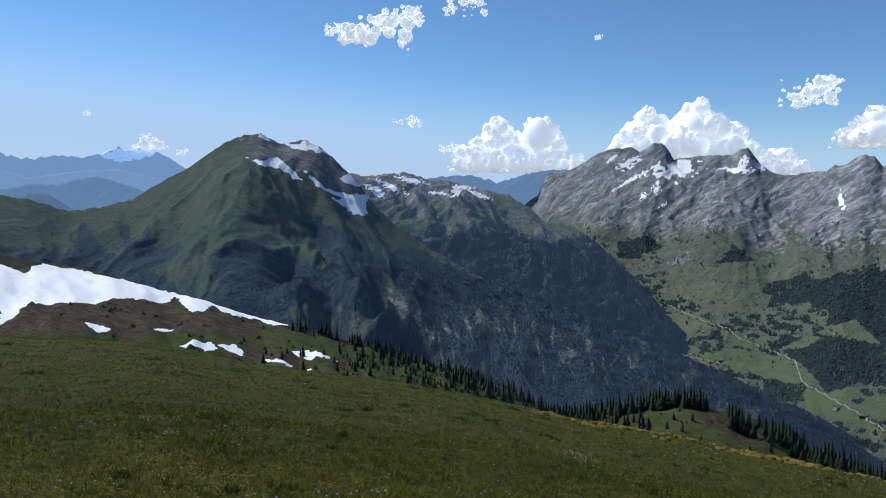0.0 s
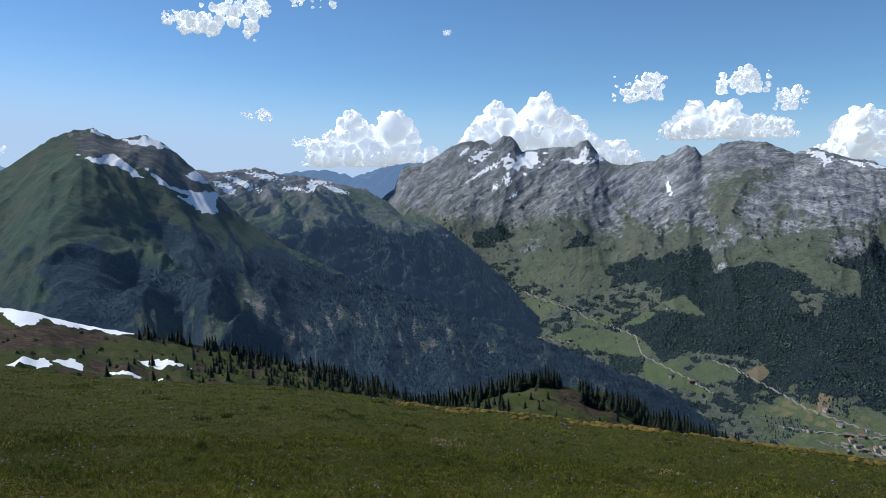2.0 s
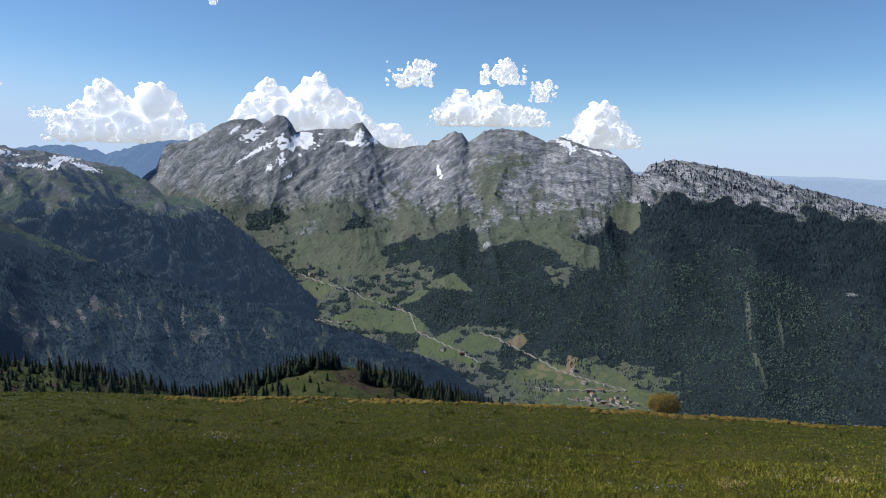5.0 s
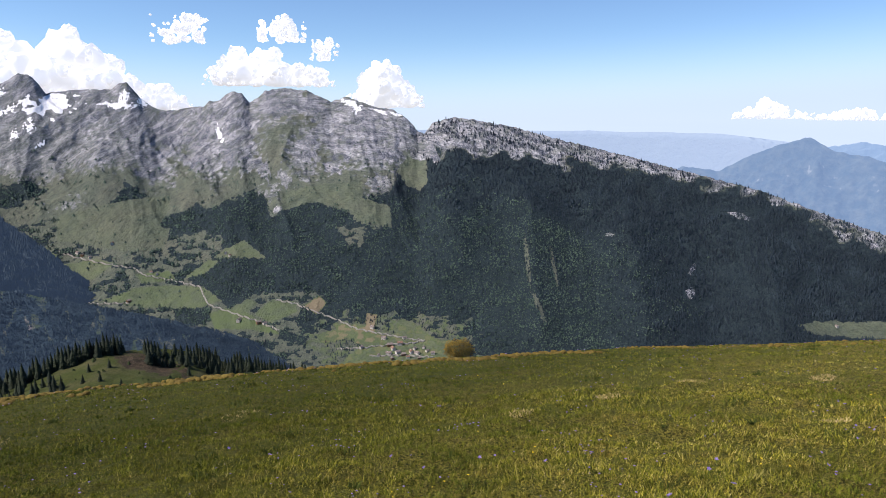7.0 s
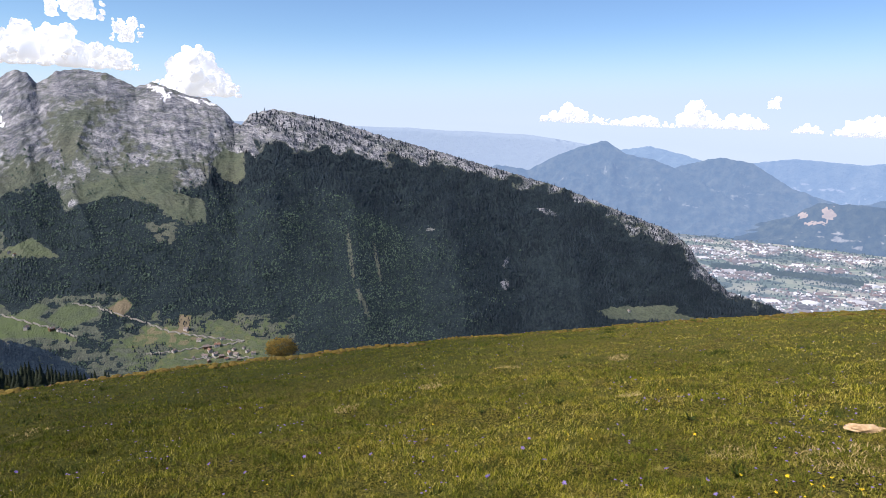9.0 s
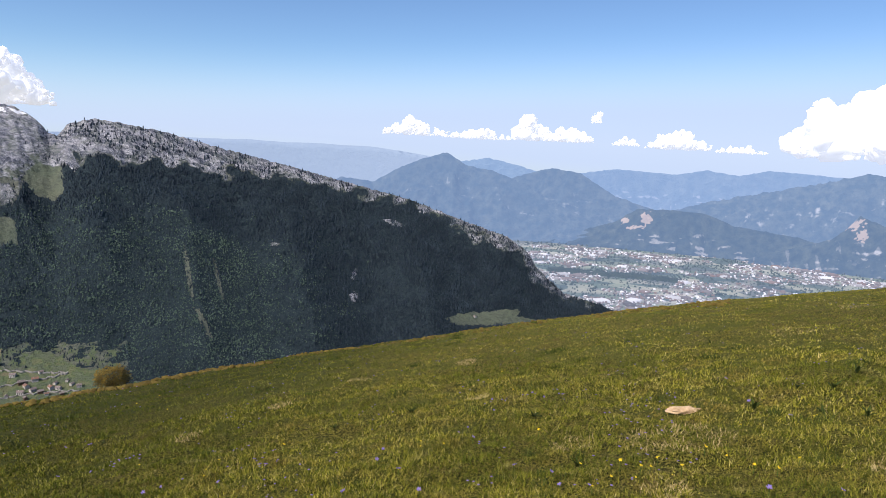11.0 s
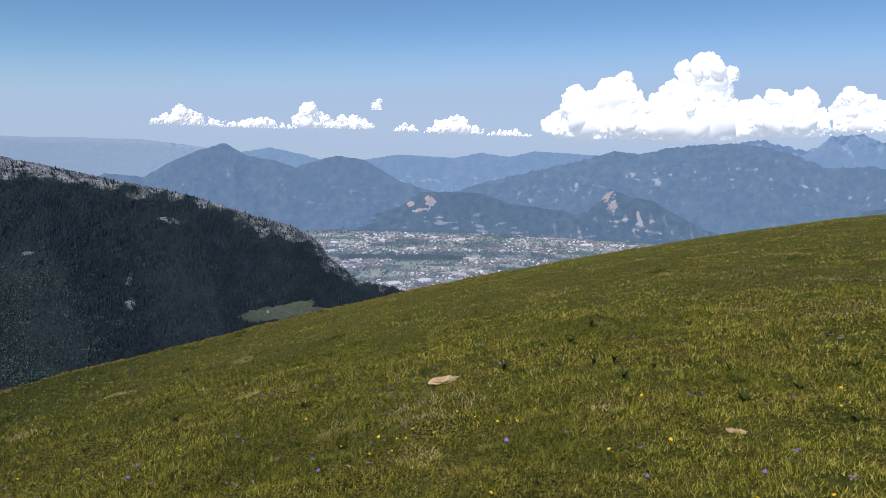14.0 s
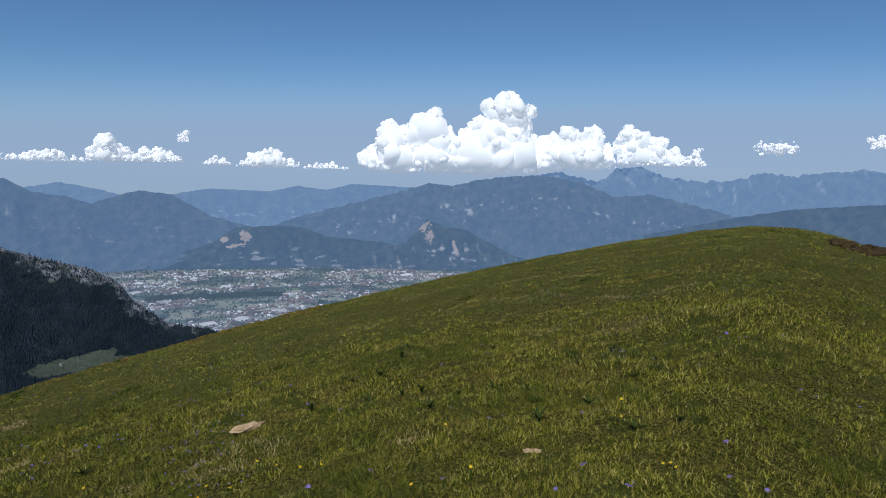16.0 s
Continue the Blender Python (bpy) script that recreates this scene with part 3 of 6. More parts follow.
REAR = Slope(
    [(-10, 0.3, 3450), (-8.7, 0.6, 3450), (-6.8, 0.1, 3450), (-3.3, 0.5, 3450), (-1.2, -0.1, 3430), (0.7, -0.2, 3400), (3.1, -0.8, 3350), (5.5, -1.3, 3300),
     (7.4, -2.4, 3200), (8.4, -3.4, 3150), (10.7, -3.7, 3050), (12.1, -4.6, 2950), (14.4, -6.4, 2850), (16.3, -8.2, 2750), (19, -11, 2650), (22, -14, 2600)],
    [(-10, 2750, -250), (5, 2550, -480), (22, 2450, -640)],
    300, 105, 1.0, seed=11, rib_len=200, ribs=[(2, 0.95, 1, 0.2, 70, 200), (8, 0.95, 9, 0.2, 60, 160)])
h = REAR.EL + 0.8 * fbm(REAR.A / 2.2, REAR.EL / 1.4, 4, 6)
REAR.forest = smooth(-4.0, -5.4, h)
REAR.rock = 0.1 + smooth(-2.2, -1.0, h) * 0.62 + smooth(38, 50, REAR.steep) * 0.5
REAR.snow = np.max([REAR.blot(a, e, w, s, t, 0.9, 5, 1.8) for a, e, w, s, t in ((-4.5, -0.7, 1.4, 0.25, -25), (-2.6, -0.2, 1.3, 0.2, -12), (-0.4, -1.2, 1.2, 0.12, -5), (1.1, -1.0, 0.5, 0.35, 50),
                                                                  (3, -1.3, 0.9, 0.18, -20), (-5.6, -1.1, 0.8, 0.3, -30), (1.8, -0.7, 0.8, 0.15, 0))], axis=0)
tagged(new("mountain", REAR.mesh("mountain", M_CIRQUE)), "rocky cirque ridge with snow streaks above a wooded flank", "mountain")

SADDLE = Slope([(-6, -0.5, 4500), (-2.1, -0.1, 4500), (0.2, 0.2, 4500), (2.6, 0.3, 4500), (4.5, -0.3, 4500), (7.3, 0.6, 4480), (8.7, 0.8, 4480), (10.1, 0.9, 4480), (14, 0.5, 4480)],
               [(-6, 4330, -300), (14, 4330, -300)], 160, 50, 1.1, seed=21, crest_noise=0.1)
tagged(new("mountain", SADDLE.mesh("mountain", M_FAR1)), "distant green grassy ridge behind a saddle", "mountain")

CREST_WEST = [(3, -5.5, 4300), (6.4, -2.5, 4300), (7.2, -1.75, 4290), (7.9, -1.27, 4280), (8.63, 0.51, 4263), (10.48, 0.89, 4213), (11.42, 1.35, 4180), (12.36, 2.05, 4137), (13.3, 2.48, 4097), (14, 2.66, 4080), (14.71, 2.62, 4065), (15.41, 2.76, 4051), (15.88, 2.39, 4031), (16.36, 2.58, 4016), (17.07, 3.14, 4005), (17.63, 3.04, 3996), (18.24, 2.39, 3986), (18.62, 1.78, 3979), (19.43, 1.92, 3966), (20.47, 2.06, 3947), (21.79, 2.15, 3903)]
CREST_MID = [(22.83, 2.1, 3883), (23.29, 2.52, 3870), (23.9, 2.71, 3850), (24.38, 2.19, 3832), (24.85, 1.44, 3816), (25.8, 0.79, 3781), (26.5, 0.6, 3755), (27.43, 0.69, 3716), (28.35, 0.92, 3677), (29.27, 0.96, 3640), (29.72, 1.33, 3624), (30.41, 1.37, 3599), (30.9, 1.83, 3585), (31.53, 2.14, 3567), (32.21, 2, 3552), (32.8, 1.31, 3541), (33.33, 1.58, 3518), (33.98, 2.21, 3492), (35.51, 2.46, 3449), (37.24, 2.26, 3397), (38.53, 1.71, 3358)]
CREST_EAST = [(39.17, 1.4, 3337), (40.4, 1.82, 3296), (41.43, 1.46, 3261), (42.65, 1.02, 3218), (44.24, 0.79, 3165), (45.43, 0.02, 3116), (46.23, -0.91, 3082), (46.77, -1.2, 3039), (47.6, -0.2, 2980), (49.4, 0.2, 2950), (53.8, -0.5, 2880), (58, -1.6, 2820), (61.9, -2.5, 2770), (67.2, -3.8, 2700), (73.5, -5.3, 2640), (78.2, -6.9, 2600), (81.9, -8, 2560), (83.7, -9.2, 2540), (84.7, -10.6, 2520), (87, -12.4, 2495), (88.8, -12.8, 2480), (91.6, -13.5, 2460), (94, -14.6, 2440)]
RANGE_CREST = CREST_WEST + CREST_MID + CREST_EAST
RANGE_FOOT = [(3, 3500, -560), (10, 3000, -600), (16, 2600, -620), (22, 2150, -645), (32, 1750, -655), (45, 1600, -655), (60, 1600, -655), (80, 1850, -655), (94, 2250, -655)]
RANGE = Slope(RANGE_CREST, RANGE_FOOT, 1080, 215, 1.45, back=8, seed=31, rib_len=260, rough=0.3, crest_noise=0.09, even=True, bold=0.055, calm=0.8, gentle=((30, 38, 44, 50), (1.0, 0.75, 0.6, 0.38)),
              ribs=[(33.0, 0.85, 34.0, 0.5, -35, 110), (30.6, 0.98, 27, 0.45, 18, 150), (33.2, 0.97, 33.5, 0.5, 14, 170), (23.9, 0.97, 20, 0.4, 60, 220), (17.4, 0.97, 12, 0.4, 70, 240), (40, 0.97, 41, 0.5, 40, 240),
                    (55, 0.9, 57, 0.1, 50, 180), (63, 0.9, 66, 0.1, 55, 200), (74, 0.9, 76, 0.15, 45, 180), (49, 0.95, 50, 0.4, 40, 160)])
SPLIT = 46.4
A, EL, V = RANGE.A, RANGE.EL, RANGE.V
crest_el = np.interp(A, [c[0] for c in RANGE_CREST], [c[1] for c in RANGE_CREST])
down = crest_el - EL + 0.9 * fbm(A / 2.0, EL / 1.5, 4, 61)
left = 1 - smooth(45.5, 48, A + 0.4 * down)
bare = np.interp(A, [40, 47, 53, 60, 66, 74, 80, 84, 90], [9, 2.6, 2.6, 1.5, 0.7, 0.35, 0.9, 1.2, 0.0])
patchy = fbm(A / 1.3 - EL / 2.2, EL / 0.8, 4, 83)
CLIFFS_HIGH = [(31.6, 1.0, 1.3, 1.1, 0), (35.8, 1.3, 3.0, 1.0, 0), (39.4, 0.3, 1.5, 1.0, -20), (41.5, -1.1, 2.6, 1.8, -15), (43.7, -0.3, 1.8, 1.0, -20), (43.0, -2.6, 1.8, 0.8, -10), (29.2, -1.4, 1.2, 1.6, 15), (32.0, -2.9, 1.2, 1.4, 0), (25.2, -3.4, 1.4, 1.3, 0), (35.2, -4.7, 0.5, 1.0, 20), (43.2, -5.3, 1.1, 0.8, -20)]
CLIFFS_LOW = [(37.1, -2.6, 0.9, 1.1, 10), (26.4, -1.3, 1.6, 1.2, 0), (23.6, -0.2, 2.0, 1.5, 0), (45.6, -0.5, 0.8, 1.0, -30), (39.3, -3.9, 0.8, 0.7, 0), (33.6, -4.0, 0.5, 0.9, 20), (31.2, -0.8, 0.45, 0.5, 0), (21.5, 1.2, 2.2, 1.2, 0), (22.0, -2.6, 1.5, 0.9, 10), (28.3, -3.4, 0.9, 0.5, -15)]
CLIFFS = CLIFFS_HIGH + CLIFFS_LOW
ROCK_FACE_A = [[(7.69, -0.74), (12.36, 2.38), (18.01, 3.42), (24.62, 1.54), (26.03, 0.88), (24.19, -3.13), (18.95, -3.47), (15.12, -4.41), (11.35, -3.72)],
    [(15.95, 2.69), (19.3, 2.01), (23.62, 2.91), (26.8, 0.8), (28.63, 0.55), (26.6, -2.21), (24.47, -3.81), (21.75, -3.73), (19.47, -4.16), (17.23, -5.01), (15.32, -3.52)],
    [(27.82, 0.81), (29.95, 1.69), (32.97, 2.46), (33.63, 0.93), (33.25, -3.55), (31.99, -4.07), (30.8, -3.51), (30.08, -5.52), (28.64, -4), (26.63, -1.69)],
    [(33.04, 1.28), (35.82, 2.81), (39.14, 1.51), (38.06, 0.24), (36.18, 0.5), (33.93, -0.22)]]
ROCK_FACE_B = [[(37.99, 0.78), (40.75, 1.97), (44.43, 0.99), (46.75, -0.94), (45.43, -2.71), (43.99, -4.2), (41.55, -4.19), (39.33, -3.24), (37.1, -1.3)],
    [(35.55, -1.75), (37.92, -1.31), (37.91, -4.62), (36.5, -5.53), (35.48, -3.58)],
    [(41.5, -6.21), (42.47, -4.81), (44.46, -4.49), (44.21, -6.23), (42.07, -6.54)],
    [(24.05, -3.03), (26.25, -2.47), (26.48, -5.18), (24.84, -5.21)],
    [(32.77, -6.04), (34.73, -4.39), (35.1, -6.33), (33.73, -6.58)],
    [(17.98, -6.56), (20.45, -5.62), (19.98, -6.69)],
    [(33.58, -7.91), (34.51, -7.33), (34.98, -6.98), (34.58, -7.8)],
    [(30.1, -10.5), (30.67, -8.25), (31.25, -8.05), (30.45, -9.84)]]
ROCK_FACE = ROCK_FACE_A + ROCK_FACE_B
WOODED_A = [[(26.27, -7.02), (27.98, -6.39), (29, -7.14), (30.54, -6.57), (32.79, -5.63), (33.65, -6.39), (33.94, -8.06), (34.96, -7.53), (36.83, -6.37), (38.44, -6.96), (40.53, -7.66), (41.08, -8.52), (39.46, -8.86), (40.23, -10.3), (41.42, -10.51), (42.02, -8.91), (43.84, -9.22), (43.95, -7.51), (41.5, -6.44), (43.97, -6.09), (44.37, -4.2), (45.4, -5.62), (46.64, -6), (47.31, -4.35), (51.51, -5.51), (51.71, -20.18), (49.19, -18.54), (46.7, -17.32), (45.22, -16.5), (43.26, -16.04), (41.79, -15.68), (39.35, -16.3), (38.02, -15.54), (38.19, -14.75), (36.79, -14.08), (34.67, -14.21), (31.92, -14.04), (30.06, -15.04), (28.8, -13.81), (26.74, -12.3), (25.87, -12.67), (27.23, -11.44), (29.05, -11.21), (29.09, -10.67), (30.34, -10.29), (30.17, -9.37), (28.68, -8.84), (26.04, -9.13)]]
WOODED_B = [[(22.06, -6.57), (23.34, -4.7), (24.54, -5.74), (24.31, -6.55)],
    [(24.85, -7.97), (26.36, -6.86), (28.84, -6.53), (27.65, -8.16), (26.62, -9.12), (24.95, -8.87)],
    [(14.64, -5.03), (17.03, -4.33), (17.99, -5.28), (16.07, -6.23), (14.63, -6.22)],
    [(35.52, -16.34), (37.47, -15.05), (39.35, -16.3), (38.82, -17.67), (36.42, -17.55)],
    [(25.74, -14.43), (27.49, -13.92), (28.73, -14.93), (28.75, -16.14), (26.48, -16.05)],
    [(39.8, -17.72), (41.02, -17.39), (41.25, -18.24), (40.17, -18.38)],
    [(42.86, -16.41), (43.75, -16.2), (44.22, -17.38), (43.23, -17.83)],
    [(34.06, -17.4), (37.38, -17.6), (37.82, -18.78), (34.5, -18.11)]]
WOODED = WOODED_A + WOODED_B
FIELD_A = [[(29.33, -11), (30.34, -10.29), (31.79, -9.72), (32.64, -10.5), (33.52, -11.23)],
    [(27.08, -12.41), (28.97, -11.11), (29.75, -11.25), (28.46, -12.3)],
    [(18.48, -7.01), (22.3, -6.31), (26.35, -5.83), (26.27, -6.93), (25.36, -8.21), (26.16, -8.52), (25.64, -10.08), (22.79, -10.04), (18.31, -8.82)],
    [(14.69, -9.66), (16.8, -9.47), (18.29, -9.82), (17.97, -10.46), (16.6, -11.55), (14.5, -11.45)],
    [(18.13, -10.72), (20.8, -10.39), (22.01, -10.84), (20.67, -11.83), (18.34, -12.42)],
    [(20.91, -13.56), (23.37, -12.88), (25.85, -12.89), (28.4, -13.24), (29.74, -14.43), (27.86, -14.9), (24.06, -14.52)],
    [(23.45, -11.84), (25.93, -11.79), (26.39, -12.54), (23.8, -12.57)]]
FIELD_B = [[(28.7, -15.42), (30.06, -15.04), (31.84, -15.63), (34.29, -17.5), (31.77, -16.95), (29.07, -16.62)],
    [(30.41, -15.11), (31.9, -14.49), (32.61, -14.82), (31.36, -15.92)],
    [(32.29, -15.71), (33.73, -14.61), (35.67, -14.96), (35.83, -15.71), (33.64, -16.54)],
    [(37.28, -17.69), (39.81, -17.25), (40.61, -18.22), (37.83, -18.41)],
    [(38.75, -16.83), (41.28, -17.12), (44.21, -18.32), (41.24, -18.8), (39.31, -17.79)],
    [(43.73, -17.42), (44.73, -16.64), (45.71, -16.89), (47.7, -18.36), (49.19, -18.54), (50.8, -19.36), (49.2, -20.45), (42.19, -20.59), (39.23, -20.24), (41.24, -18.7), (44.21, -18.32)]]
FIELD_C = [[(35.02, -5.96), (37.79, -5.36), (41.53, -5.03), (41.5, -6.44), (43.86, -7.22), (43.94, -8.93), (41.46, -8.62), (40.53, -7.66), (37.75, -6.67), (34.97, -7.35)],
    [(44.47, -4.2), (45.33, -3.17), (46.98, -3.41), (47.12, -5.06), (46.5, -5.91), (45.4, -5.53)]]
BENCH = [(76.97, -15.14), (78.13, -14.7), (80.47, -14.42), (82.3, -14.09), (83.68, -14.11), (83.18, -14.59), (84.2, -14.74), (87.31, -14.6), (84.69, -15.13), (80.57, -15.53), (77.74, -15.72)]
FIELD = FIELD_A + FIELD_B + FIELD_C
STUBBLE_A = [[(36.41, -15.32), (37.72, -14.55), (38.33, -15.13), (37.43, -16.07)],
    [(41.69, -16.1), (42.61, -16.26), (42.34, -17.9), (41.51, -17.59)]]
STUBBLE = STUBBLE_A
cliff = np.maximum(0.62 * RANGE.zones(ROCK_FACE, 0.9, 1.0), 0.72 * np.max([RANGE.blot(a, e, w, s, t, 0.6) for a, e, w, s, t in CLIFFS], axis=0))
crowned = smooth(26.5, 23.5, A) * ((0.30 + 0.3 * patchy) * smooth(8.0, 4.5, down) + (0.36 + 0.12 * patchy) * smooth(5.0, 2.2, down))
RANGE.rock = left * np.clip(np.maximum(crowned, 0.95 * cliff) + smooth(7, 4, down) * (0.2 + 0.3 * patchy) * smooth(23, 27, A), 0, 1) + (1 - left) * (0.85 * smooth(bare + 0.5, bare - 0.5, down))
dip = np.radians(np.interp(A, [10, 31, 37, 60, 80], [37, 32, 6, -10, -14]))
across = EL * np.cos(dip) - (A - 34) * np.sin(dip) + 0.22 * fbm(A / 2.2, EL / 1.8, 3, 88)
along_bed = (A - 34) * np.cos(dip) + EL * np.sin(dip)


def ledge(x):
    """A step with a long tread and a short riser, -0.5 to 0.5."""
    f = x - np.floor(x)
    return np.where(f < 0.75, f / 0.75, (1 - f) / 0.25) - 0.5


steps = 7 * ledge(across / 0.62 + 0.4 * fbm(along_bed / 1.2, across, 2, 89)) + 4 * ledge(across / 0.27 + 0.5 * fbm(along_bed / 0.8, across * 2, 2, 90))
steps = steps * smooth(-0.5, 0.25, fbm(along_bed / 1.6, across / 0.5, 3, 87)) + 6 * (ridged(A / 0.8 + EL * 0.25, EL / 2.0, 3, 86) - 0.9)
RANGE.Z = RANGE.Z + np.clip(RANGE.rock, 0, 1) * steps * smooth(1.0, 0.95, V) * (V <= 1)
RANGE.lie[..., 0], RANGE.lie[..., 1] = along_bed * 0.06, across * 0.06
wooded = (1 - left) * smooth(bare - 0.6, bare + 0.7, down)
low_wood = RANGE.zones(WOODED, 0.12, 0.3)
low_wood = np.maximum(low_wood, left * 0.95 * smooth(0.06, 0.16, fbm(A / 1.0, EL / 0.5, 4, 73)) * smooth(-6.5, -8.0, EL))
open_field = RANGE.zones(FIELD + [BENCH], 0.07, 0.12)
stubble = RANGE.zones(STUBBLE, 0.06, 0.06)
low_wood = low_wood * (1 - np.maximum(open_field, stubble))
RANGE.forest = np.maximum(wooded, low_wood)
rim = fbm(A / 1.4, EL / 0.7, 3, 78)
open_floor = smooth(-16.2, -17.0, EL + 1.1 * rim) * smooth(36, 38, A + 2.0 * rim) * smooth(51.5, 50.5, A + 1.6 * rim + 0.4 * (EL + 19))
RANGE.forest = RANGE.forest * (1 - open_floor * (1 - smooth(0.36, 0.44, fbm(A / 0.8, EL / 0.4, 4, 79))))
CLEAR = [(21.7, -9.1, 1.4, 0.5, -10), (18.6, -11.3, 1.3, 0.6, -10), (16.4, -10.3, 1.0, 0.7, 0), (26.5, -6.9, 1.8, 0.5, 15)]
for a, e, w, s, t in ((69.0, -13.6, 0.35, 0.5, 10), (69.0, -11.7, 0.2, 0.5, -20), (62.3, -9.3, 0.4, 0.15, 0), (72.2, -7.3, 0.9, 0.2, -15), (47.4, -2.6, 0.45, 1.3, 28), (55.6, -11.6, 0.18, 2.2, 8), (57.9, -12.2, 0.16, 1.8, 12), (56.7, -15.5, 0.25, 1.4, 25)):
    RANGE.forest = np.minimum(RANGE.forest, 1 - RANGE.blot(a, e, w, s, t, 0.5))
for a, e, w, s, t in CLEAR:
    open_field = np.maximum(open_field, RANGE.blot(a, e, w, s, t, 0.35))
RANGE.forest = RANGE.forest * (1 - np.maximum(open_field, stubble))
RANGE.rock = RANGE.rock * (1 - 0.9 * np.maximum(open_field, stubble))
tended = np.max([(0.2 if k in (2, 13, 14, 15) else 0.55 + 0.14 * (k * 5 % 4)) * RANGE.zone(o, 0.06, 0.08, 5 + k) for k, o in enumerate(FIELD + [BENCH])], axis=0)
RANGE.lie[..., 2] = 0.01 * np.clip(np.maximum(tended, 2.0 * stubble) + 0.8 * open_floor * smooth(-0.1, 0.2, fbm(A / 0.8, EL / 0.4, 3, 80)), 0, 2)
RANGE.snow = np.max([RANGE.blot(a, e, w, s, t, 0.95, 5, 1.9) for a, e, w, s, t in (
    (18.7, 0.95, 1.5, 0.7, 10), (15.4, 0.15, 1.4, 0.16, 32), (15.2, 1.5, 0.8, 0.35, 30), (23.4, 1.0, 1.0, 0.22, 0), (23.7, 1.6, 0.25, 0.5, -30), (25.0, 1.3, 0.3, 0.35, -50), (16.4, -1.15, 0.35, 0.2, 45), (18.0, -1.8, 0.4, 0.1, 40), (13.9, 1.9, 0.5, 0.12, 40), (30.4, -1.3, 0.2, 0.6, 15), (40.6, 1.4, 0.6, 0.14, -15), (41.3, 0.8, 0.35, 0.25, 40), (44.5, 0.4, 0.6, 0.1, -15),
    (40.8, 1.2, 0.6, 0.2, -20), (17.4, -0.6, 0.3, 0.3, 40), (43.2, 0.6, 0.7, 0.12, -20), (22.4, 1.1, 0.5, 0.12, 0))], axis=0)
RANGE.rock = np.maximum(RANGE.rock, np.max([RANGE.blot(a, e, w, s, t, 0.3) for a, e, w, s, t in ((34.5, -7.3, 0.3, 0.22, 30), (47.4, -2.6, 0.45, 1.3, 28), (46.4, -1.7, 0.5, 0.4, 0), (30.6, -0.4, 0.9, 0.9, 20), (69.0, -13.6, 0.35, 0.5, 10), (69.0, -11.7, 0.2, 0.5, -20), (62.3, -9.3, 0.4, 0.15, 0), (72.2, -7.3, 0.9, 0.2, -15))], axis=0))
cut = RANGE.column(SPLIT)
tagged(new("mountain", RANGE.mesh("mountain", M_LIME, (0, cut + 1))), "grey limestone mountain range with snow patches and pastures", "mountain")
tagged(new("mountain", RANGE.mesh("mountain", M_LIME, (cut, len(RANGE.az)))), "long mountain ridge covered in dark conifer forest", "mountain")


def far_range(label, crest, foot_r, foot_z, material, cols=170, rows=48, power=1.15, seed=50, rough=1.0, pale=(), snow=(), ribs=(), teeth=0.06, crags=0.0, farms=0.0):
    s = Slope(crest, [(crest[0][0], foot_r, foot_z), (crest[-1][0], foot_r, foot_z)], cols, rows, power, 8, rough, seed, ribs, 220.0, teeth)
    high = np.interp(s.A, [c[0] for c in crest], [c[1] for c in crest]) - s.EL
    s.rock = 0.12 * smooth(40, 58, s.steep)
    streak = fbm(s.A / 0.5 + s.EL * 0.5, s.EL / 1.3, 4, seed + 5)
    s.forest = crags * smooth(0.0, 0.5, streak) * smooth(4.6, 1.6, high) + farms * smooth(0.15, 0.45, fbm(s.A / 1.1, s.EL / 0.35, 4, seed + 6)) * smooth(1.0, 2.0, high)
    if pale:
        s.rock = s.rock + np.max([s.blot(*p) for p in pale], axis=0)
    if snow:
        s.snow = np.max([s.blot(*p) for p in snow], axis=0)
    return tagged(new("mountain", s.mesh("mountain", material)), label, "mountain")


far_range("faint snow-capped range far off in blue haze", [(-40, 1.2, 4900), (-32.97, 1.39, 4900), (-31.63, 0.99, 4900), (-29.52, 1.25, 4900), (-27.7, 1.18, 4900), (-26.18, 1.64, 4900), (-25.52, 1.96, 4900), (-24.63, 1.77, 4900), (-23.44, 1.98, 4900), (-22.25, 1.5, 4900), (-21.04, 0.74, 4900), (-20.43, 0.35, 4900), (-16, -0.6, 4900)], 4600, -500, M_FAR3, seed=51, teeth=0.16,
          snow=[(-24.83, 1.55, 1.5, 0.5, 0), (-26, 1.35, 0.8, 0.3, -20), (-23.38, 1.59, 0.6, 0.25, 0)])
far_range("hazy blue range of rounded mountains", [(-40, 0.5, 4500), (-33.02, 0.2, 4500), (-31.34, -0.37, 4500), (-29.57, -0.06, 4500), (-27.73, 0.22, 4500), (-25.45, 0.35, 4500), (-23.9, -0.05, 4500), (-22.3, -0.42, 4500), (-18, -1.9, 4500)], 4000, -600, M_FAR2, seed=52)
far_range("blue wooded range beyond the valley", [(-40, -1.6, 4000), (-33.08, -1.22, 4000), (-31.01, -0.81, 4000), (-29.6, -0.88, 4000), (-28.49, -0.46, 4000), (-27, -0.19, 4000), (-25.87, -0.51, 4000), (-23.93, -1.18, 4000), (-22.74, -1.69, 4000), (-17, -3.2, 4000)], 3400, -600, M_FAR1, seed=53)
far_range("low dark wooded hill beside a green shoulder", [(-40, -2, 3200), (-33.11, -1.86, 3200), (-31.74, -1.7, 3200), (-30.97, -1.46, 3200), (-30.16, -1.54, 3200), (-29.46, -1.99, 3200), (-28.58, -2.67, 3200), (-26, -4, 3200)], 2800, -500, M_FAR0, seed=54)
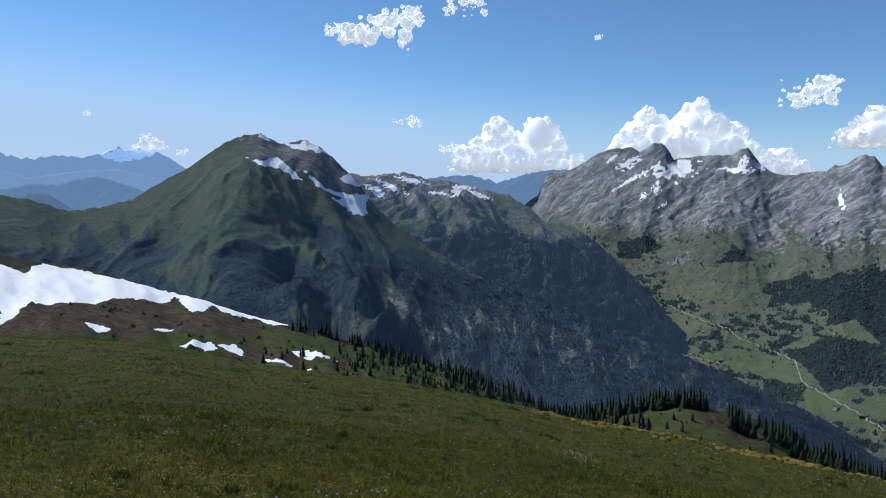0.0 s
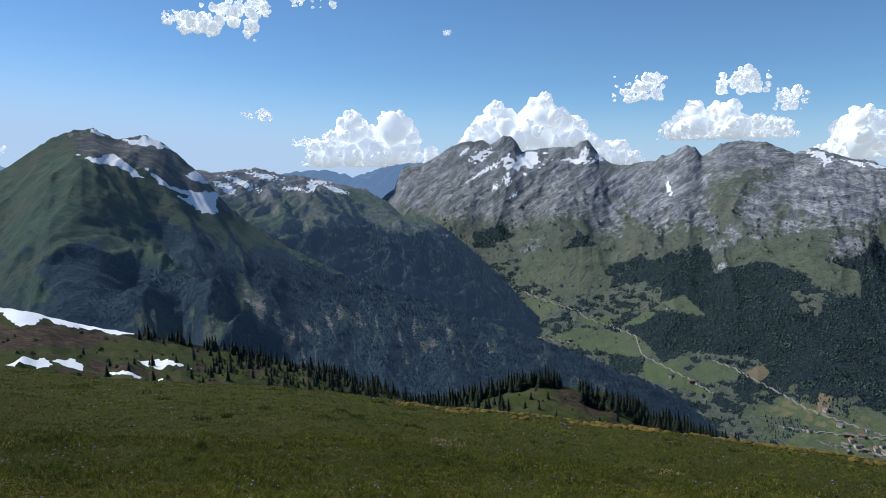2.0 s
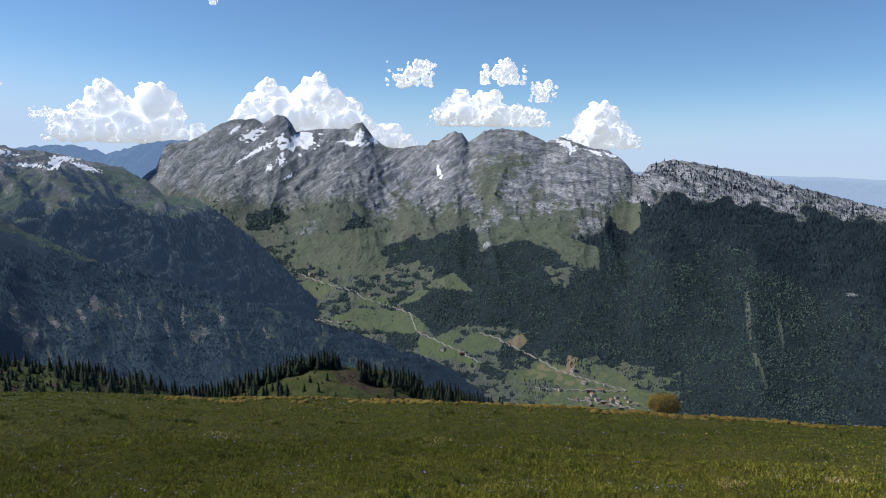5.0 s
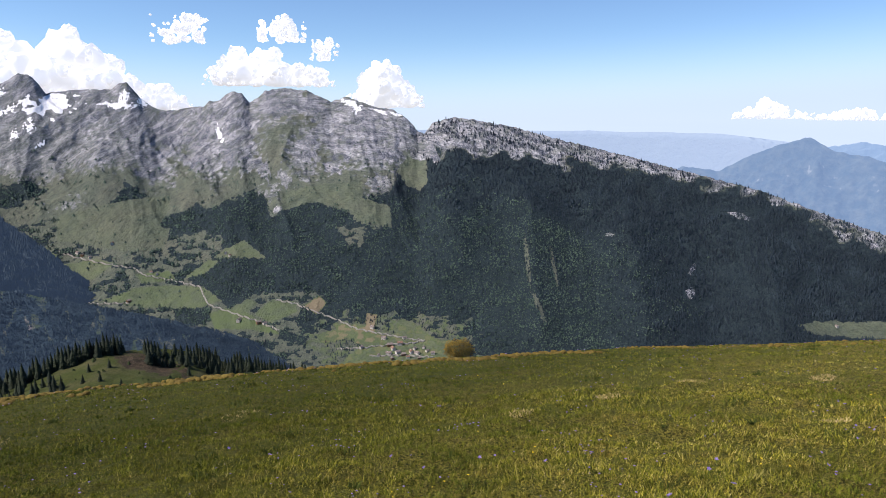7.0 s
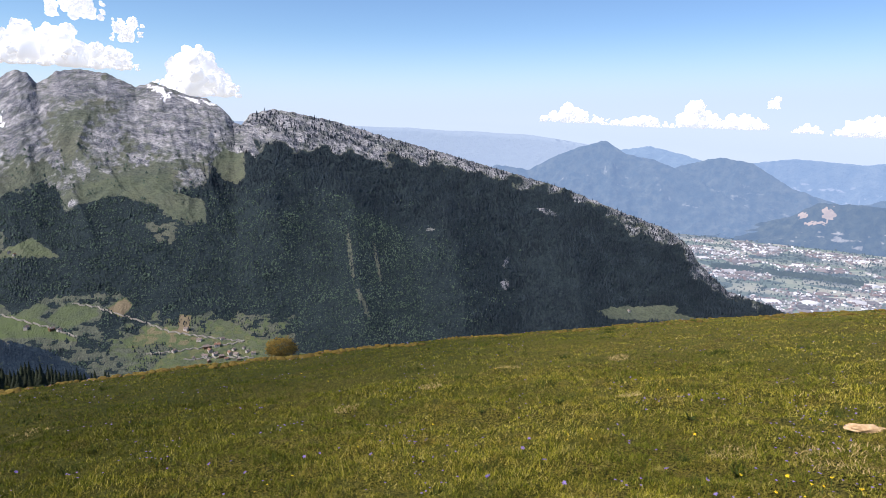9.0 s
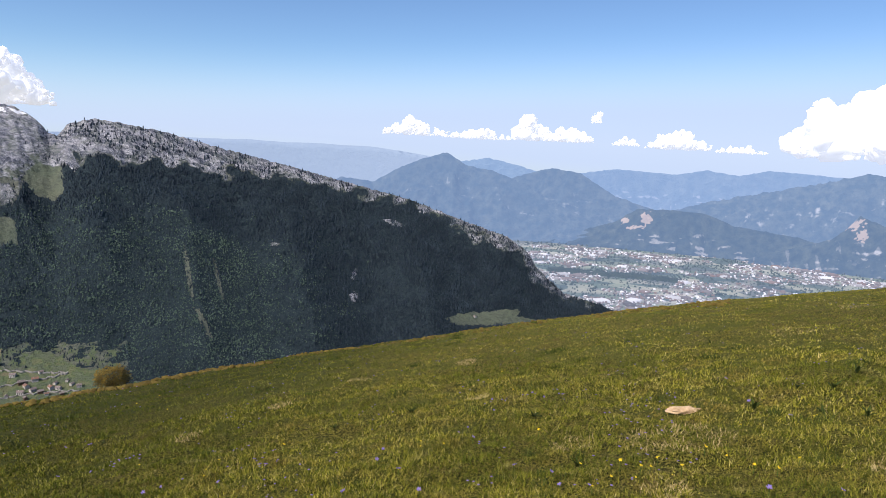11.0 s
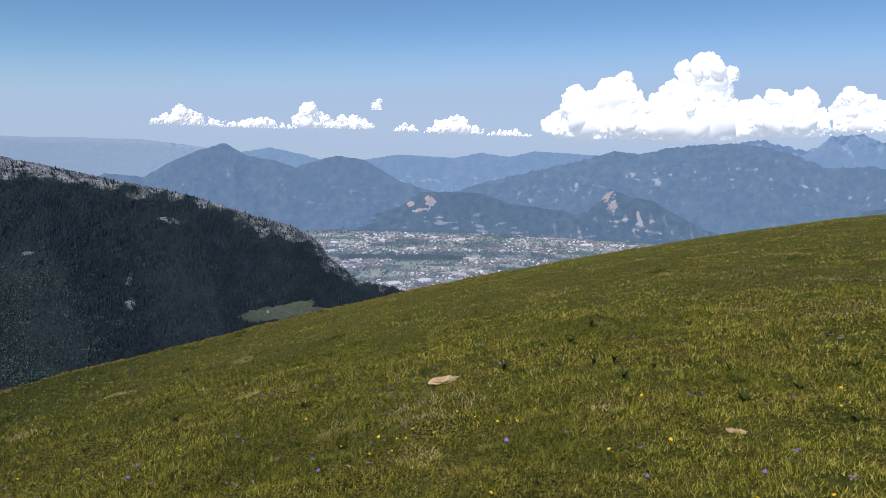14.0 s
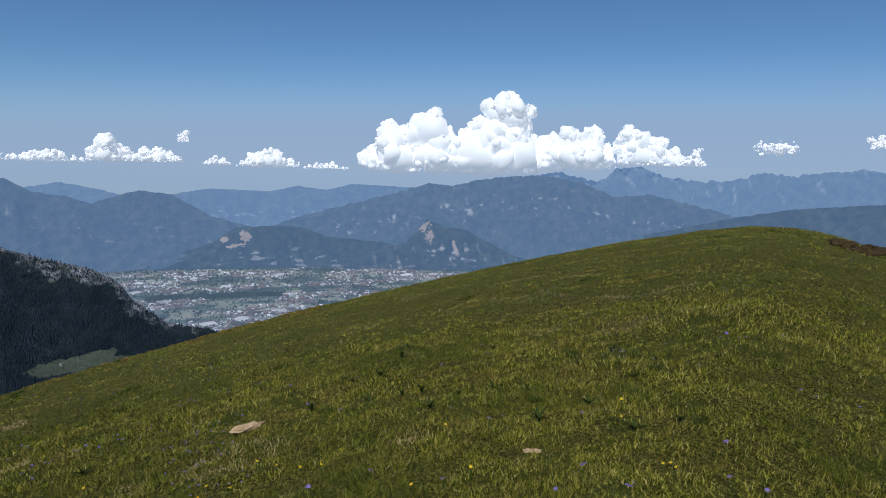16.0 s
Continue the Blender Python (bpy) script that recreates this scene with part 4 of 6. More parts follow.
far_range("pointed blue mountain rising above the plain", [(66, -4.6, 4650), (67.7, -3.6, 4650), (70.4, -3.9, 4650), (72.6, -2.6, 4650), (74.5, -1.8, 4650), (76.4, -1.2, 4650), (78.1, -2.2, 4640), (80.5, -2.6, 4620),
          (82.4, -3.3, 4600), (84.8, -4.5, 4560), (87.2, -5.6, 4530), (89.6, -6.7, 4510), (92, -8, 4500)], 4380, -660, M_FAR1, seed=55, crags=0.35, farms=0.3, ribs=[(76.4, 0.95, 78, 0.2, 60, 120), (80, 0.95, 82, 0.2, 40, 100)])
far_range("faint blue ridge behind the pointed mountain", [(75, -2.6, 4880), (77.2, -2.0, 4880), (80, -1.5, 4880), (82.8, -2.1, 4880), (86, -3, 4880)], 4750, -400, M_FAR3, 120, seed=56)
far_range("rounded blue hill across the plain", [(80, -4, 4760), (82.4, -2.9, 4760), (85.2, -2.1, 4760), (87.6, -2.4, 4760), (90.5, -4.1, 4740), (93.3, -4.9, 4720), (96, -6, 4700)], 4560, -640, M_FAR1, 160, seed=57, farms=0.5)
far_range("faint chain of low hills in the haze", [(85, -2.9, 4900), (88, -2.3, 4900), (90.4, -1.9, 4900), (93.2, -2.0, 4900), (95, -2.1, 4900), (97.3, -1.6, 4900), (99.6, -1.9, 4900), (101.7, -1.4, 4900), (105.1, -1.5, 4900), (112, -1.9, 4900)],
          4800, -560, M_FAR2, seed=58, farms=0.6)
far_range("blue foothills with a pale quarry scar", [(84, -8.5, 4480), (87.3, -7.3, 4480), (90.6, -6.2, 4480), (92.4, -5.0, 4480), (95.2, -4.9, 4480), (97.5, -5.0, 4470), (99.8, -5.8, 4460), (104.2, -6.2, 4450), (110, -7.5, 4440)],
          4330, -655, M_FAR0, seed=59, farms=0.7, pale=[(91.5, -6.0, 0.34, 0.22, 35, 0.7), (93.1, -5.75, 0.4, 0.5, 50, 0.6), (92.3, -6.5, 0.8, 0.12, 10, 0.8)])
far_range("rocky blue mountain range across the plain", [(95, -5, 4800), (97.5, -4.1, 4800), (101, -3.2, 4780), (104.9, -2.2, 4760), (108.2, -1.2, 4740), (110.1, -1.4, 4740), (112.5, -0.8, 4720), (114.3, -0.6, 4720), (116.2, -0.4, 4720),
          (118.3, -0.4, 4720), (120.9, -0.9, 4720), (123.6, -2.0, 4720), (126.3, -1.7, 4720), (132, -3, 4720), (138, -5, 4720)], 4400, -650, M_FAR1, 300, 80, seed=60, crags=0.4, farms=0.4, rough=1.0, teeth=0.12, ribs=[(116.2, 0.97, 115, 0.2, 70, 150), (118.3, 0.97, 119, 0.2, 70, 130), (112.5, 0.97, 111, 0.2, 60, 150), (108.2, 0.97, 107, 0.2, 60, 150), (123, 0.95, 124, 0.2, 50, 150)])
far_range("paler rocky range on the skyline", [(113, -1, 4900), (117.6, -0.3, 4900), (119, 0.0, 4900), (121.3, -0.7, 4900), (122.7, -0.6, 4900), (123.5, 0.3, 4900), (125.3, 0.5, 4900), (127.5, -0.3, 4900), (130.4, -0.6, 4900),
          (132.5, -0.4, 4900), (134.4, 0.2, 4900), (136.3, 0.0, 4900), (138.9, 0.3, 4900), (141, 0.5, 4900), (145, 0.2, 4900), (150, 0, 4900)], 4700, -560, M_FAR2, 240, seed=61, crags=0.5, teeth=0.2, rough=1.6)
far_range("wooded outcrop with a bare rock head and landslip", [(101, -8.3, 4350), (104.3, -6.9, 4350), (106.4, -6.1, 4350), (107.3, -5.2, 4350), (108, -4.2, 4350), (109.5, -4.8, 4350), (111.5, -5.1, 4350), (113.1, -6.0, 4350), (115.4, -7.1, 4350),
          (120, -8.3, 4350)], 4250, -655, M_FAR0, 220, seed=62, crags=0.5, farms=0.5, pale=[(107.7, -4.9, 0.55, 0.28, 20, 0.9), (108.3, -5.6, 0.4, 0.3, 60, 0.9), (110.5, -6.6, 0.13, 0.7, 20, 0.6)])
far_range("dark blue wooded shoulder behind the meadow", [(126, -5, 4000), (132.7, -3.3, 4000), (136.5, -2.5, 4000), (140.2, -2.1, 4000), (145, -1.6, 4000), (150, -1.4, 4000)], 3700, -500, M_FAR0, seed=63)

# a flat glowing sheet, added for the pale haze band along the horizon
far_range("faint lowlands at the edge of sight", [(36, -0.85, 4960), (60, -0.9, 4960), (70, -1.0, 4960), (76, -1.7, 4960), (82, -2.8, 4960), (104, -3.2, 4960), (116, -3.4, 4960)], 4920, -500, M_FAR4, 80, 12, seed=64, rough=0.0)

# ---- the nearer slopes below the meadow ----
SPUR = Slope(
    [(-45, -3, 230), (-33.3, -5.8, 230), (-28, -7.3, 230), (-22.1, -9.1, 230), (-15.7, -11.4, 225), (-8.7, -13.4, 225), (-3.9, -14.7, 225), (1, -16, 225), (5.9, -17.7, 225), (10.8, -19.7, 225), (15, -21.5, 225), (20, -24, 225)],
    [(-45, 75, -14), (-33, 75, -18), (-20, 80, -24), (-4, 90, -33), (10, 100, -42), (20, 100, -48)], 300, 110, 1.0, 20, 0.0, 71, (), 60.0, 0.05, bold=0.02)
SPUR.Z = SPUR.Z + (fbm(SPUR.A / 3.5, SPUR.V * 2.5, 3, 5) * 1.3 + fbm(SPUR.A / 0.6, SPUR.V * 12, 3, 6) * 0.3 * smooth(-16, -10, SPUR.A)) * smooth(1.0, 0.92, SPUR.V) * smooth(0, 0.1, SPUR.V)
drop = np.interp(SPUR.A, [-45, -33.3, -28, -22.1, -15.7, -8.7, -3.9, 1, 5.9, 10.8, 20], [-3, -5.8, -7.3, -9.1, -11.4, -13.4, -14.7, -16, -17.7, -19.7, -24]) - SPUR.EL
drop = drop + 0.12 * fbm(SPUR.A / 1.2, SPUR.EL / 0.6, 4, 14)
SPUR_SNOW_A = [[(-33.31, -6.37), (-31.97, -7.05), (-30.72, -6.71), (-28, -7.27), (-24.14, -8.4), (-22.12, -9.16), (-17.87, -10.29), (-14.3, -11.2), (-11.08, -12.13), (-10.38, -12.66), (-12.48, -12.23), (-14.09, -12.31), (-15.44, -11.66), (-17.88, -11.1), (-18.88, -10.56), (-19.71, -11.01), (-20.81, -10.64), (-21.22, -10), (-21.79, -9.4), (-22.13, -9.64), (-24.17, -9.58), (-26.15, -9.33), (-28.83, -9.57), (-31.38, -9.78), (-32.46, -10.29), (-33.5, -10.55)],
    [(-33.31, -6.37), (-33.5, -10.55), (-36.18, -11.42), (-38.61, -10.73), (-38.27, -4.38)],
    [(-28.26, -11.45), (-27.77, -11.41), (-26.36, -12.13), (-26.64, -12.36), (-27.6, -12.14)],
    [(-23.28, -12.33), (-22.61, -11.99), (-21.73, -11.96), (-22.53, -12.34), (-22.83, -12.45)]]
SPUR_SNOW_B = [[(-22.12, -13.94), (-20.33, -13.68), (-19.16, -13.54), (-18.56, -14.16), (-18.82, -14.41)],
    [(-18.68, -13.79), (-17.22, -13.52), (-16.47, -14.28), (-16.84, -14.62)],
    [(-15.3, -14.71), (-13.89, -15.14), (-12.69, -15.42), (-12.97, -15.91), (-13.89, -15.46)],
    [(-12.95, -13.95), (-11.28, -14.15), (-10.15, -14.78), (-8.63, -15.33), (-10.72, -14.95), (-11.1, -15.12)],
    [(-5.08, -14), (-3.33, -14.47), (-0.74, -15.39), (-1.96, -15.21), (-3.91, -14.66)],
    [(-12.13, -15.67), (-10.53, -15.69), (-10.63, -15.91)]]
SPUR_SNOW = SPUR_SNOW_A + SPUR_SNOW_B
SPUR_EARTH_A = [[(-32.09, -9.8), (-28.83, -9.65), (-26.15, -9.37), (-22.13, -9.69), (-21.11, -10.67), (-19.62, -11.11), (-18.97, -10.65), (-17.88, -11.15), (-15.67, -11.7), (-13.86, -12.36), (-16.13, -12.54), (-20.94, -12.54), (-24.26, -12.56), (-27.04, -12.45), (-30.04, -12.03), (-33.54, -11.42), (-33.5, -10.47)],
    [(-16.5, -13.34), (-14.34, -13.94), (-11.33, -15.25), (-12.5, -15.29), (-14.8, -14.69), (-16.16, -14.35)],
    [(-18.82, -14.36), (-17.06, -14.61), (-15.26, -15.11), (-16.17, -15.24), (-18.39, -14.83)]]
SPUR_EARTH = SPUR_EARTH_A
SPUR.snow = SPUR.zones(SPUR_SNOW, 0.05, 0.1)
SPUR.rock = np.maximum(SPUR.zones(SPUR_EARTH, 0.15, 0.25), 0.8 * smooth(0.2, 0.5, fbm(SPUR.A / 2.4, SPUR.EL / 0.6, 4, 46)) * smooth(-14, -8, SPUR.A))
SPUR.forest = 0.95 * smooth(0.0, -0.16, drop - np.interp(SPUR.A, [-34, -30, -28], [0.85, 0.6, 0.42])) * (SPUR.V < 1.2)
tagged(new("hillside", SPUR.mesh("hillside", M_NEARHILL)), "grassy hillside with melting snow and bare brown earth", "hillside")

KNOLL = Slope([(5, -21, 420), (10.2, -19.4, 420), (12.6, -19.2, 420), (15, -18.6, 420), (18, -17.7, 420), (20.9, -17.3, 420), (23.8, -17.8, 420), (27.2, -18.8, 420), (32, -20, 420), (36.6, -21.2, 420), (41, -21.9, 420), (46, -24, 420)],
              [(5, 260, -112), (20, 260, -110), (46, 260, -122)], 170, 66, 0.9, 20, 0.0, 81, (), 80.0, 0.05, bold=0.03)
KNOLL.Z = KNOLL.Z + (fbm(KNOLL.A / 3, KNOLL.V * 3, 4, 15) * 2.0) * smooth(1.0, 0.9, KNOLL.V) * smooth(0, 0.1, KNOLL.V)
KNOLL.rock = 0.7 * KNOLL.blot(24, -18.9, 3, 0.7, -20)
tagged(new("hillside", KNOLL.mesh("hillside", M_NEARHILL)), "rounded grassy knoll below the meadow, fringed with spruces", "hillside")


# ---- woods, as thousands of small crowns ----
def foliage(name, dark, light, straw=None, rough=0.8, through_light=0.25):
    n = Nodes(name)
    fine = n.noise(2.0, 3, 0.6)
    col = n.mix(n.geo.outputs["Random Per Island"], dark, light)
    col = n.mix(n.ramp(fine, [(0.3, gray(0.5)), (0.7, gray(0))]), col, dark)
    stand = n.noise(0.011, 7, 0.72)
    col = n.mix(n.ramp(stand, [(0.5, gray(0)), (0.68, gray(0.75))]), col, tuple(1.25 * c for c in light))
    col = n.mix(n.ramp(stand, [(0.33, gray(0.7)), (0.48, gray(0))]), col, tuple(0.75 * c for c in dark))
    if straw:
        col = n.mix(n.ramp(n.geo.outputs["Random Per Island"], [(0.72, gray(0)), (0.95, gray(1))]), col, straw)
    n.done(col, rough, 0.2)
    if through_light:
        t = n.add("ShaderNodeBsdfTranslucent")
        n.link(col, t.inputs["Color"])
        m = n.add("ShaderNodeMixShader")
        m.inputs[0].default_value = through_light
        n.link(n.bsdf.outputs[0], m.inputs[1])
        n.link(t.outputs[0], m.inputs[2])
        n.link(m.outputs[0], n.out.inputs[0])
    return n.mat


M_FIR = foliage("fir_crowns", (0.012, 0.021, 0.033), (0.034, 0.054, 0.069), through_light=0)
# haze over the green peak's firs, put in as bluer colour and faint glow
M_HAZY = foliage("hazed_fir_crowns", (0.022, 0.042, 0.066), (0.050, 0.080, 0.104), through_light=0)
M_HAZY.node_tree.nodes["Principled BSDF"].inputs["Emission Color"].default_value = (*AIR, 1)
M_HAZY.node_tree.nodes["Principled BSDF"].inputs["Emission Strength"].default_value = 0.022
# the cirque's firs, farther off, with more haze added as emission
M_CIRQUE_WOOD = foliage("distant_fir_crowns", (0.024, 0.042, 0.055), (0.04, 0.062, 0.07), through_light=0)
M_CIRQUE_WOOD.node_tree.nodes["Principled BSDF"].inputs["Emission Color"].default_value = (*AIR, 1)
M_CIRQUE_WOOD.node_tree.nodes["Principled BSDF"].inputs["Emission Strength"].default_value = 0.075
M_BROAD = foliage("broadleaf_crowns", (0.026, 0.050, 0.048), (0.084, 0.128, 0.090), through_light=0)
M_NEEDLE = foliage("spruce_needles", (0.012, 0.02, 0.011), (0.03, 0.042, 0.02), through_light=0)
M_SHRUB = foliage("shrub_leaves", (0.03, 0.05, 0.015), (0.07, 0.09, 0.025))


def bark_material():
    n = Nodes("bark")
    g = n.noise(9.0, 5, 0.6)
    col = n.mix(g, (0.05, 0.035, 0.025), (0.12, 0.09, 0.065))
    n.bump(g, 0.6, 0.02)
    return n.done(col, 0.9, 0.1)


M_BARK = bark_material()


def fir_form():
    """A small conifer: one jagged cone, height 1."""
    v = [(math.cos(k * 1.2566) * 0.22, math.sin(k * 1.2566) * 0.22, 0.03 + 0.07 * (k % 2)) for k in range(5)] + [(0, 0, 1)]
    return np.array(v), np.array([(k, (k + 1) % 5, 5) for k in range(5)])


def tuft_form():
    """A small broad crown, height 1."""
    v = [(math.cos(k * 1.2566) * 0.45 * (1 + 0.18 * (k % 2)), math.sin(k * 1.2566) * 0.45, 0.12 + 0.1 * ((k * 2) % 3)) for k in range(5)] + [(0.06, 0.04, 1)]
    return np.array(v), np.array([(k, (k + 1) % 5, 5) for k in range(5)])


def ball_form(level):
    bm = bmesh.new()
    bmesh.ops.create_icosphere(bm, subdivisions=level, radius=1.0)
    bm.verts.ensure_lookup_table()
    v = np.array([q.co[:] for q in bm.verts])
    f = np.array([[q.index for q in p.verts] for p in bm.faces])
    bm.free()
    return v, f


def crown_form():
    """A broad crown, height 1, lumpy."""
    v, f = ball_form(1)
    bump = 1 + 0.3 * gnoise(v[:, 0] * 1.7 + v[:, 2], v[:, 1] * 1.7 - v[:, 2] * 0.6, 5)
    return np.stack([v[:, 0] * 0.42 * bump, v[:, 1] * 0.42 * bump, 0.5 + 0.5 * v[:, 2] * bump], axis=1), f


def spread(form, places, heights, rng, widths=None):
    """Many copies of one small form in one mesh's arrays."""
    v, f = form
    n = len(places)
    a = rng.uniform(0, 2 * math.pi, n)[:, None]
    w = (heights * (widths if widths is not None else rng.uniform(0.8, 1.25, n)))[:, None]
    x = (v[None, :, 0] * np.cos(a) - v[None, :, 1] * np.sin(a)) * w
    y = (v[None, :, 0] * np.sin(a) + v[None, :, 1] * np.cos(a)) * w
    z = v[None, :, 2] * heights[:, None]
    p = np.stack([x, y, z], axis=-1) + places[:, None, :]
    return p.reshape(-1, 3), (f[None] + (np.arange(n) * len(v))[:, None, None]).reshape(-1, f.shape[1])


def wood(label, places, material, form, low, high, rng, shade_smooth=False):
    clump = np.clip(1 + 0.5 * fbm(places[:, 0] / 60, places[:, 1] / 60 + places[:, 2] / 40, 3, 17), 0.5, 1.6)
    tall = rng.uniform(low, high, len(places)) * clump * np.clip(np.hypot(places[:, 0], places[:, 1]) / 2500, 0.5, 1.3)
    v, f = spread(form, places, tall, rng)
    return tagged(new("forest", mesh_from("forest", v, f, material, shade_smooth=shade_smooth)), label, "forest", kind="stuff")


rng = np.random.default_rng(7)
FIR, BROAD = fir_form(), tuft_form()

# the wooded ridge and the lower slopes of the limestone range
depth_below = crest_el - EL
mix = smooth(5.0, 9.0, depth_below + 2.4 * fbm(A / 3, EL / 2, 4, 91)) * smooth(70, 58, A + 3 * fbm(A / 3, EL / 2, 3, 92))
rocky_top = smooth(0.0, 0.3, depth_below) * (1 - left) * 0.38 * (1 - RANGE.blot(47.4, -2.6, 0.6, 1.4, 28, 0.3)) * (1 - RANGE.blot(49.4, -2.3, 1.4, 0.5, -10)) * (1 - open_field)
w_fir = np.clip(np.maximum(RANGE.forest ** 2 * (1 - 0.85 * mix), rocky_top), 0, 1)
w_broad = np.clip(RANGE.forest ** 2 * mix, 0, 1)
wood("dense dark conifer forest on the mountainside", RANGE.scatter(125000, rng, w_fir * (A > 30)), M_FIR, FIR, 6, 11, rng)
wood("mixed broadleaf forest on the lower slopes", RANGE.scatter(105000, rng, w_broad), M_BROAD, BROAD, 3.6, 7.2, rng)
hedge = open_field * (1 - open_field) * 4 * smooth(-9, -11, EL) * left
lone = left * smooth(3.0, 7.0, depth_below) * (1 - RANGE.forest) * (1 - open_floor) * (1 - 0.6 * open_field) * (1 - stubble) * (1 - smooth(-15.0, -16.0, EL) * smooth(26, 29, A))
lone = np.maximum(lone, 0.4 * hedge * smooth(-0.1, 0.15, fbm(A / 0.6, EL / 0.6, 2, 96))) * np.clip(0.03 + 0.45 * fbm(A / 0.9, EL / 0.5, 3, 95), 0, 1)
wood("scattered trees and hedges among the pastures", RANGE.scatter(90000, rng, lone * (A < 60)), M_BROAD, BROAD, 5, 9, rng)
wood("clumps of firs on rocky pastures", RANGE.scatter(30000, rng, np.clip(RANGE.forest, 0, 1) ** 2 * (A < 30)), M_BROAD, BROAD, 5, 9, rng)
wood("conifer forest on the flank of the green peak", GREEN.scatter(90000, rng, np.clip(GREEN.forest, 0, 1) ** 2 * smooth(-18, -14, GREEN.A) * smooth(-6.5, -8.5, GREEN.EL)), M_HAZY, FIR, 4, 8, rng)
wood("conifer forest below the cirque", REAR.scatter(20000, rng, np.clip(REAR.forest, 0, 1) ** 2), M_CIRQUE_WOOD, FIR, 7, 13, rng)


# ---- spruces on the knoll and the hillside ----
def part(name, bm, material, parent, label=""):
    """One mesh object under a thing or a part."""
    if isinstance(bm, bpy.types.Mesh):
        me = bm
    else:
        me = bpy.data.meshes.new(name)
        bm.to_mesh(me)
        bm.free()
        me.materials.append(material)
    ob = new(name, me)
    ob.parent = parent
    return tagged(ob, label) if label else ob


def cone_into(bm, r0, r1, z0, z1, sides=7, at=(0, 0)):
    m = Matrix.Translation((at[0], at[1], (z0 + z1) / 2))
    bmesh.ops.create_cone(bm, cap_ends=True, segments=sides, radius1=r0, radius2=r1, depth=z1 - z0, matrix=m)


def spruce(seed, high):
    r = random.Random(seed)
    tree = new("spruce")
    bm = bmesh.new()
    cone_into(bm, 0.026 * high, 0.006 * high, -0.08 * high, 0.9 * high)
    part("trunk", bm, M_BARK, tree)
    v, f = [], []
    tiers = 11
    for k in range(tiers):
        t = k / (tiers - 1)
        z = high * (0.07 + 0.86 * t)
        wide = high * (0.275 * (1 - t) ** 0.85 + 0.012)
        boughs = 9 if t < 0.6 else 6
        turn = r.uniform(0, 6)
        for b in range(boughs):
            a = turn + 2 * math.pi * (b + r.uniform(-0.25, 0.25)) / boughs
            length = wide * r.uniform(0.65, 1.15)
            half = 0.30 * length + 0.02 * high
            c, s = math.cos(a), math.sin(a)
            base = len(v)
            v += [(0, 0, z + 0.075 * high), (c * length * 0.6 - s * half, s * length * 0.6 + c * half, z - 0.02 * high * r.uniform(0.4, 1.5)),
                  (c * length, s * length, z - 0.035 * high * r.uniform(0.5, 1.6)), (c * length * 0.6 + s * half, s * length * 0.6 - c * half, z - 0.02 * high * r.uniform(0.4, 1.5)),
                  (c * length * 0.25, s * length * 0.25, z - 0.05 * high)]
            f += [(base, base + 1, base + 2), (base, base + 2, base + 3), (base + 4, base + 2, base + 1), (base + 4, base + 3, base + 2)]
    me = mesh_from("crown", np.array(v), np.array(f), M_NEEDLE, shade_smooth=False)
    part("crown", me, M_NEEDLE, tree)
    return tagged(tree, "small dark green spruce on a grassy slope", "tree", "spruces below the meadow")


KINDS = [spruce(s, 8.0) for s in (1, 2, 3, 4, 5)]
made = [0]


REST = []


def plant(p, high, r):
    m = Matrix.Translation(p) @ Matrix.Rotation(r.uniform(0, 6.28), 4, "Z") @ Matrix.Diagonal((high / 8, high / 8, high / 8, 1))
    if made[0] < len(KINDS):
        KINDS[made[0]].matrix_basis = m
    elif made[0] < 290:
        copy_thing(KINDS[made[0] % len(KINDS)], pose(0, 0, 0)).matrix_basis = m
    else:
        REST.append(m)
    made[0] += 1


tr = random.Random(12)


def row_of_spruces(slope, count, az, v, tall):
    for _ in range(count):
        a = tr.uniform(*az)
        c = slope.column(a)
        k = int(np.clip(tr.uniform(*v) * (slope.front - 1), 0, len(slope.Z) - 1))
        q = radians(slope.A[k, c])
        p = Vector((math.sin(q) * slope.R[k, c], math.cos(q) * slope.R[k, c], slope.Z[k, c] - 0.15))
        plant(p, tr.uniform(*tall), tr)


row_of_spruces(SPUR, 80, (-13.0, 11.0), (0.84, 1.0), (2.6, 5.2))
row_of_spruces(SPUR, 46, (-9.0, 6.0), (0.55, 0.85), (2.0, 4.4))
row_of_spruces(SPUR, 70, (0.0, 13.0), (0.5, 0.98), (2.6, 5.4))
row_of_spruces(SPUR, 60, (-9.0, 4.0), (0.25, 0.6), (1.5, 3.0))
row_of_spruces(SPUR, 10, (-17.0, -8.0), (0.2, 0.5), (1.5, 3.0))
row_of_spruces(KNOLL, 9, (13.0, 30.0), (0.25, 0.7), (4.0, 6.5))
row_of_spruces(KNOLL, 60, (8.0, 15.0), (0.5, 0.95), (6.0, 9.5))
row_of_spruces(KNOLL, 70, (8.0, 17.5), (0.2, 0.7), (4.5, 8.0))
row_of_spruces(KNOLL, 190, (9.5, 22.0), (0.86, 1.08), (7.0, 11.5))
row_of_spruces(KNOLL, 240, (23.5, 42.0), (0.74, 1.05), (6.0, 11.0))
V, F, n0 = [], [], 0
for k, m in enumerate(REST):
    for bit in KINDS[k % len(KINDS)].children:
        bit.data.calc_loop_triangles()
        v = np.array([m @ q.co for q in bit.data.vertices])
        f = np.array([t.vertices[:] for t in bit.data.loop_triangles])
        if bit.name.startswith("crown"):
            V.append(v)
            F.append(f + n0)
            n0 += len(v)
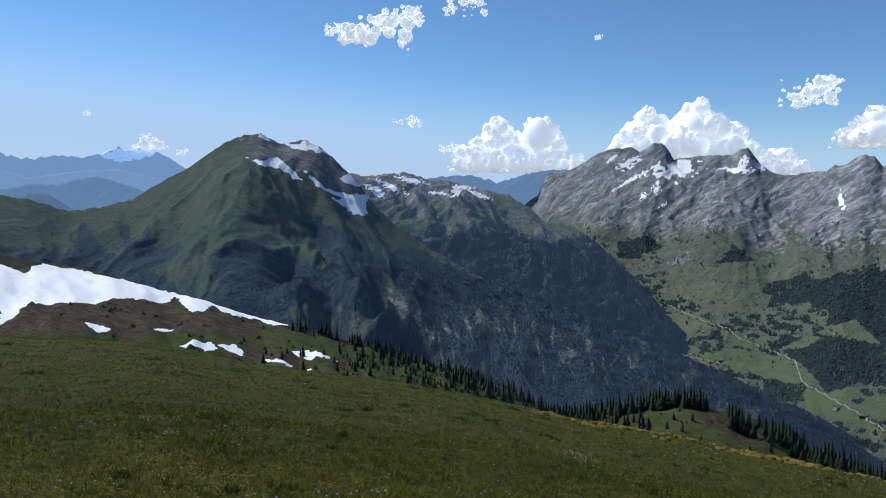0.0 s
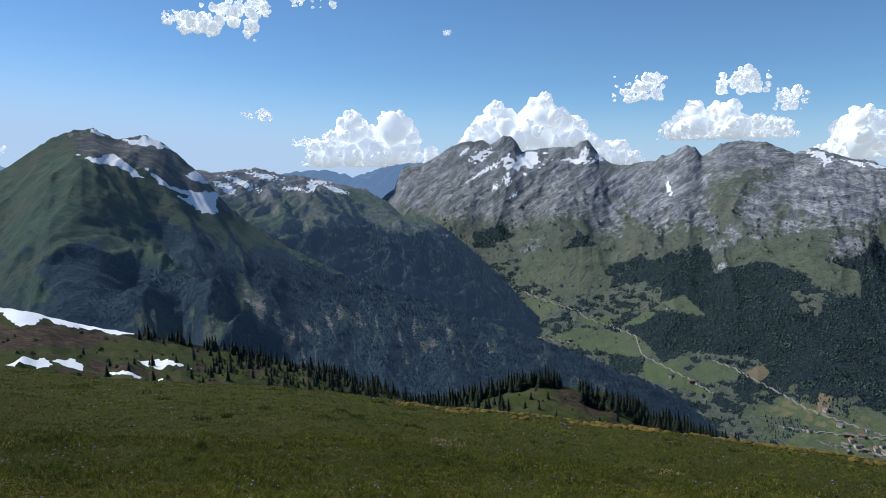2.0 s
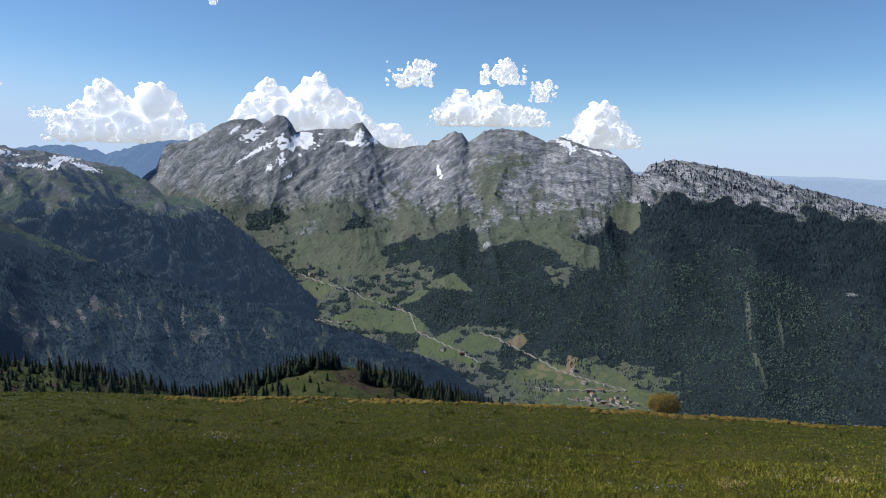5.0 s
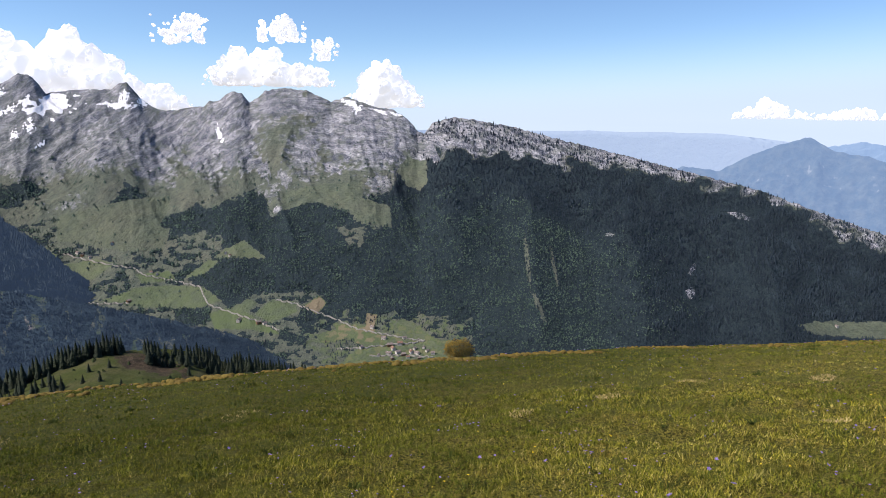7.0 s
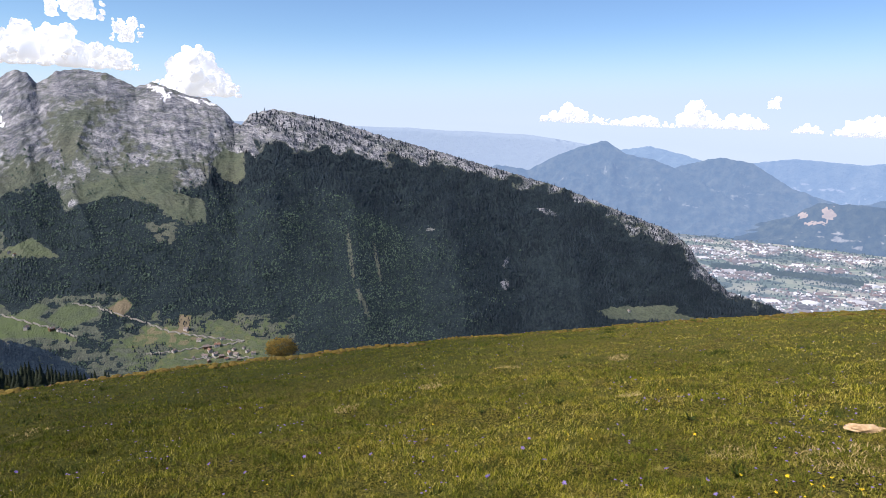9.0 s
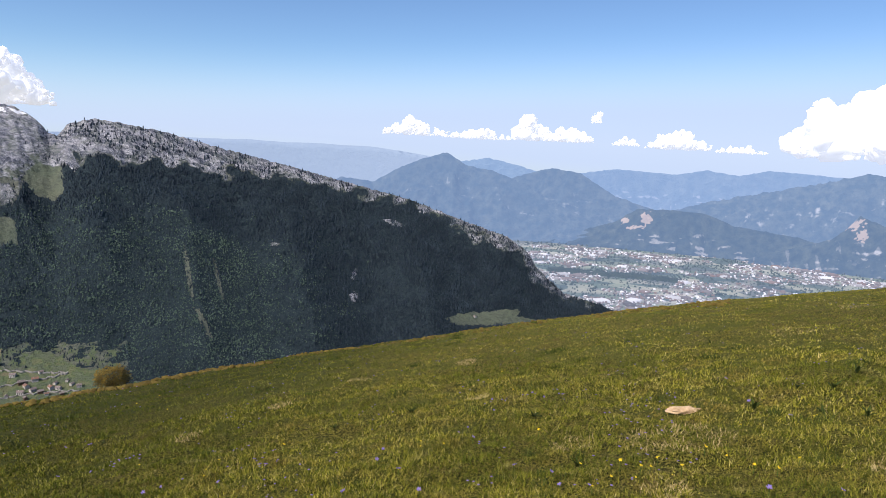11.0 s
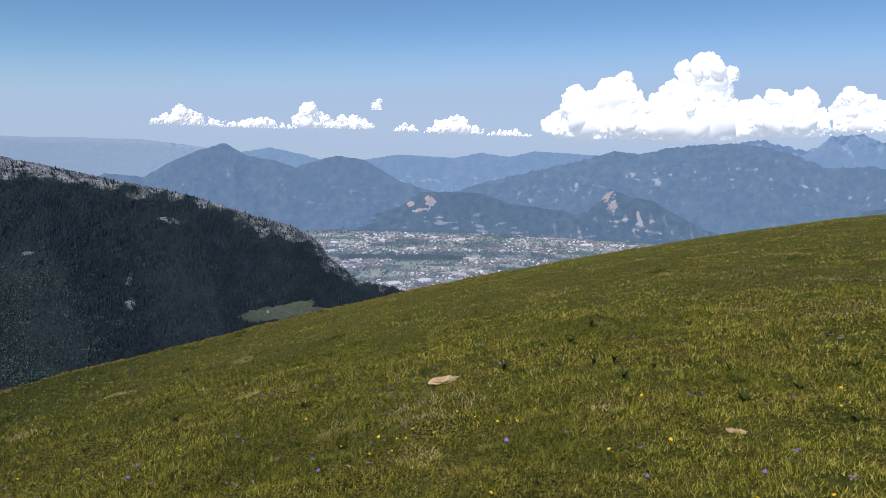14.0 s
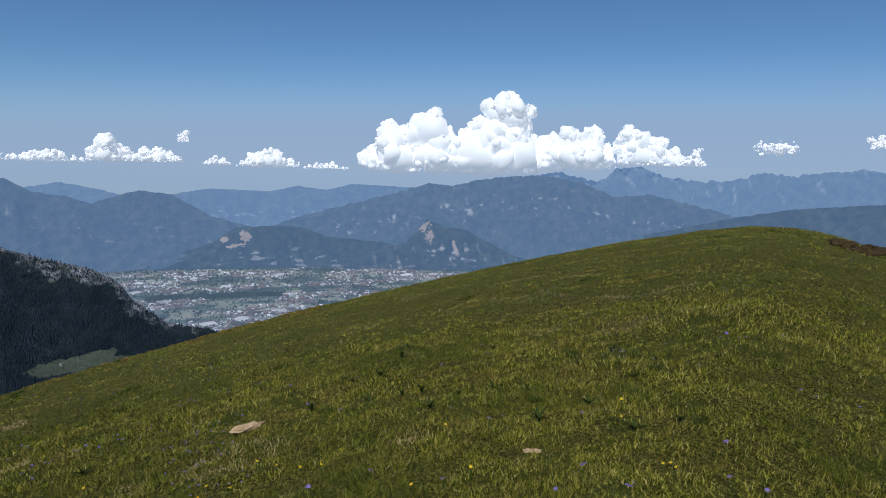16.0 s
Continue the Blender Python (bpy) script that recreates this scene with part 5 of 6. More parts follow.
tagged(new("forest", mesh_from("forest", np.vstack(V), np.vstack(F), M_NEEDLE, shade_smooth=False)), "dense dark spruce wood on the crest of the knoll", "forest", kind="stuff")

# low growth that is too fine to count
low = SPUR.scatter(5000, rng, np.clip(0.02 + 0.6 * smooth(-12, 6, SPUR.A) + 0.2 * smooth(0.2, 0.5, fbm(SPUR.A / 2, SPUR.V * 5, 3, 44)), 0, 1) * (SPUR.snow < 0.2))
v, f = spread(BROAD, low, rng.uniform(0.3, 1.0, len(low)), rng, rng.uniform(1.2, 2.4, len(low)))
tagged(new("shrubs", mesh_from("shrubs", v, f, M_SHRUB, shade_smooth=False)), "low green alder and juniper scrub on the hillside", "shrubs", kind="stuff")
low = KNOLL.scatter(1500, rng, np.clip(0.15 + 0.5 * fbm(KNOLL.A / 2, KNOLL.V * 5, 3, 45), 0, 1))
v, f = spread(BROAD, low, rng.uniform(0.6, 2.2, len(low)), rng, rng.uniform(1.0, 1.8, len(low)))
tagged(new("shrubs", mesh_from("shrubs", v, f, M_SHRUB, shade_smooth=False)), "low scrub on the grassy knoll", "shrubs", kind="stuff")


# ---- clouds ----
def cloud_material(name):
    """Cloud, the far backdrop of the sky; an added glow stands for scattered sunlight."""
    n = Nodes(name)
    n.bsdf.inputs["Base Color"].default_value = (0.78, 0.78, 0.78, 1)
    n.bsdf.inputs["Emission Color"].default_value = (0.88, 0.93, 1.0, 1)
    n.bsdf.inputs["Emission Strength"].default_value = 0.54
    n.bsdf.inputs["Roughness"].default_value = 1.0
    n.bsdf.inputs["Specular IOR Level"].default_value = 0.0
    return n.mat


M_CLOUD = cloud_material("cloud")
BALL1, BALL0 = ball_form(2), ball_form(1)


def cumulus(az, base, wide, high, seed, lumps=7, label="white cumulus cloud in a blue sky", dist=4900.0, ragged=0.0, tip=0.0, lean=0.0):
    """A heap of billows: big ones on a flat base, smaller ones on their tops and sides. az, base, wide, high in degrees."""
    r = np.random.default_rng(seed)
    deg = radians(1) * dist
    W, H = wide * deg / 2, high * deg
    heaps = []
    lumps = max(lumps, int(2.4 * wide / high))
    for k in range(lumps):
        u = (k + 0.5) / lumps * 2 - 1 + r.uniform(-0.12, 0.12)
        tall = H * np.clip((1 - 0.75 * abs(u - tip) ** 1.4) * r.uniform(0.55, 1.0), 0.2, 1)
        rad = min(max(tall * 0.5, H * 0.18), W * 0.55)
        z = rad * 0.75
        while z + rad * 0.6 < tall + rad * 0.3:
            heaps.append((u * W + r.uniform(-0.2, 0.2) * rad + lean * z, r.uniform(-0.5, 0.5) * rad, z, rad * r.uniform(0.8, 1.05)))
            rad *= 0.8
            z += rad * 1.05
    big = np.array(heaps)

    def buds(parents, per, low, high_):
        out = []
        for (x, y, z, rad) in parents:
            for _ in range(per):
                a, s = r.uniform(0, 2 * math.pi), r.uniform(-0.35, 1)
                c = math.sqrt(1 - s * s)
                q = rad * r.uniform(low, high_)
                zz = z + s * rad * 0.92
                if zz - q * 0.7 < 0:
                    continue
                out.append((x + math.cos(a) * c * rad * 0.95, y + math.sin(a) * c * rad * 0.95, zz, q))
        return np.array(out).reshape(-1, 4)

    if ragged > 0.15:
        # torn shreds: billows only where the cloud has not yet thinned out
        n = 150
        x, y, z = r.uniform(-1, 1, n), r.uniform(-1, 1, n), r.uniform(0, 1, n)
        body = 1 - np.hypot(x, (z - 0.45) * 1.9) + 1.5 * fbm(x * 2.4 + seed, z * 1.6 + y * 0.3, 4, seed, 0.65)
        q = H * (0.03 + 0.13 * np.clip(body - 0.25, 0, 1)) * r.uniform(0.6, 1.3, n)
        puffs = np.stack([x * W, y * W * 0.15, z * H, q], axis=1)[body > 0.25]
        mid = buds(puffs, 5, 0.3, 0.7)
        groups = ((puffs, BALL1), (mid, BALL0))
    else:
        mid = buds(big, 6, 0.3, 0.6)
        small = buds(mid, 4, 0.2, 0.5)
        small = small[np.clip(fbm(small[:, 0] / 60, small[:, 2] / 60, 2, seed) + 0.75, 0.1, 1) > r.uniform(0, 1, len(small))]
        edge = np.stack([r.uniform(-1.08, 1.08, 90) * W, r.uniform(-0.3, 0.3, 90) * W, np.abs(r.normal(0, 0.16, 90)) * H, H * r.uniform(0.02, 0.07, 90)], axis=1)
        groups = ((big, BALL1), (mid, BALL1), (small, BALL0), (edge, BALL0))
    V, F, n0 = [], [], 0
    for group, form in groups:
        if len(group) == 0:
            continue
        v, f = form
        p = v[None] * group[:, None, 3:4] + group[:, None, :3]
        w = 0.4 * fbm(p[..., 0] / 48 + p[..., 2] / 80, p[..., 2] / 48 + p[..., 1] / 60, 3, seed, 0.6)
        p = p + v[None] * group[:, None, 3:4] * w[..., None]
        p[..., 2] = np.maximum(p[..., 2], (0.3 + 0.4 * w) * p[..., 2])
        V.append(p.reshape(-1, 3))
        F.append((f[None] + (np.arange(len(group)) * len(v))[:, None, None]).reshape(-1, 3) + n0)
        n0 += p.shape[0] * p.shape[1]
    me = mesh_from("cloud", np.vstack(V), np.vstack(F), M_CLOUD)
    ob = tagged(new("cloud", me), label, "cloud")
    d = heading(az, 0) * dist
    ob.matrix_world = Matrix.Translation((d.x, d.y, EYE + dist * math.tan(radians(base)))) @ Matrix.Rotation(-radians(az), 4, "Z")
    return ob


WISP = "thin ragged white cloud in a blue sky"
CLOUDS_NORTH = [(-6.3, 10.4, 6.5, 2.6, 1, 6, WISP, 0.5), (-3.4, 12.2, 3.4, 1.8, 2, 4, WISP, 0.5), (-8.8, 11.4, 2.2, 0.9, 3, 3, WISP, 0.5), (1.6, 13.0, 3.8, 1.8, 4, 4, WISP, 0.5), (12.4, 11.1, 0.6, 0.5, 5, 2, WISP, 0.3), (-3.0, 4.2, 2.6, 0.8, 6, 4, WISP, 0.3), (6.0, 0.6, 9.5, 4.2, 7, 8, "", 0.0), (1.5, 1.9, 3.4, 1.2, 8, 4, WISP, 0.2), (16.5, 1.2, 7.0, 3.2, 9, 7, "", 0.0)]
CLOUDS_MID = [(21.0, 1.5, 6.0, 4.6, 10, 6, "", 0.0), (25.5, 0.5, 5.5, 2.4, 11, 5, "", 0.0), (28.0, 5.6, 3.8, 2.0, 12, 4, "", 0.2), (35.5, 6.0, 3.4, 1.9, 13, 4, "", 0.2), (33.2, 2.6, 6.6, 3.2, 14, 7, "", 0.0), (37.4, 2.6, 3.6, 1.7, 15, 4, "", 0.1), (38.8, 4.6, 2.0, 1.5, 16, 3, WISP, 0.3), (43.6, 1.0, 5.2, 3.2, 17, 6, "", 0.0), (73.8, 0.1, 5.2, 1.4, 18, 6, "", 0.0)]
CLOUDS_EAST = [(79.0, 0.0, 5.6, 0.8, 19, 7, "", 0.1), (83.4, 0.1, 3.0, 2.4, 20, 4, "", 0.0), (86.6, 0.1, 3.8, 1.4, 21, 5, "", 0.0), (88.6, 1.7, 0.8, 0.8, 22, 2, WISP, 0.3), (91.0, 0.0, 2.0, 0.7, 23, 3, "", 0.1), (95.0, -0.1, 4.6, 1.4, 24, 6, "", 0.0), (99.6, -0.2, 3.4, 0.7, 25, 5, "", 0.1), (107.0, -0.2, 8.0, 5.3, 26, 6, "", 0.0), (114.0, -0.2, 7.6, 8.0, 27, 6, "", 0.0)]
CLOUDS_SOUTH = [(120.0, 0.3, 6.5, 3.4, 28, 5, "", 0.0), (125.6, 0.6, 8.6, 3.2, 29, 7, "", 0.0), (135.2, 1.5, 3.2, 1.2, 30, 4, "", 0.2), (129.7, 1.7, 0.9, 0.3, 31, 2, WISP, 0.3), (141.8, 2.0, 1.6, 0.9, 32, 3, WISP, 0.2), (-27.4, 4.2, 0.8, 0.4, 33, 2, WISP, 0.3), (-23.2, 1.9, 2.4, 1.1, 34, 4, "", 0.1), (-20.9, 1.5, 1.2, 0.6, 35, 3, WISP, 0.2)]
CLOUDS = CLOUDS_NORTH + CLOUDS_MID + CLOUDS_EAST + CLOUDS_SOUTH
for a, b, w, hgt, seed, lumps, words, rag in CLOUDS:
    grow = 1.1 if 7 <= seed <= 17 else 1.0
    cumulus(a, b, w * grow, hgt * grow, seed, lumps, words or "white cumulus cloud in a blue sky", ragged=rag)


# ---- the village and the roads in the valley ----
def plain_material_of(name, a, b, scale=0.8, rough=0.85, spec=0.15):
    n = Nodes(name)
    g = n.noise(scale, 5, 0.6)
    n.bump(g, 0.3, 0.02)
    return n.done(n.mix(n.ramp(g, [(0.35, gray(0)), (0.65, gray(1))]), a, b), rough, spec)


M_WALL = plain_material_of("pale_render", (0.42, 0.39, 0.35), (0.55, 0.52, 0.48))
M_TIMBER = plain_material_of("dark_timber", (0.12, 0.075, 0.045), (0.22, 0.14, 0.085))
M_ROOF = plain_material_of("grey_brown_roof", (0.16, 0.13, 0.12), (0.26, 0.22, 0.20))
M_ROOF_RED = plain_material_of("rust_red_roof", (0.17, 0.10, 0.075), (0.25, 0.15, 0.11))
M_GLASS = plain_material_of("dark_window", (0.02, 0.025, 0.03), (0.04, 0.045, 0.05), rough=0.2, spec=0.5)
M_ROAD = plain_material_of("pale_road", (0.24, 0.23, 0.21), (0.32, 0.31, 0.28), 0.1)


def box_into(bm, cx, cy, cz, sx, sy, sz):
    bmesh.ops.create_cube(bm, size=1.0, matrix=Matrix.Translation((cx, cy, cz)) @ Matrix.Diagonal((sx, sy, sz, 1)))


def house(timber=False, red=False):
    """An alpine house: gabled walls, a wide pitched roof, windows, a chimney."""
    ob = new("house")
    L, W, H, G = 14.0, 10.5, 6.0, 3.6
    bm = bmesh.new()
    v = [bm.verts.new(p) for p in ((-L / 2, -W / 2, -3), (L / 2, -W / 2, -3), (L / 2, W / 2, -3), (-L / 2, W / 2, -3), (-L / 2, -W / 2, H), (L / 2, -W / 2, H), (L / 2, W / 2, H), (-L / 2, W / 2, H),
                                   (-L / 2, 0, H + G), (L / 2, 0, H + G))]
    for q in ((0, 1, 5, 4), (2, 3, 7, 6), (1, 2, 6, 9, 5), (3, 0, 4, 8, 7), (4, 5, 9, 8), (6, 7, 8, 9), (3, 2, 1, 0)):
        bm.faces.new([v[i] for i in q])
    part("wall", bm, M_TIMBER if timber else M_WALL, ob)
    for side in (-1, 1):
        bm = bmesh.new()
        box_into(bm, 0, 0, 0, L + 2.4, 7.2, 0.35)
        roof = part("roof", bm, M_ROOF_RED if red else M_ROOF, ob)
        roof.matrix_basis = Matrix.Translation((0, side * 3.0, H + G / 2 + 0.25)) @ Matrix.Rotation(-side * math.atan2(G, W / 2), 4, "X")
    bm = bmesh.new()
    box_into(bm, 2.5, 1.6, H + G, 0.9, 0.9, 2.6)
    part("chimney", bm, M_WALL, ob)
    for x in (-4, 0, 4):
        for side in (-1, 1):
            for z in (1.6, 4.2):
                bm = bmesh.new()
                box_into(bm, x, side * (W / 2 + 0.01), z, 1.3, 0.16, 1.3)
                part("window", bm, M_GLASS, ob)
    return tagged(ob, "pale alpine house with a wide grey roof" if not timber else "dark timber chalet with a wide pitched roof", "house", "houses of the valley village")


def sited(az, el):
    p = RANGE.place(az, el)
    return p


HOMES = [house(), house(True), house(False, True)]
HOME_AT = [(43.2, -18.3), (43.7, -18.9), (44.6, -18.8), (41.2, -19.0), (43.6, -19.6), (45.6, -19.5), (46.1, -19.6), (47.5, -19.6), (44.4, -19.5), (45.3, -19.9), (46.7, -19.1), (42.7, -19.7), (45.0, -18.3), (42.2, -17.4),
           (31.0, -16.2), (32.6, -16.5), (33.1, -16.6), (30.3, -10.7), (19.6, -9.9), (22.0, -9.4), (24.6, -11.8), (16.5, -10.1), (18.3, -11.1), (22.8, -13.9), (44.0, -19.2), (45.9, -19.2), (30.6, -10.9), (43.9, -20.0), (46.3, -20.0),
           (42.9, -5.6), (19.9, -10.1), (20.4, -10.3), (25.0, -12.0), (44.9, -19.7), (47.0, -19.4)]
hr = random.Random(5)
for k, (a, e) in enumerate(HOME_AT):
    m = Matrix.Translation(sited(a, e)) @ Matrix.Rotation(hr.uniform(0, 3.14), 4, "Z") @ Matrix.Scale(hr.uniform(0.6, 1.0), 4)
    if k < 3:
        HOMES[k].matrix_basis = m
    else:
        copy_thing(HOMES[hr.choice((0, 0, 1, 2))], pose(0, 0, 0)).matrix_basis = m
shed = copy_thing(HOMES[0], pose(0, 0, 0))
shed.matrix_basis = Matrix.Translation(RANGE.place(79.53, -14.94)) @ Matrix.Rotation(1.0, 4, "Z") @ Matrix.Scale(0.65, 4)


def road(stops, wide=3.4):
    """A strip draped over the slope through a few places."""
    az = np.interp(np.linspace(0, len(stops) - 1, 12 * len(stops)), range(len(stops)), [s[0] for s in stops])
    el = np.interp(np.linspace(0, len(stops) - 1, 12 * len(stops)), range(len(stops)), [s[1] for s in stops])
    el = el + 0.05 * np.sin(az * 9.0) + 0.03 * np.sin(az * 23.0)
    mid = [RANGE.place(a, e) + Vector((0, 0, 2.5)) for a, e in zip(az, el)]
    bm = bmesh.new()
    last = None
    for k, p in enumerate(mid):
        d = mid[min(k + 1, len(mid) - 1)] - mid[max(k - 1, 0)]
        n = Vector((-d.y, d.x, 0)).normalized() * wide / 2
        pair = [bm.verts.new(p + n), bm.verts.new(p - n), bm.verts.new(p - n - Vector((0, 0, 4))), bm.verts.new(p + n - Vector((0, 0, 4)))]
        if last:
            for i in range(4):
                bm.faces.new((last[i], last[(i + 1) % 4], pair[(i + 1) % 4], pair[i]))
        last = pair
    bmesh.ops.recalc_face_normals(bm, faces=bm.faces)
    me = bpy.data.meshes.new("road")
    bm.to_mesh(me)
    bm.free()
    me.materials.append(M_ROAD)
    return tagged(new("road", me), "pale country road winding through pastures", "road", kind="structure")


for stops in ([(39.2, -16.6), (40.8, -17.4), (43.0, -17.9), (45.6, -18.4), (46.8, -18.5), (45.8, -18.7), (44.2, -18.8), (41.1, -19.0), (39.1, -19.0)], [(28.7, -14.7), (31.0, -15.7), (32.7, -16.4), (34.3, -17.2)],
              [(23.5, -11.4), (23.9, -11.9), (25.2, -12.3), (26.6, -12.7), (28.1, -13.2), (28.7, -14.7)], [(18.4, -9.7), (19.5, -10.2), (21.2, -10.8), (23.5, -11.4)], [(34.1, -14.7), (35.7, -15.1), (36.5, -15.5), (39.2, -16.6)],
              [(41.9, -19.7), (44.7, -19.7), (47.5, -19.9)], [(19.0, -13.3), (20.5, -13.8), (22.8, -14.0)]):
    road(stops)


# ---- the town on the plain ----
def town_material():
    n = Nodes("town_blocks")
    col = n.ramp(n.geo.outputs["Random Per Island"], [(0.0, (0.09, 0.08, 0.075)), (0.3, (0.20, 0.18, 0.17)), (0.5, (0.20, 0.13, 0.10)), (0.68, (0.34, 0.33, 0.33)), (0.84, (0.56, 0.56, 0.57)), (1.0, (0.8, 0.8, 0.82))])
    # haze before the town, put on its blocks as a blue glow
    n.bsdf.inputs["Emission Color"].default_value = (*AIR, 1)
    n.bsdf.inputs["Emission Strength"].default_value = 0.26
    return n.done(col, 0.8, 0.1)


M_TOWN = town_material()
GABLE = (np.array([(-.5, -.5, 0), (.5, -.5, 0), (.5, .5, 0), (-.5, .5, 0), (-.5, -.5, .7), (.5, -.5, .7), (.5, .5, .7), (-.5, .5, .7), (-.5, 0, 1), (.5, 0, 1)], dtype=float),
         np.array([(0, 1, 5), (0, 5, 4), (2, 3, 7), (2, 7, 6), (1, 2, 6), (1, 6, 9), (1, 9, 5), (3, 0, 4), (3, 4, 8), (3, 8, 7), (4, 5, 9), (4, 9, 8), (6, 7, 8), (6, 8, 9)]))


def town_places(count, low, high):
    az, r = rng.uniform(82, 118, count), 2500 + 2000 * rng.uniform(0, 1, count) ** 0.8
    x, y = np.sin(np.radians(az)) * r, np.cos(np.radians(az)) * r
    dense = fbm(x / 330, y / 330, 4, 101)
    keep = (dense > low) & (dense < high)
    return np.stack([x, y, np.full(count, PLAIN_Z)], axis=1)[keep]


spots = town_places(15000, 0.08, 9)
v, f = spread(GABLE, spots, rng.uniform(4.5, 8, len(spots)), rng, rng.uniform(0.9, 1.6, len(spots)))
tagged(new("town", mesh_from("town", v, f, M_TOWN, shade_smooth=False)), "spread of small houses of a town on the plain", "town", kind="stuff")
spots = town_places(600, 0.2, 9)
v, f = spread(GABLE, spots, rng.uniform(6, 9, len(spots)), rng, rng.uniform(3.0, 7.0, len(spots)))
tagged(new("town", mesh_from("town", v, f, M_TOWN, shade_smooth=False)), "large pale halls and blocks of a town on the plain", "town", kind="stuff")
spots = town_places(7000, -9, 0.02)
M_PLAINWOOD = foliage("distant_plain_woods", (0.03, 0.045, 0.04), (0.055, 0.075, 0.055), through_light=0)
# these crowns carry the plain's haze as an added glow
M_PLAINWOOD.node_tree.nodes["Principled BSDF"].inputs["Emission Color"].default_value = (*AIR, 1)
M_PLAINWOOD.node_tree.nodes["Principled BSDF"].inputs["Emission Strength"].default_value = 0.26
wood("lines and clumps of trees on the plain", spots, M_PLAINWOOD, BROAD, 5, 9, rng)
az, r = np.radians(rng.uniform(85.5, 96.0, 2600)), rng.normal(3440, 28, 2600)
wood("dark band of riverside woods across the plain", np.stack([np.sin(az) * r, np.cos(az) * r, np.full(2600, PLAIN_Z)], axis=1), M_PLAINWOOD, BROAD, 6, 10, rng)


# ---- the meadow: grass, flowers, stones, leafy plants ----
def blade_material():
    n = Nodes("grass_blades")
    big, mid = n.noise(0.45, 4, 0.6), n.noise(2.2, 4, 0.6)
    rnd = n.geo.outputs["Random Per Island"]
    col = n.ramp(rnd, [(0.0, (0.028, 0.042, 0.006)), (0.25, (0.16, 0.17, 0.018)), (0.5, (0.31, 0.295, 0.036)), (0.8, (0.44, 0.395, 0.062)), (0.95, (0.54, 0.46, 0.13)), (1.0, (0.62, 0.52, 0.22))])
    col = n.mix(n.ramp(mid, [(0.5, gray(0)), (0.72, gray(0.6))]), col, (0.31, 0.20, 0.06))
    col = n.mix(n.ramp(big, [(0.4, gray(0.62)), (0.52, gray(0))]), col, (0.08, 0.105, 0.013))
    tuft = n.noise(13.0, 6, 0.75)
    col = n.mix(n.ramp(tuft, [(0.40, gray(0.8)), (0.5, gray(0))]), col, (0.05, 0.072, 0.010))
    pale = n.noise(5.0, 3, 0.6)
    col = n.mix(n.ramp(pale, [(0.6, gray(0)), (0.7, gray(0.5))]), col, (0.42, 0.36, 0.12))
    col = n.mix(north_side(n, big), col, (0.042, 0.064, 0.008))
    n.done(col, 0.8, 0.04)
    t = n.add("ShaderNodeBsdfTranslucent")
    n.link(col, t.inputs["Color"])
    m = n.add("ShaderNodeMixShader")
    m.inputs[0].default_value = 0.2
    n.link(n.bsdf.outputs[0], m.inputs[1])
    n.link(t.outputs[0], m.inputs[2])
    n.link(m.outputs[0], n.out.inputs[0])
    return n.mat


M_BLADE = blade_material()


def blades(x, y, length, width, lean, joints, rng):
    """Grass blades as tapered strips that bend over; joints: segments below the tip."""
    n = len(x)
    z = ground_z(x, y) - 0.004
    a, b = rng.uniform(0, 2 * math.pi, n), rng.uniform(0, 2 * math.pi, n)
    dx, dy = np.cos(a), np.sin(a)
    wx, wy = np.cos(b), np.sin(b)
    rows = []
    for k in range(joints + 1):
        s = k / (joints + 1)
        bend = lean * s * (0.5 + s)
        half = 0.5 * width * (1 - 0.6 * s)
        px, py, pz = x + dx * bend * length, y + dy * bend * length, z + s * length * np.sqrt(np.clip(1 - (lean * 0.6 * s) ** 2, 0.1, 1))
        rows += [np.stack([px - wx * half, py - wy * half, pz], 1), np.stack([px + wx * half, py + wy * half, pz], 1)]
    rows.append(np.stack([x + dx * lean * 1.5 * length, y + dy * lean * 1.5 * length, z + length * np.sqrt(np.clip(1 - (lean * 0.6) ** 2, 0.1, 1))], 1))
    v = np.stack(rows, axis=1)
    f = []
    for k in range(joints):
        f += [(2 * k, 2 * k + 1, 2 * k + 3), (2 * k, 2 * k + 3, 2 * k + 2)]
    f.append((2 * joints, 2 * joints + 1, 2 * joints + 2))
    f = np.array(f)
    m = v.shape[1]
    return v.reshape(-1, 3), (f[None] + (np.arange(n) * m)[:, None, None]).reshape(-1, 3)


def strewn(count, r0, r1, az0=-44.0, az1=152.0):
    r = r0 * np.exp(rng.uniform(0, 1, count) * math.log(r1 / r0))
    a = np.radians(rng.uniform(az0, az1, count))
    return np.sin(a) * r, np.cos(a) * r, r


for count, r0, r1, joints in ((80000, 1.7, 3.4, 1), (420000, 3.4, 9.5, 0), (230000, 9.5, 38.0, 0)):
    x, y, r = strewn(count, r0, r1)
    lush = 1 + 0.45 * fbm(x / 1.3, y / 1.3, 3, 201) + 0.75 * fbm(x / 0.2, y / 0.2, 2, 202)
    length = rng.uniform(0.013, 0.040, count) * np.clip(lush, 0.15, 2.3) * (1 + 0.012 * np.minimum(r, 9)) * (0.8 if r0 > 9 else 1.0)
    width = np.maximum(0.0042, 0.0016 * r) * (1.2 if r0 > 9 else 1.0) * rng.uniform(0.7, 1.3, count)
    v, f = blades(x, y, length, width, rng.uniform(0.1, 0.85, count), joints, rng)
    tagged(new("grass", mesh_from("grass", v, f, M_BLADE, shade_smooth=False)), "short green and straw-coloured alpine grass", "grass", kind="stuff")


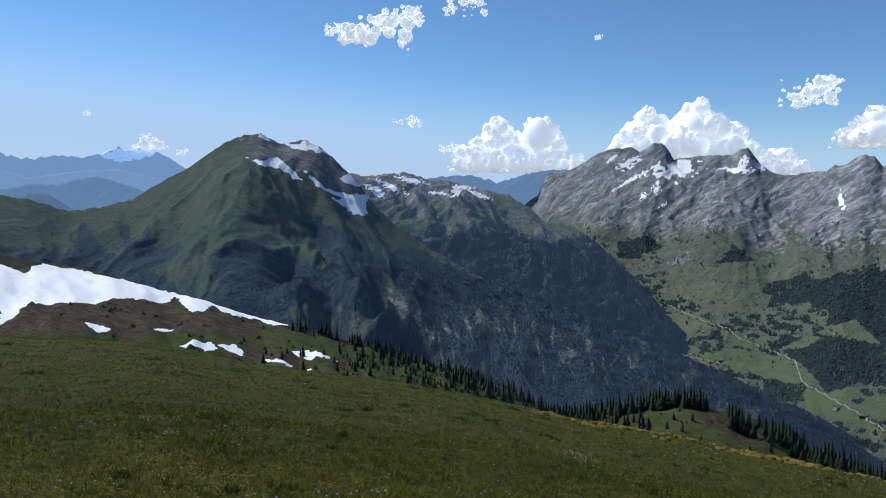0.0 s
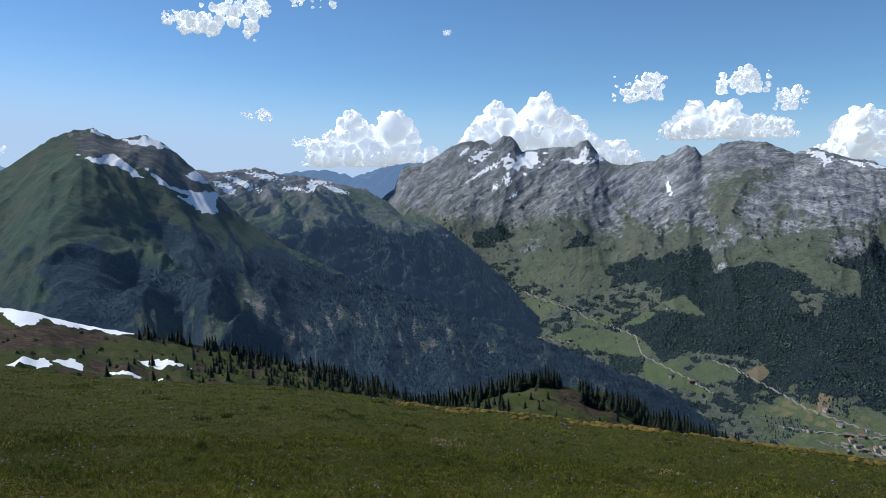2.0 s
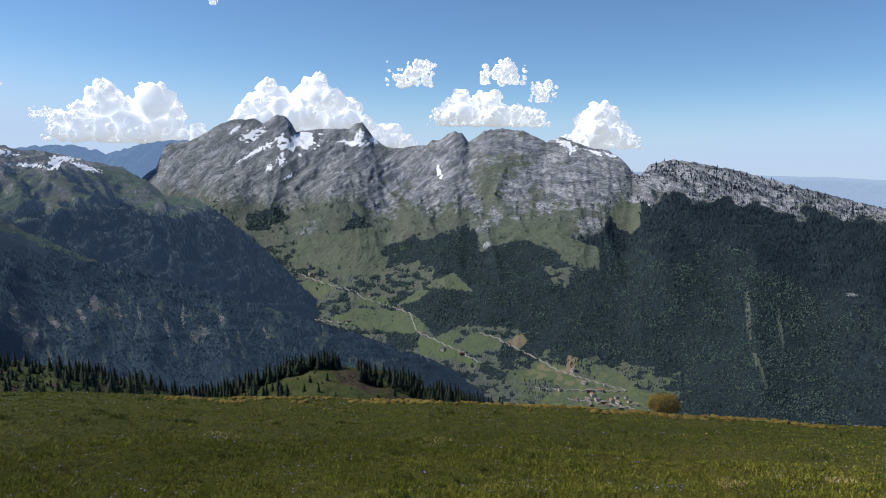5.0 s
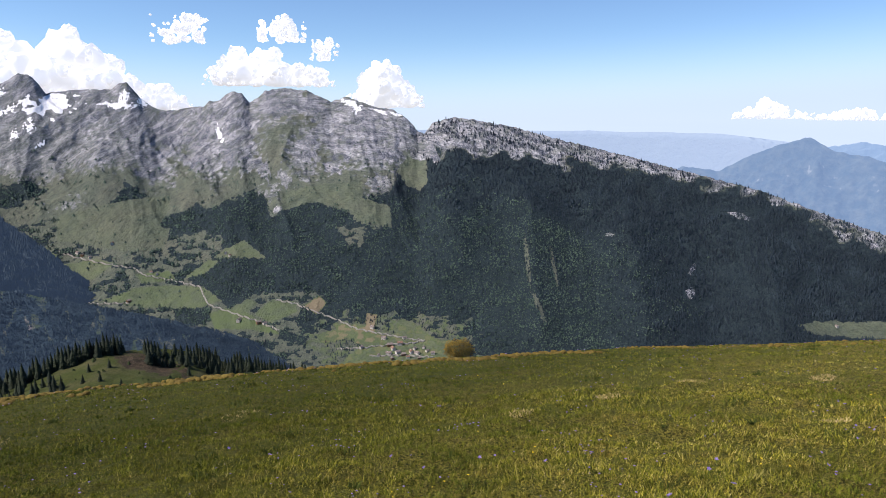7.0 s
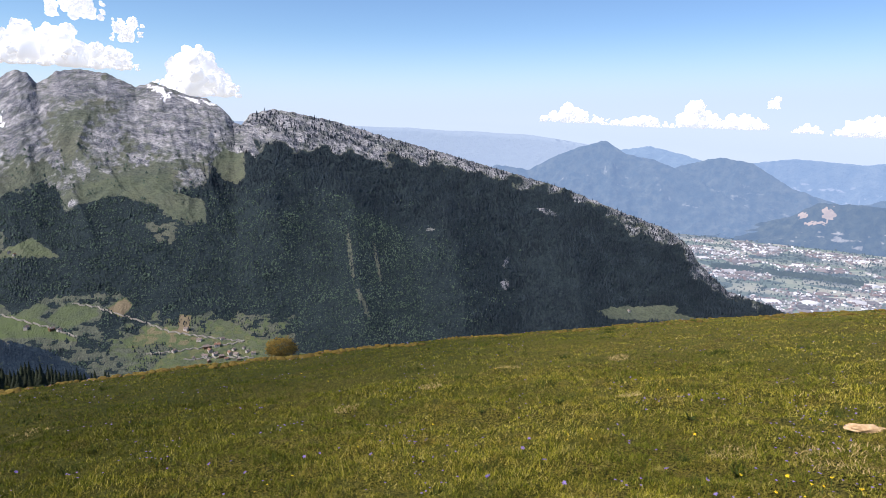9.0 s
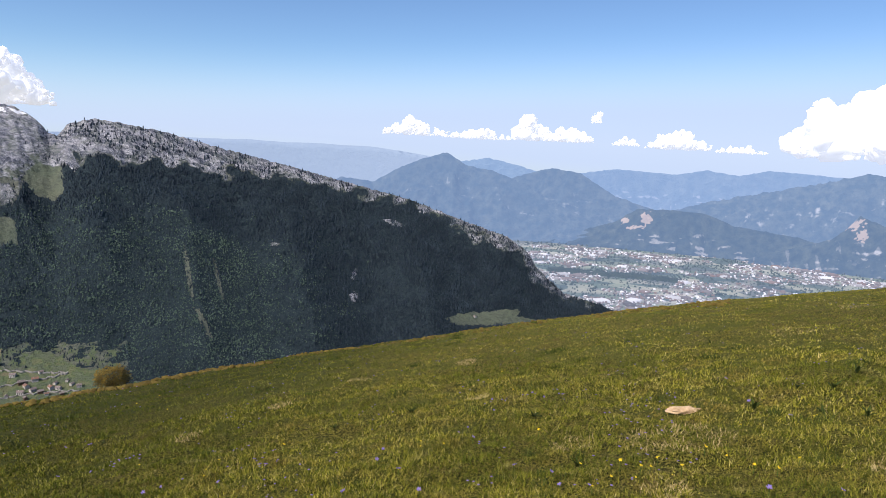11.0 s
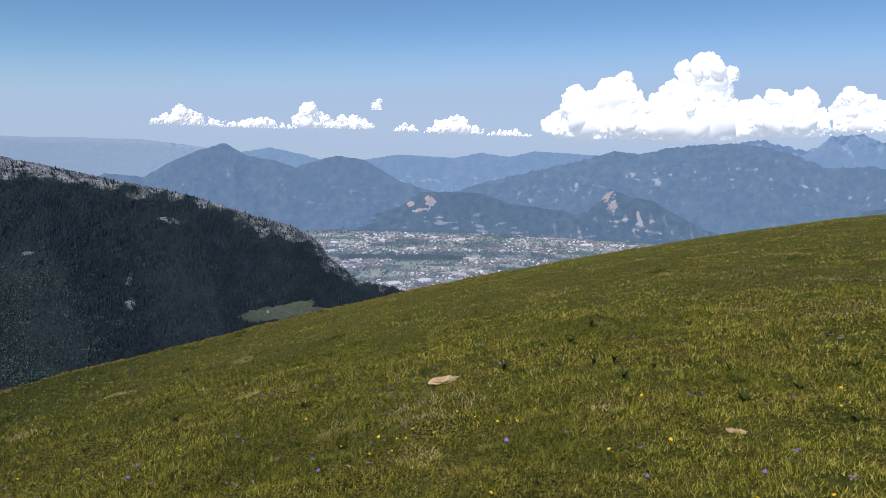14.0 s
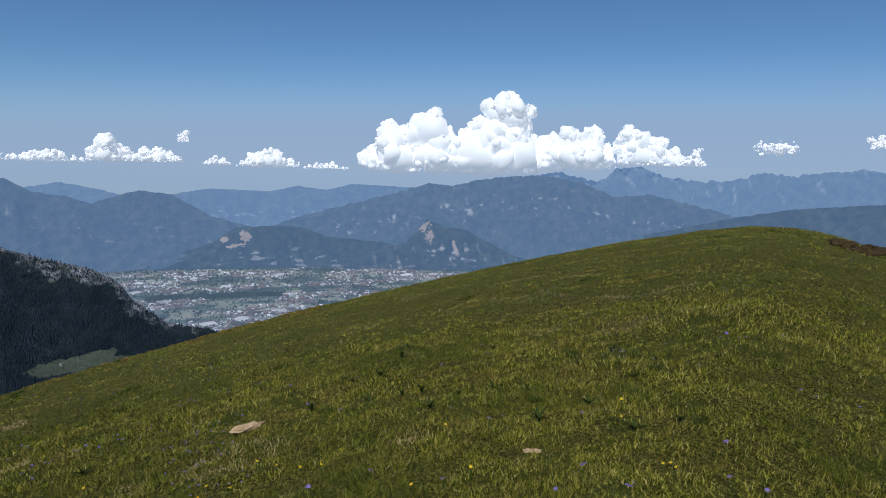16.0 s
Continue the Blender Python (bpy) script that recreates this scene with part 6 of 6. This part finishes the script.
# small round herb leaves between the blades
LEAFLET = (np.array([(-1, 0, 0.1), (0, -0.55, 0.45), (1, 0, 0.8), (0, 0.55, 0.45)], dtype=float), np.array([(0, 1, 2), (0, 2, 3)]))
x, y, r = strewn(36000, 1.7, 20.0)
size = (0.004 + 0.0009 * r) * rng.uniform(0.5, 1.4, len(x))
p = np.stack([x, y, ground_z(x, y) + rng.uniform(0.0, 0.022, len(x))], axis=1)
v, f = spread(LEAFLET, p, size, rng, np.ones(len(x)))
tagged(new("herbs", mesh_from("herbs", v, f, M_BLADE, shade_smooth=False)), "low leafy herbs among the alpine grass", "herbs", kind="stuff")


def ground_point(az, el):
    """Where the view from the eye at an azimuth and elevation meets the meadow."""
    d = heading(az, el)
    s = np.linspace(1.5, 45, 2200)
    over = EYE + d.z * s - ground_z(d.x * s, d.y * s, False)
    k = int(np.argmax(over < 0))
    x, y = d.x * s[k], d.y * s[k]
    return Vector((x, y, float(ground_z(x, y))))


def petal_material(name, a, b):
    n = Nodes(name)
    g = n.noise(120.0, 3, 0.5)
    return n.done(n.mix(g, a, b), 0.8, 0.08)


M_VIOLET = petal_material("violet_petals", (0.16, 0.11, 0.31), (0.33, 0.26, 0.52))
M_YELLOW = petal_material("yellow_petals", (0.75, 0.50, 0.02), (0.85, 0.66, 0.05))
M_STEM = petal_material("green_stem", (0.06, 0.10, 0.02), (0.10, 0.14, 0.03))
M_LEAF = petal_material("dark_leaf", (0.03, 0.046, 0.010), (0.06, 0.078, 0.016))


def flower(kind, petals, size, high, material, label):
    ob = new(kind)
    bm = bmesh.new()
    cone_into(bm, 0.0022, 0.0014, -0.02, high, 5)
    part("stem", bm, M_STEM, ob)
    bm = bmesh.new()
    pts = [(0, 0, 0), (size * 0.45, -size * 0.28, 0.003), (size * 0.9, -size * 0.24, 0.006), (size, 0, 0.002), (size * 0.9, size * 0.24, 0.006), (size * 0.45, size * 0.28, 0.003)]
    bm.faces.new([bm.verts.new(p) for p in pts])
    r = bmesh.ops.extrude_face_region(bm, geom=bm.faces[:])
    bmesh.ops.translate(bm, verts=[g for g in r["geom"] if isinstance(g, bmesh.types.BMVert)], vec=(0, 0, 0.0012))
    first = part("petal", bm, material, ob)
    tilt = Matrix.Translation((0, 0, high)) @ Matrix.Rotation(0.5, 4, "X")
    first.matrix_basis = tilt
    for k in range(1, petals):
        p = part("petal", first.data, material, ob)
        p.matrix_basis = tilt @ Matrix.Rotation(2 * math.pi * k / petals, 4, "Z") @ Matrix.Rotation(-0.25, 4, "Y")
    bm = bmesh.new()
    bmesh.ops.create_icosphere(bm, subdivisions=1, radius=size * 0.2, matrix=tilt)
    part("centre", bm, M_YELLOW, ob)
    return tagged(ob, label, "flower", kind + "s in the meadow")


fr = random.Random(31)


def spots_near(listed, extra, az, r):
    out = [ground_point(a, e) for a, e in listed]
    while len(out) < len(listed) + extra:
        a, d = radians(fr.uniform(*az)), r[0] * (r[1] / r[0]) ** fr.random()
        x, y = math.sin(a) * d, math.cos(a) * d
        out.append(Vector((x, y, float(ground_z(x, y)))))
    return out


VIOLET_AT = [(72.0, -26.4), (61.7, -27.5), (51.8, -28.3), (80.0, -25.3), (81.7, -22.9), (45.7, -26.1), (60.2, -22.5), (86.0, -21.5), (58.8, -23.6), (61.2, -27.6), (83.9, -26.6), (78.7, -25.0), (85.0, -21.3), (102.4, -19.5), (94.8, -23.2),
             (109.6, -24.4), (138.0, -21.2), (131.5, -23.0), (137.2, -19.2), (127.5, -22.8), (140.4, -21.2), (81.5, -22.2), (104.7, -25.6), (125.7, -24.1)]
YELLOW_AT = [(95.5, -26.3), (98.0, -25.7), (93.0, -26.2), (106.5, -22.9), (118.3, -23.8), (90.8, -28.3), (89.6, -26.8), (92.3, -27.0), (94.7, -26.4), (101.3, -24.0), (105.1, -23.9), (133.3, -21.4), (133.8, -21.3), (134.3, -21.5), (103.4, -24.1),
             (99.6, -24.1), (113.7, -25.4)]
for kind, petals, size, high, mat, words, listed, extra, az, reach in (
        ("violet", 5, 0.014, 0.045, M_VIOLET, "small violet-blue flower in short alpine grass", VIOLET_AT, 70, (-35, 142), (2.2, 7.0)),
        ("buttercup", 5, 0.010, 0.05, M_YELLOW, "small bright yellow flower in short alpine grass", YELLOW_AT, 22, (50, 142), (2.4, 6.0))):
    first = flower(kind, petals, size, high, mat, words)
    for k, p in enumerate(spots_near(listed, extra, az, reach)):
        m = Matrix.Translation(p) @ Matrix.Rotation(fr.uniform(0, 6.28), 4, "Z") @ Matrix.Scale(fr.uniform(0.8, 1.5), 4)
        if k == 0:
            first.matrix_basis = m
        else:
            copy_thing(first, pose(0, 0, 0)).matrix_basis = m

STAR = (np.array([(0, 0, 0.6), (1, 0, 1), (0.31, 0.95, 1), (-0.81, 0.59, 1), (-0.81, -0.59, 1), (0.31, -0.95, 1), (0, 0, 1.25)], dtype=float),
        np.array([(6, 1, 2), (6, 2, 3), (6, 3, 4), (6, 4, 5), (6, 5, 1), (0, 2, 1), (0, 3, 2), (0, 4, 3), (0, 5, 4), (0, 1, 5)]))
for count, r0, r1, az0, az1, mat, words, low in ((3600, 4.0, 26.0, -40, 100, M_VIOLET, "drifts of violet-blue flowers in the grass", 0.12), (900, 5.0, 20.0, 90, 145, M_VIOLET, "scattered violet-blue flowers in the grass", 0.25),
                                                 (500, 4.0, 16.0, 40, 140, M_YELLOW, "scattered yellow flowers in the grass", 0.3)):
    x, y, r = strewn(count, r0, r1, az0, az1)
    keep = fbm(x / 0.9, y / 0.9, 4, 240 + count % 7) > low + 0.12
    x, y, r = x[keep], y[keep], r[keep]
    size = (0.0055 + 0.0006 * r) * rng.uniform(0.7, 1.3, len(x))
    p = np.stack([x, y, ground_z(x, y) + 0.03], axis=1)
    v, f = spread(STAR, p, size, rng, np.ones(len(x)))
    tagged(new("flowers", mesh_from("flowers", v, f, mat, shade_smooth=False)), words, "flowers", kind="stuff")


def rosette(seed):
    """A leafy plant: long upright leaves from one root."""
    r = random.Random(seed)
    ob = new("leafy_plant")
    for k in range(8):
        L, W = r.uniform(0.09, 0.16), r.uniform(0.011, 0.018)
        bm = bmesh.new()
        rows = []
        for i in range(6):
            s = i / 5
            half = W * math.sin(math.pi * (0.12 + 0.86 * s)) ** 0.8
            x, z = L * s * (0.35 + 0.45 * s), L * (s - 0.35 * s * s)
            rows.append([bm.verts.new((x, -half, z + 0.004)), bm.verts.new((x, 0, z)), bm.verts.new((x, half, z + 0.004))])
        for a, b in zip(rows, rows[1:]):
            bm.faces.new((a[0], a[1], b[1], b[0]))
            bm.faces.new((a[1], a[2], b[2], b[1]))
        leaf = part("leaf", bm, M_LEAF, ob)
        leaf.matrix_basis = Matrix.Rotation(2 * math.pi * (k + r.uniform(-0.3, 0.3)) / 8, 4, "Z") @ Matrix.Rotation(r.uniform(-0.35, 0.5), 4, "Y")
    return tagged(ob, "dark green leafy rosette plant in the meadow grass", "plant", "leafy plants in the meadow")


PLANTS = [rosette(s) for s in (1, 2, 3)]
PLANT_AT = [(89.4, -25.8), (110.4, -18.6), (118.1, -17.5), (67.6, -24.4), (108.0, -17.2), (107.5, -18.9), (115.4, -18.5), (105.6, -17.5), (124.7, -15.1), (130.3, -19.1), (112.0, -18.2), (121.0, -17.0), (95.4, -18.6), (127.0, -14.0),
            (117.0, -14.2), (135.0, -13.5), (99.0, -15.0), (132.0, -16.5), (113.2, -19.6), (122.6, -19.2), (119.8, -14.9), (126.2, -17.6), (102.8, -19.9), (129.2, -15.4), (133.6, -18.2), (109.3, -15.6), (85.2, -22.7), (74.4, -23.2)]
for k, (a, e) in enumerate(PLANT_AT):
    m = Matrix.Translation(ground_point(a, e)) @ Matrix.Rotation(fr.uniform(0, 6.28), 4, "Z") @ Matrix.Scale(fr.uniform(0.45, 0.8), 4)
    if k < 3:
        PLANTS[k].matrix_basis = m
    else:
        copy_thing(PLANTS[k % 3], pose(0, 0, 0)).matrix_basis = m


# bare stones and clods
M_STONE = plain_material_of("tan_stone", (0.42, 0.28, 0.15), (0.66, 0.48, 0.29), 22.0)


def stone(p, size, turn, seed, label):
    v, f = ball_form(3)
    w = 1 + 0.3 * fbm(v[:, 0] * 1.9 + seed, v[:, 1] * 1.6 + v[:, 2], 4, seed, 0.7) - 0.28 * np.exp(-((v[:, 1] - 0.15) / 0.22) ** 2)
    me = mesh_from("stone", v * w[:, None] * np.array(size) / 2, f, M_STONE, shade_smooth=False)
    ob = tagged(new("stone", me), label, "stone")
    ob.matrix_world = Matrix.Translation(p + Vector((0, 0, size[2] * 0.28))) @ Matrix.Rotation(radians(turn), 4, "Z")


stone(Vector((6.01, -0.81, float(ground_z(6.01, -0.81)))), (0.12, 0.34, 0.075), 12, 3, "flat tan stone lying in the meadow grass")
stone(Vector((3.60, -2.32, float(ground_z(3.60, -2.32)))), (0.05, 0.115, 0.03), -25, 8, "small pale flat stone in the meadow grass")

# tufts of dry straw
M_STRAW = plain_material_of("dry_straw", (0.34, 0.26, 0.10), (0.56, 0.44, 0.21), 30.0)


def straw_tuft(p, radius, count):
    a, d = rng.uniform(0, 6.28, count), radius * np.sqrt(rng.uniform(0, 1, count))
    x, y = p.x + np.cos(a) * d, p.y + np.sin(a) * d
    v, f = blades(x, y, rng.uniform(0.025, 0.055, count), np.full(count, 0.006), rng.uniform(0.3, 0.9, count), 1, rng)
    tagged(new("straw_tuft", mesh_from("straw_tuft", v, f, M_STRAW, shade_smooth=False)), "patch of dry straw-coloured grass in the meadow", "dry grass", kind="stuff")


for a, e, radius, count in ((79.0, -18.8, 0.16, 260), (62.9, -22.6, 0.16, 220), (80.1, -22.0, 0.14, 160), (88.9, -24.3, 0.2, 120), (97.23, -22.9, 0.42, 420), (114.4, -11.2, 0.5, 200), (126.3, -9.7, 0.3, 240), (119.4, -10.4, 0.5, 220),
                            (-28.2, -14.0, 0.6, 200), (-23.6, -18.7, 0.3, 200), (108.5, -10.9, 0.4, 160), (117.2, -9.2, 0.5, 200), (123.0, -8.3, 0.35, 180), (130.6, -8.8, 0.4, 180), (121.5, -12.6, 0.3, 140), (133.2, -10.4, 0.35, 160), (104.6, -13.4, 0.3, 140), (69.5, -20.6, 0.2, 140), (55.4, -24.4, 0.15, 120), (30.6, -23.6, 0.25, 160), (12.4, -22.4, 0.3, 160), (112, -21.5, 0.15, 100), (97, -27, 0.15, 120), (128, -12, 0.4, 160)):
    straw_tuft(ground_point(a, e), radius, count)

# darker clumps of sedge
M_SEDGE = plain_material_of("dark_sedge", (0.04, 0.058, 0.011), (0.10, 0.12, 0.02), 18.0)
x, y, _ = strewn(170, 2.6, 22.0, -40.0, 146.0)
reach = rng.uniform(0.05, 0.2, len(x)) * (0.6 + 0.06 * np.hypot(x, y))
a, d = rng.uniform(0, 6.28, (len(x), 70)), np.sqrt(rng.uniform(0, 1, (len(x), 70)))
x, y = (x[:, None] + np.cos(a) * d * reach[:, None]).ravel(), (y[:, None] + np.sin(a) * d * reach[:, None]).ravel()
v, f = blades(x, y, rng.uniform(0.03, 0.085, len(x)), np.maximum(0.005, 0.0017 * np.hypot(x, y)), rng.uniform(0.1, 0.7, len(x)), 0, rng)
tagged(new("sedge", mesh_from("sedge", v, f, M_SEDGE, shade_smooth=False)), "darker green clumps of sedge in the meadow grass", "grass", kind="stuff")

# the golden bush on the meadow's edge
M_GOLD = foliage("golden_leaves", (0.11, 0.08, 0.014), (0.40, 0.27, 0.05))


def bush(p, wide, high):
    ob = new("bush")
    ob.matrix_basis = Matrix.Translation(p)
    r = random.Random(77)
    for _ in range(7):
        bm = bmesh.new()
        cone_into(bm, 0.012, 0.004, -0.03, high * r.uniform(0.6, 0.95), 5)
        part("stem", bm, M_BARK, ob).matrix_basis = Matrix.Rotation(r.uniform(0, 6.28), 4, "Z") @ Matrix.Rotation(r.uniform(0.1, 0.65), 4, "X")
    count = 2600
    u = rng.normal(0, 1, (count, 3))
    u /= np.linalg.norm(u, axis=1)[:, None]
    u *= (rng.uniform(0.3, 1, count) ** 0.4 * (1 + 0.3 * gnoise(u[:, 0] * 2.5, u[:, 1] * 2.5 + u[:, 2], 9)))[:, None]
    c = np.stack([u[:, 0] * wide / 2, u[:, 1] * wide / 2, high * (0.45 + 0.5 * u[:, 2])], axis=1)
    c[:, 2] = np.maximum(c[:, 2], 0.03)
    leaf = (np.array([(-1, 0, 0), (0, -0.5, 0.2), (1, 0, 0.3), (0, 0.5, 0.2)], dtype=float), np.array([(0, 1, 2), (0, 2, 3)]))
    v, f = spread(leaf, c, rng.uniform(0.025, 0.045, count), rng, np.ones(count))
    part("foliage", mesh_from("foliage", v, f, M_GOLD, shade_smooth=False), M_GOLD, ob)
    tagged(ob, "small golden-green bush on the edge of the meadow", "bush")


a = radians(49.8)
bush(Vector((math.sin(a) * 20.5, math.cos(a) * 20.5, float(ground_z(math.sin(a) * 20.5, math.cos(a) * 20.5)))), 0.95, 0.62)

# low heath on the rim, orange and brown
M_HEATH = foliage("heath_leaves", (0.13, 0.09, 0.02), (0.28, 0.21, 0.045))
M_RUST = foliage("rusty_heath", (0.04, 0.028, 0.012), (0.09, 0.06, 0.024))
for count, az0, az1, r0, r1, mat, words, high in ((2600, 8, 62, 17.0, 25.0, M_HEATH, "low orange-green heath along the meadow's rim", 0.10), (2500, 62, 100, 20.0, 27.0, M_HEATH, "low orange-green heath along the meadow's rim", 0.07),
                                                  (600, 140.3, 150, 19.0, 28.0, M_RUST, "rusty brown heath on the edge of the hilltop", 0.16)):
    x, y, r = strewn(count, r0, r1, az0, az1)
    keep = fbm(x / 2.6, y / 2.6, 3, 260) > 0.12
    x, y = x[keep], y[keep]
    p = np.stack([x, y, ground_z(x, y) - 0.02], axis=1)
    v, f = spread(crown_form(), p, rng.uniform(0.5, 1.2, len(x)) * high, rng, rng.uniform(1.6, 3.0, len(x)))
    tagged(new("heath", mesh_from("heath", v, f, mat, shade_smooth=False)), words, "heath", kind="stuff")
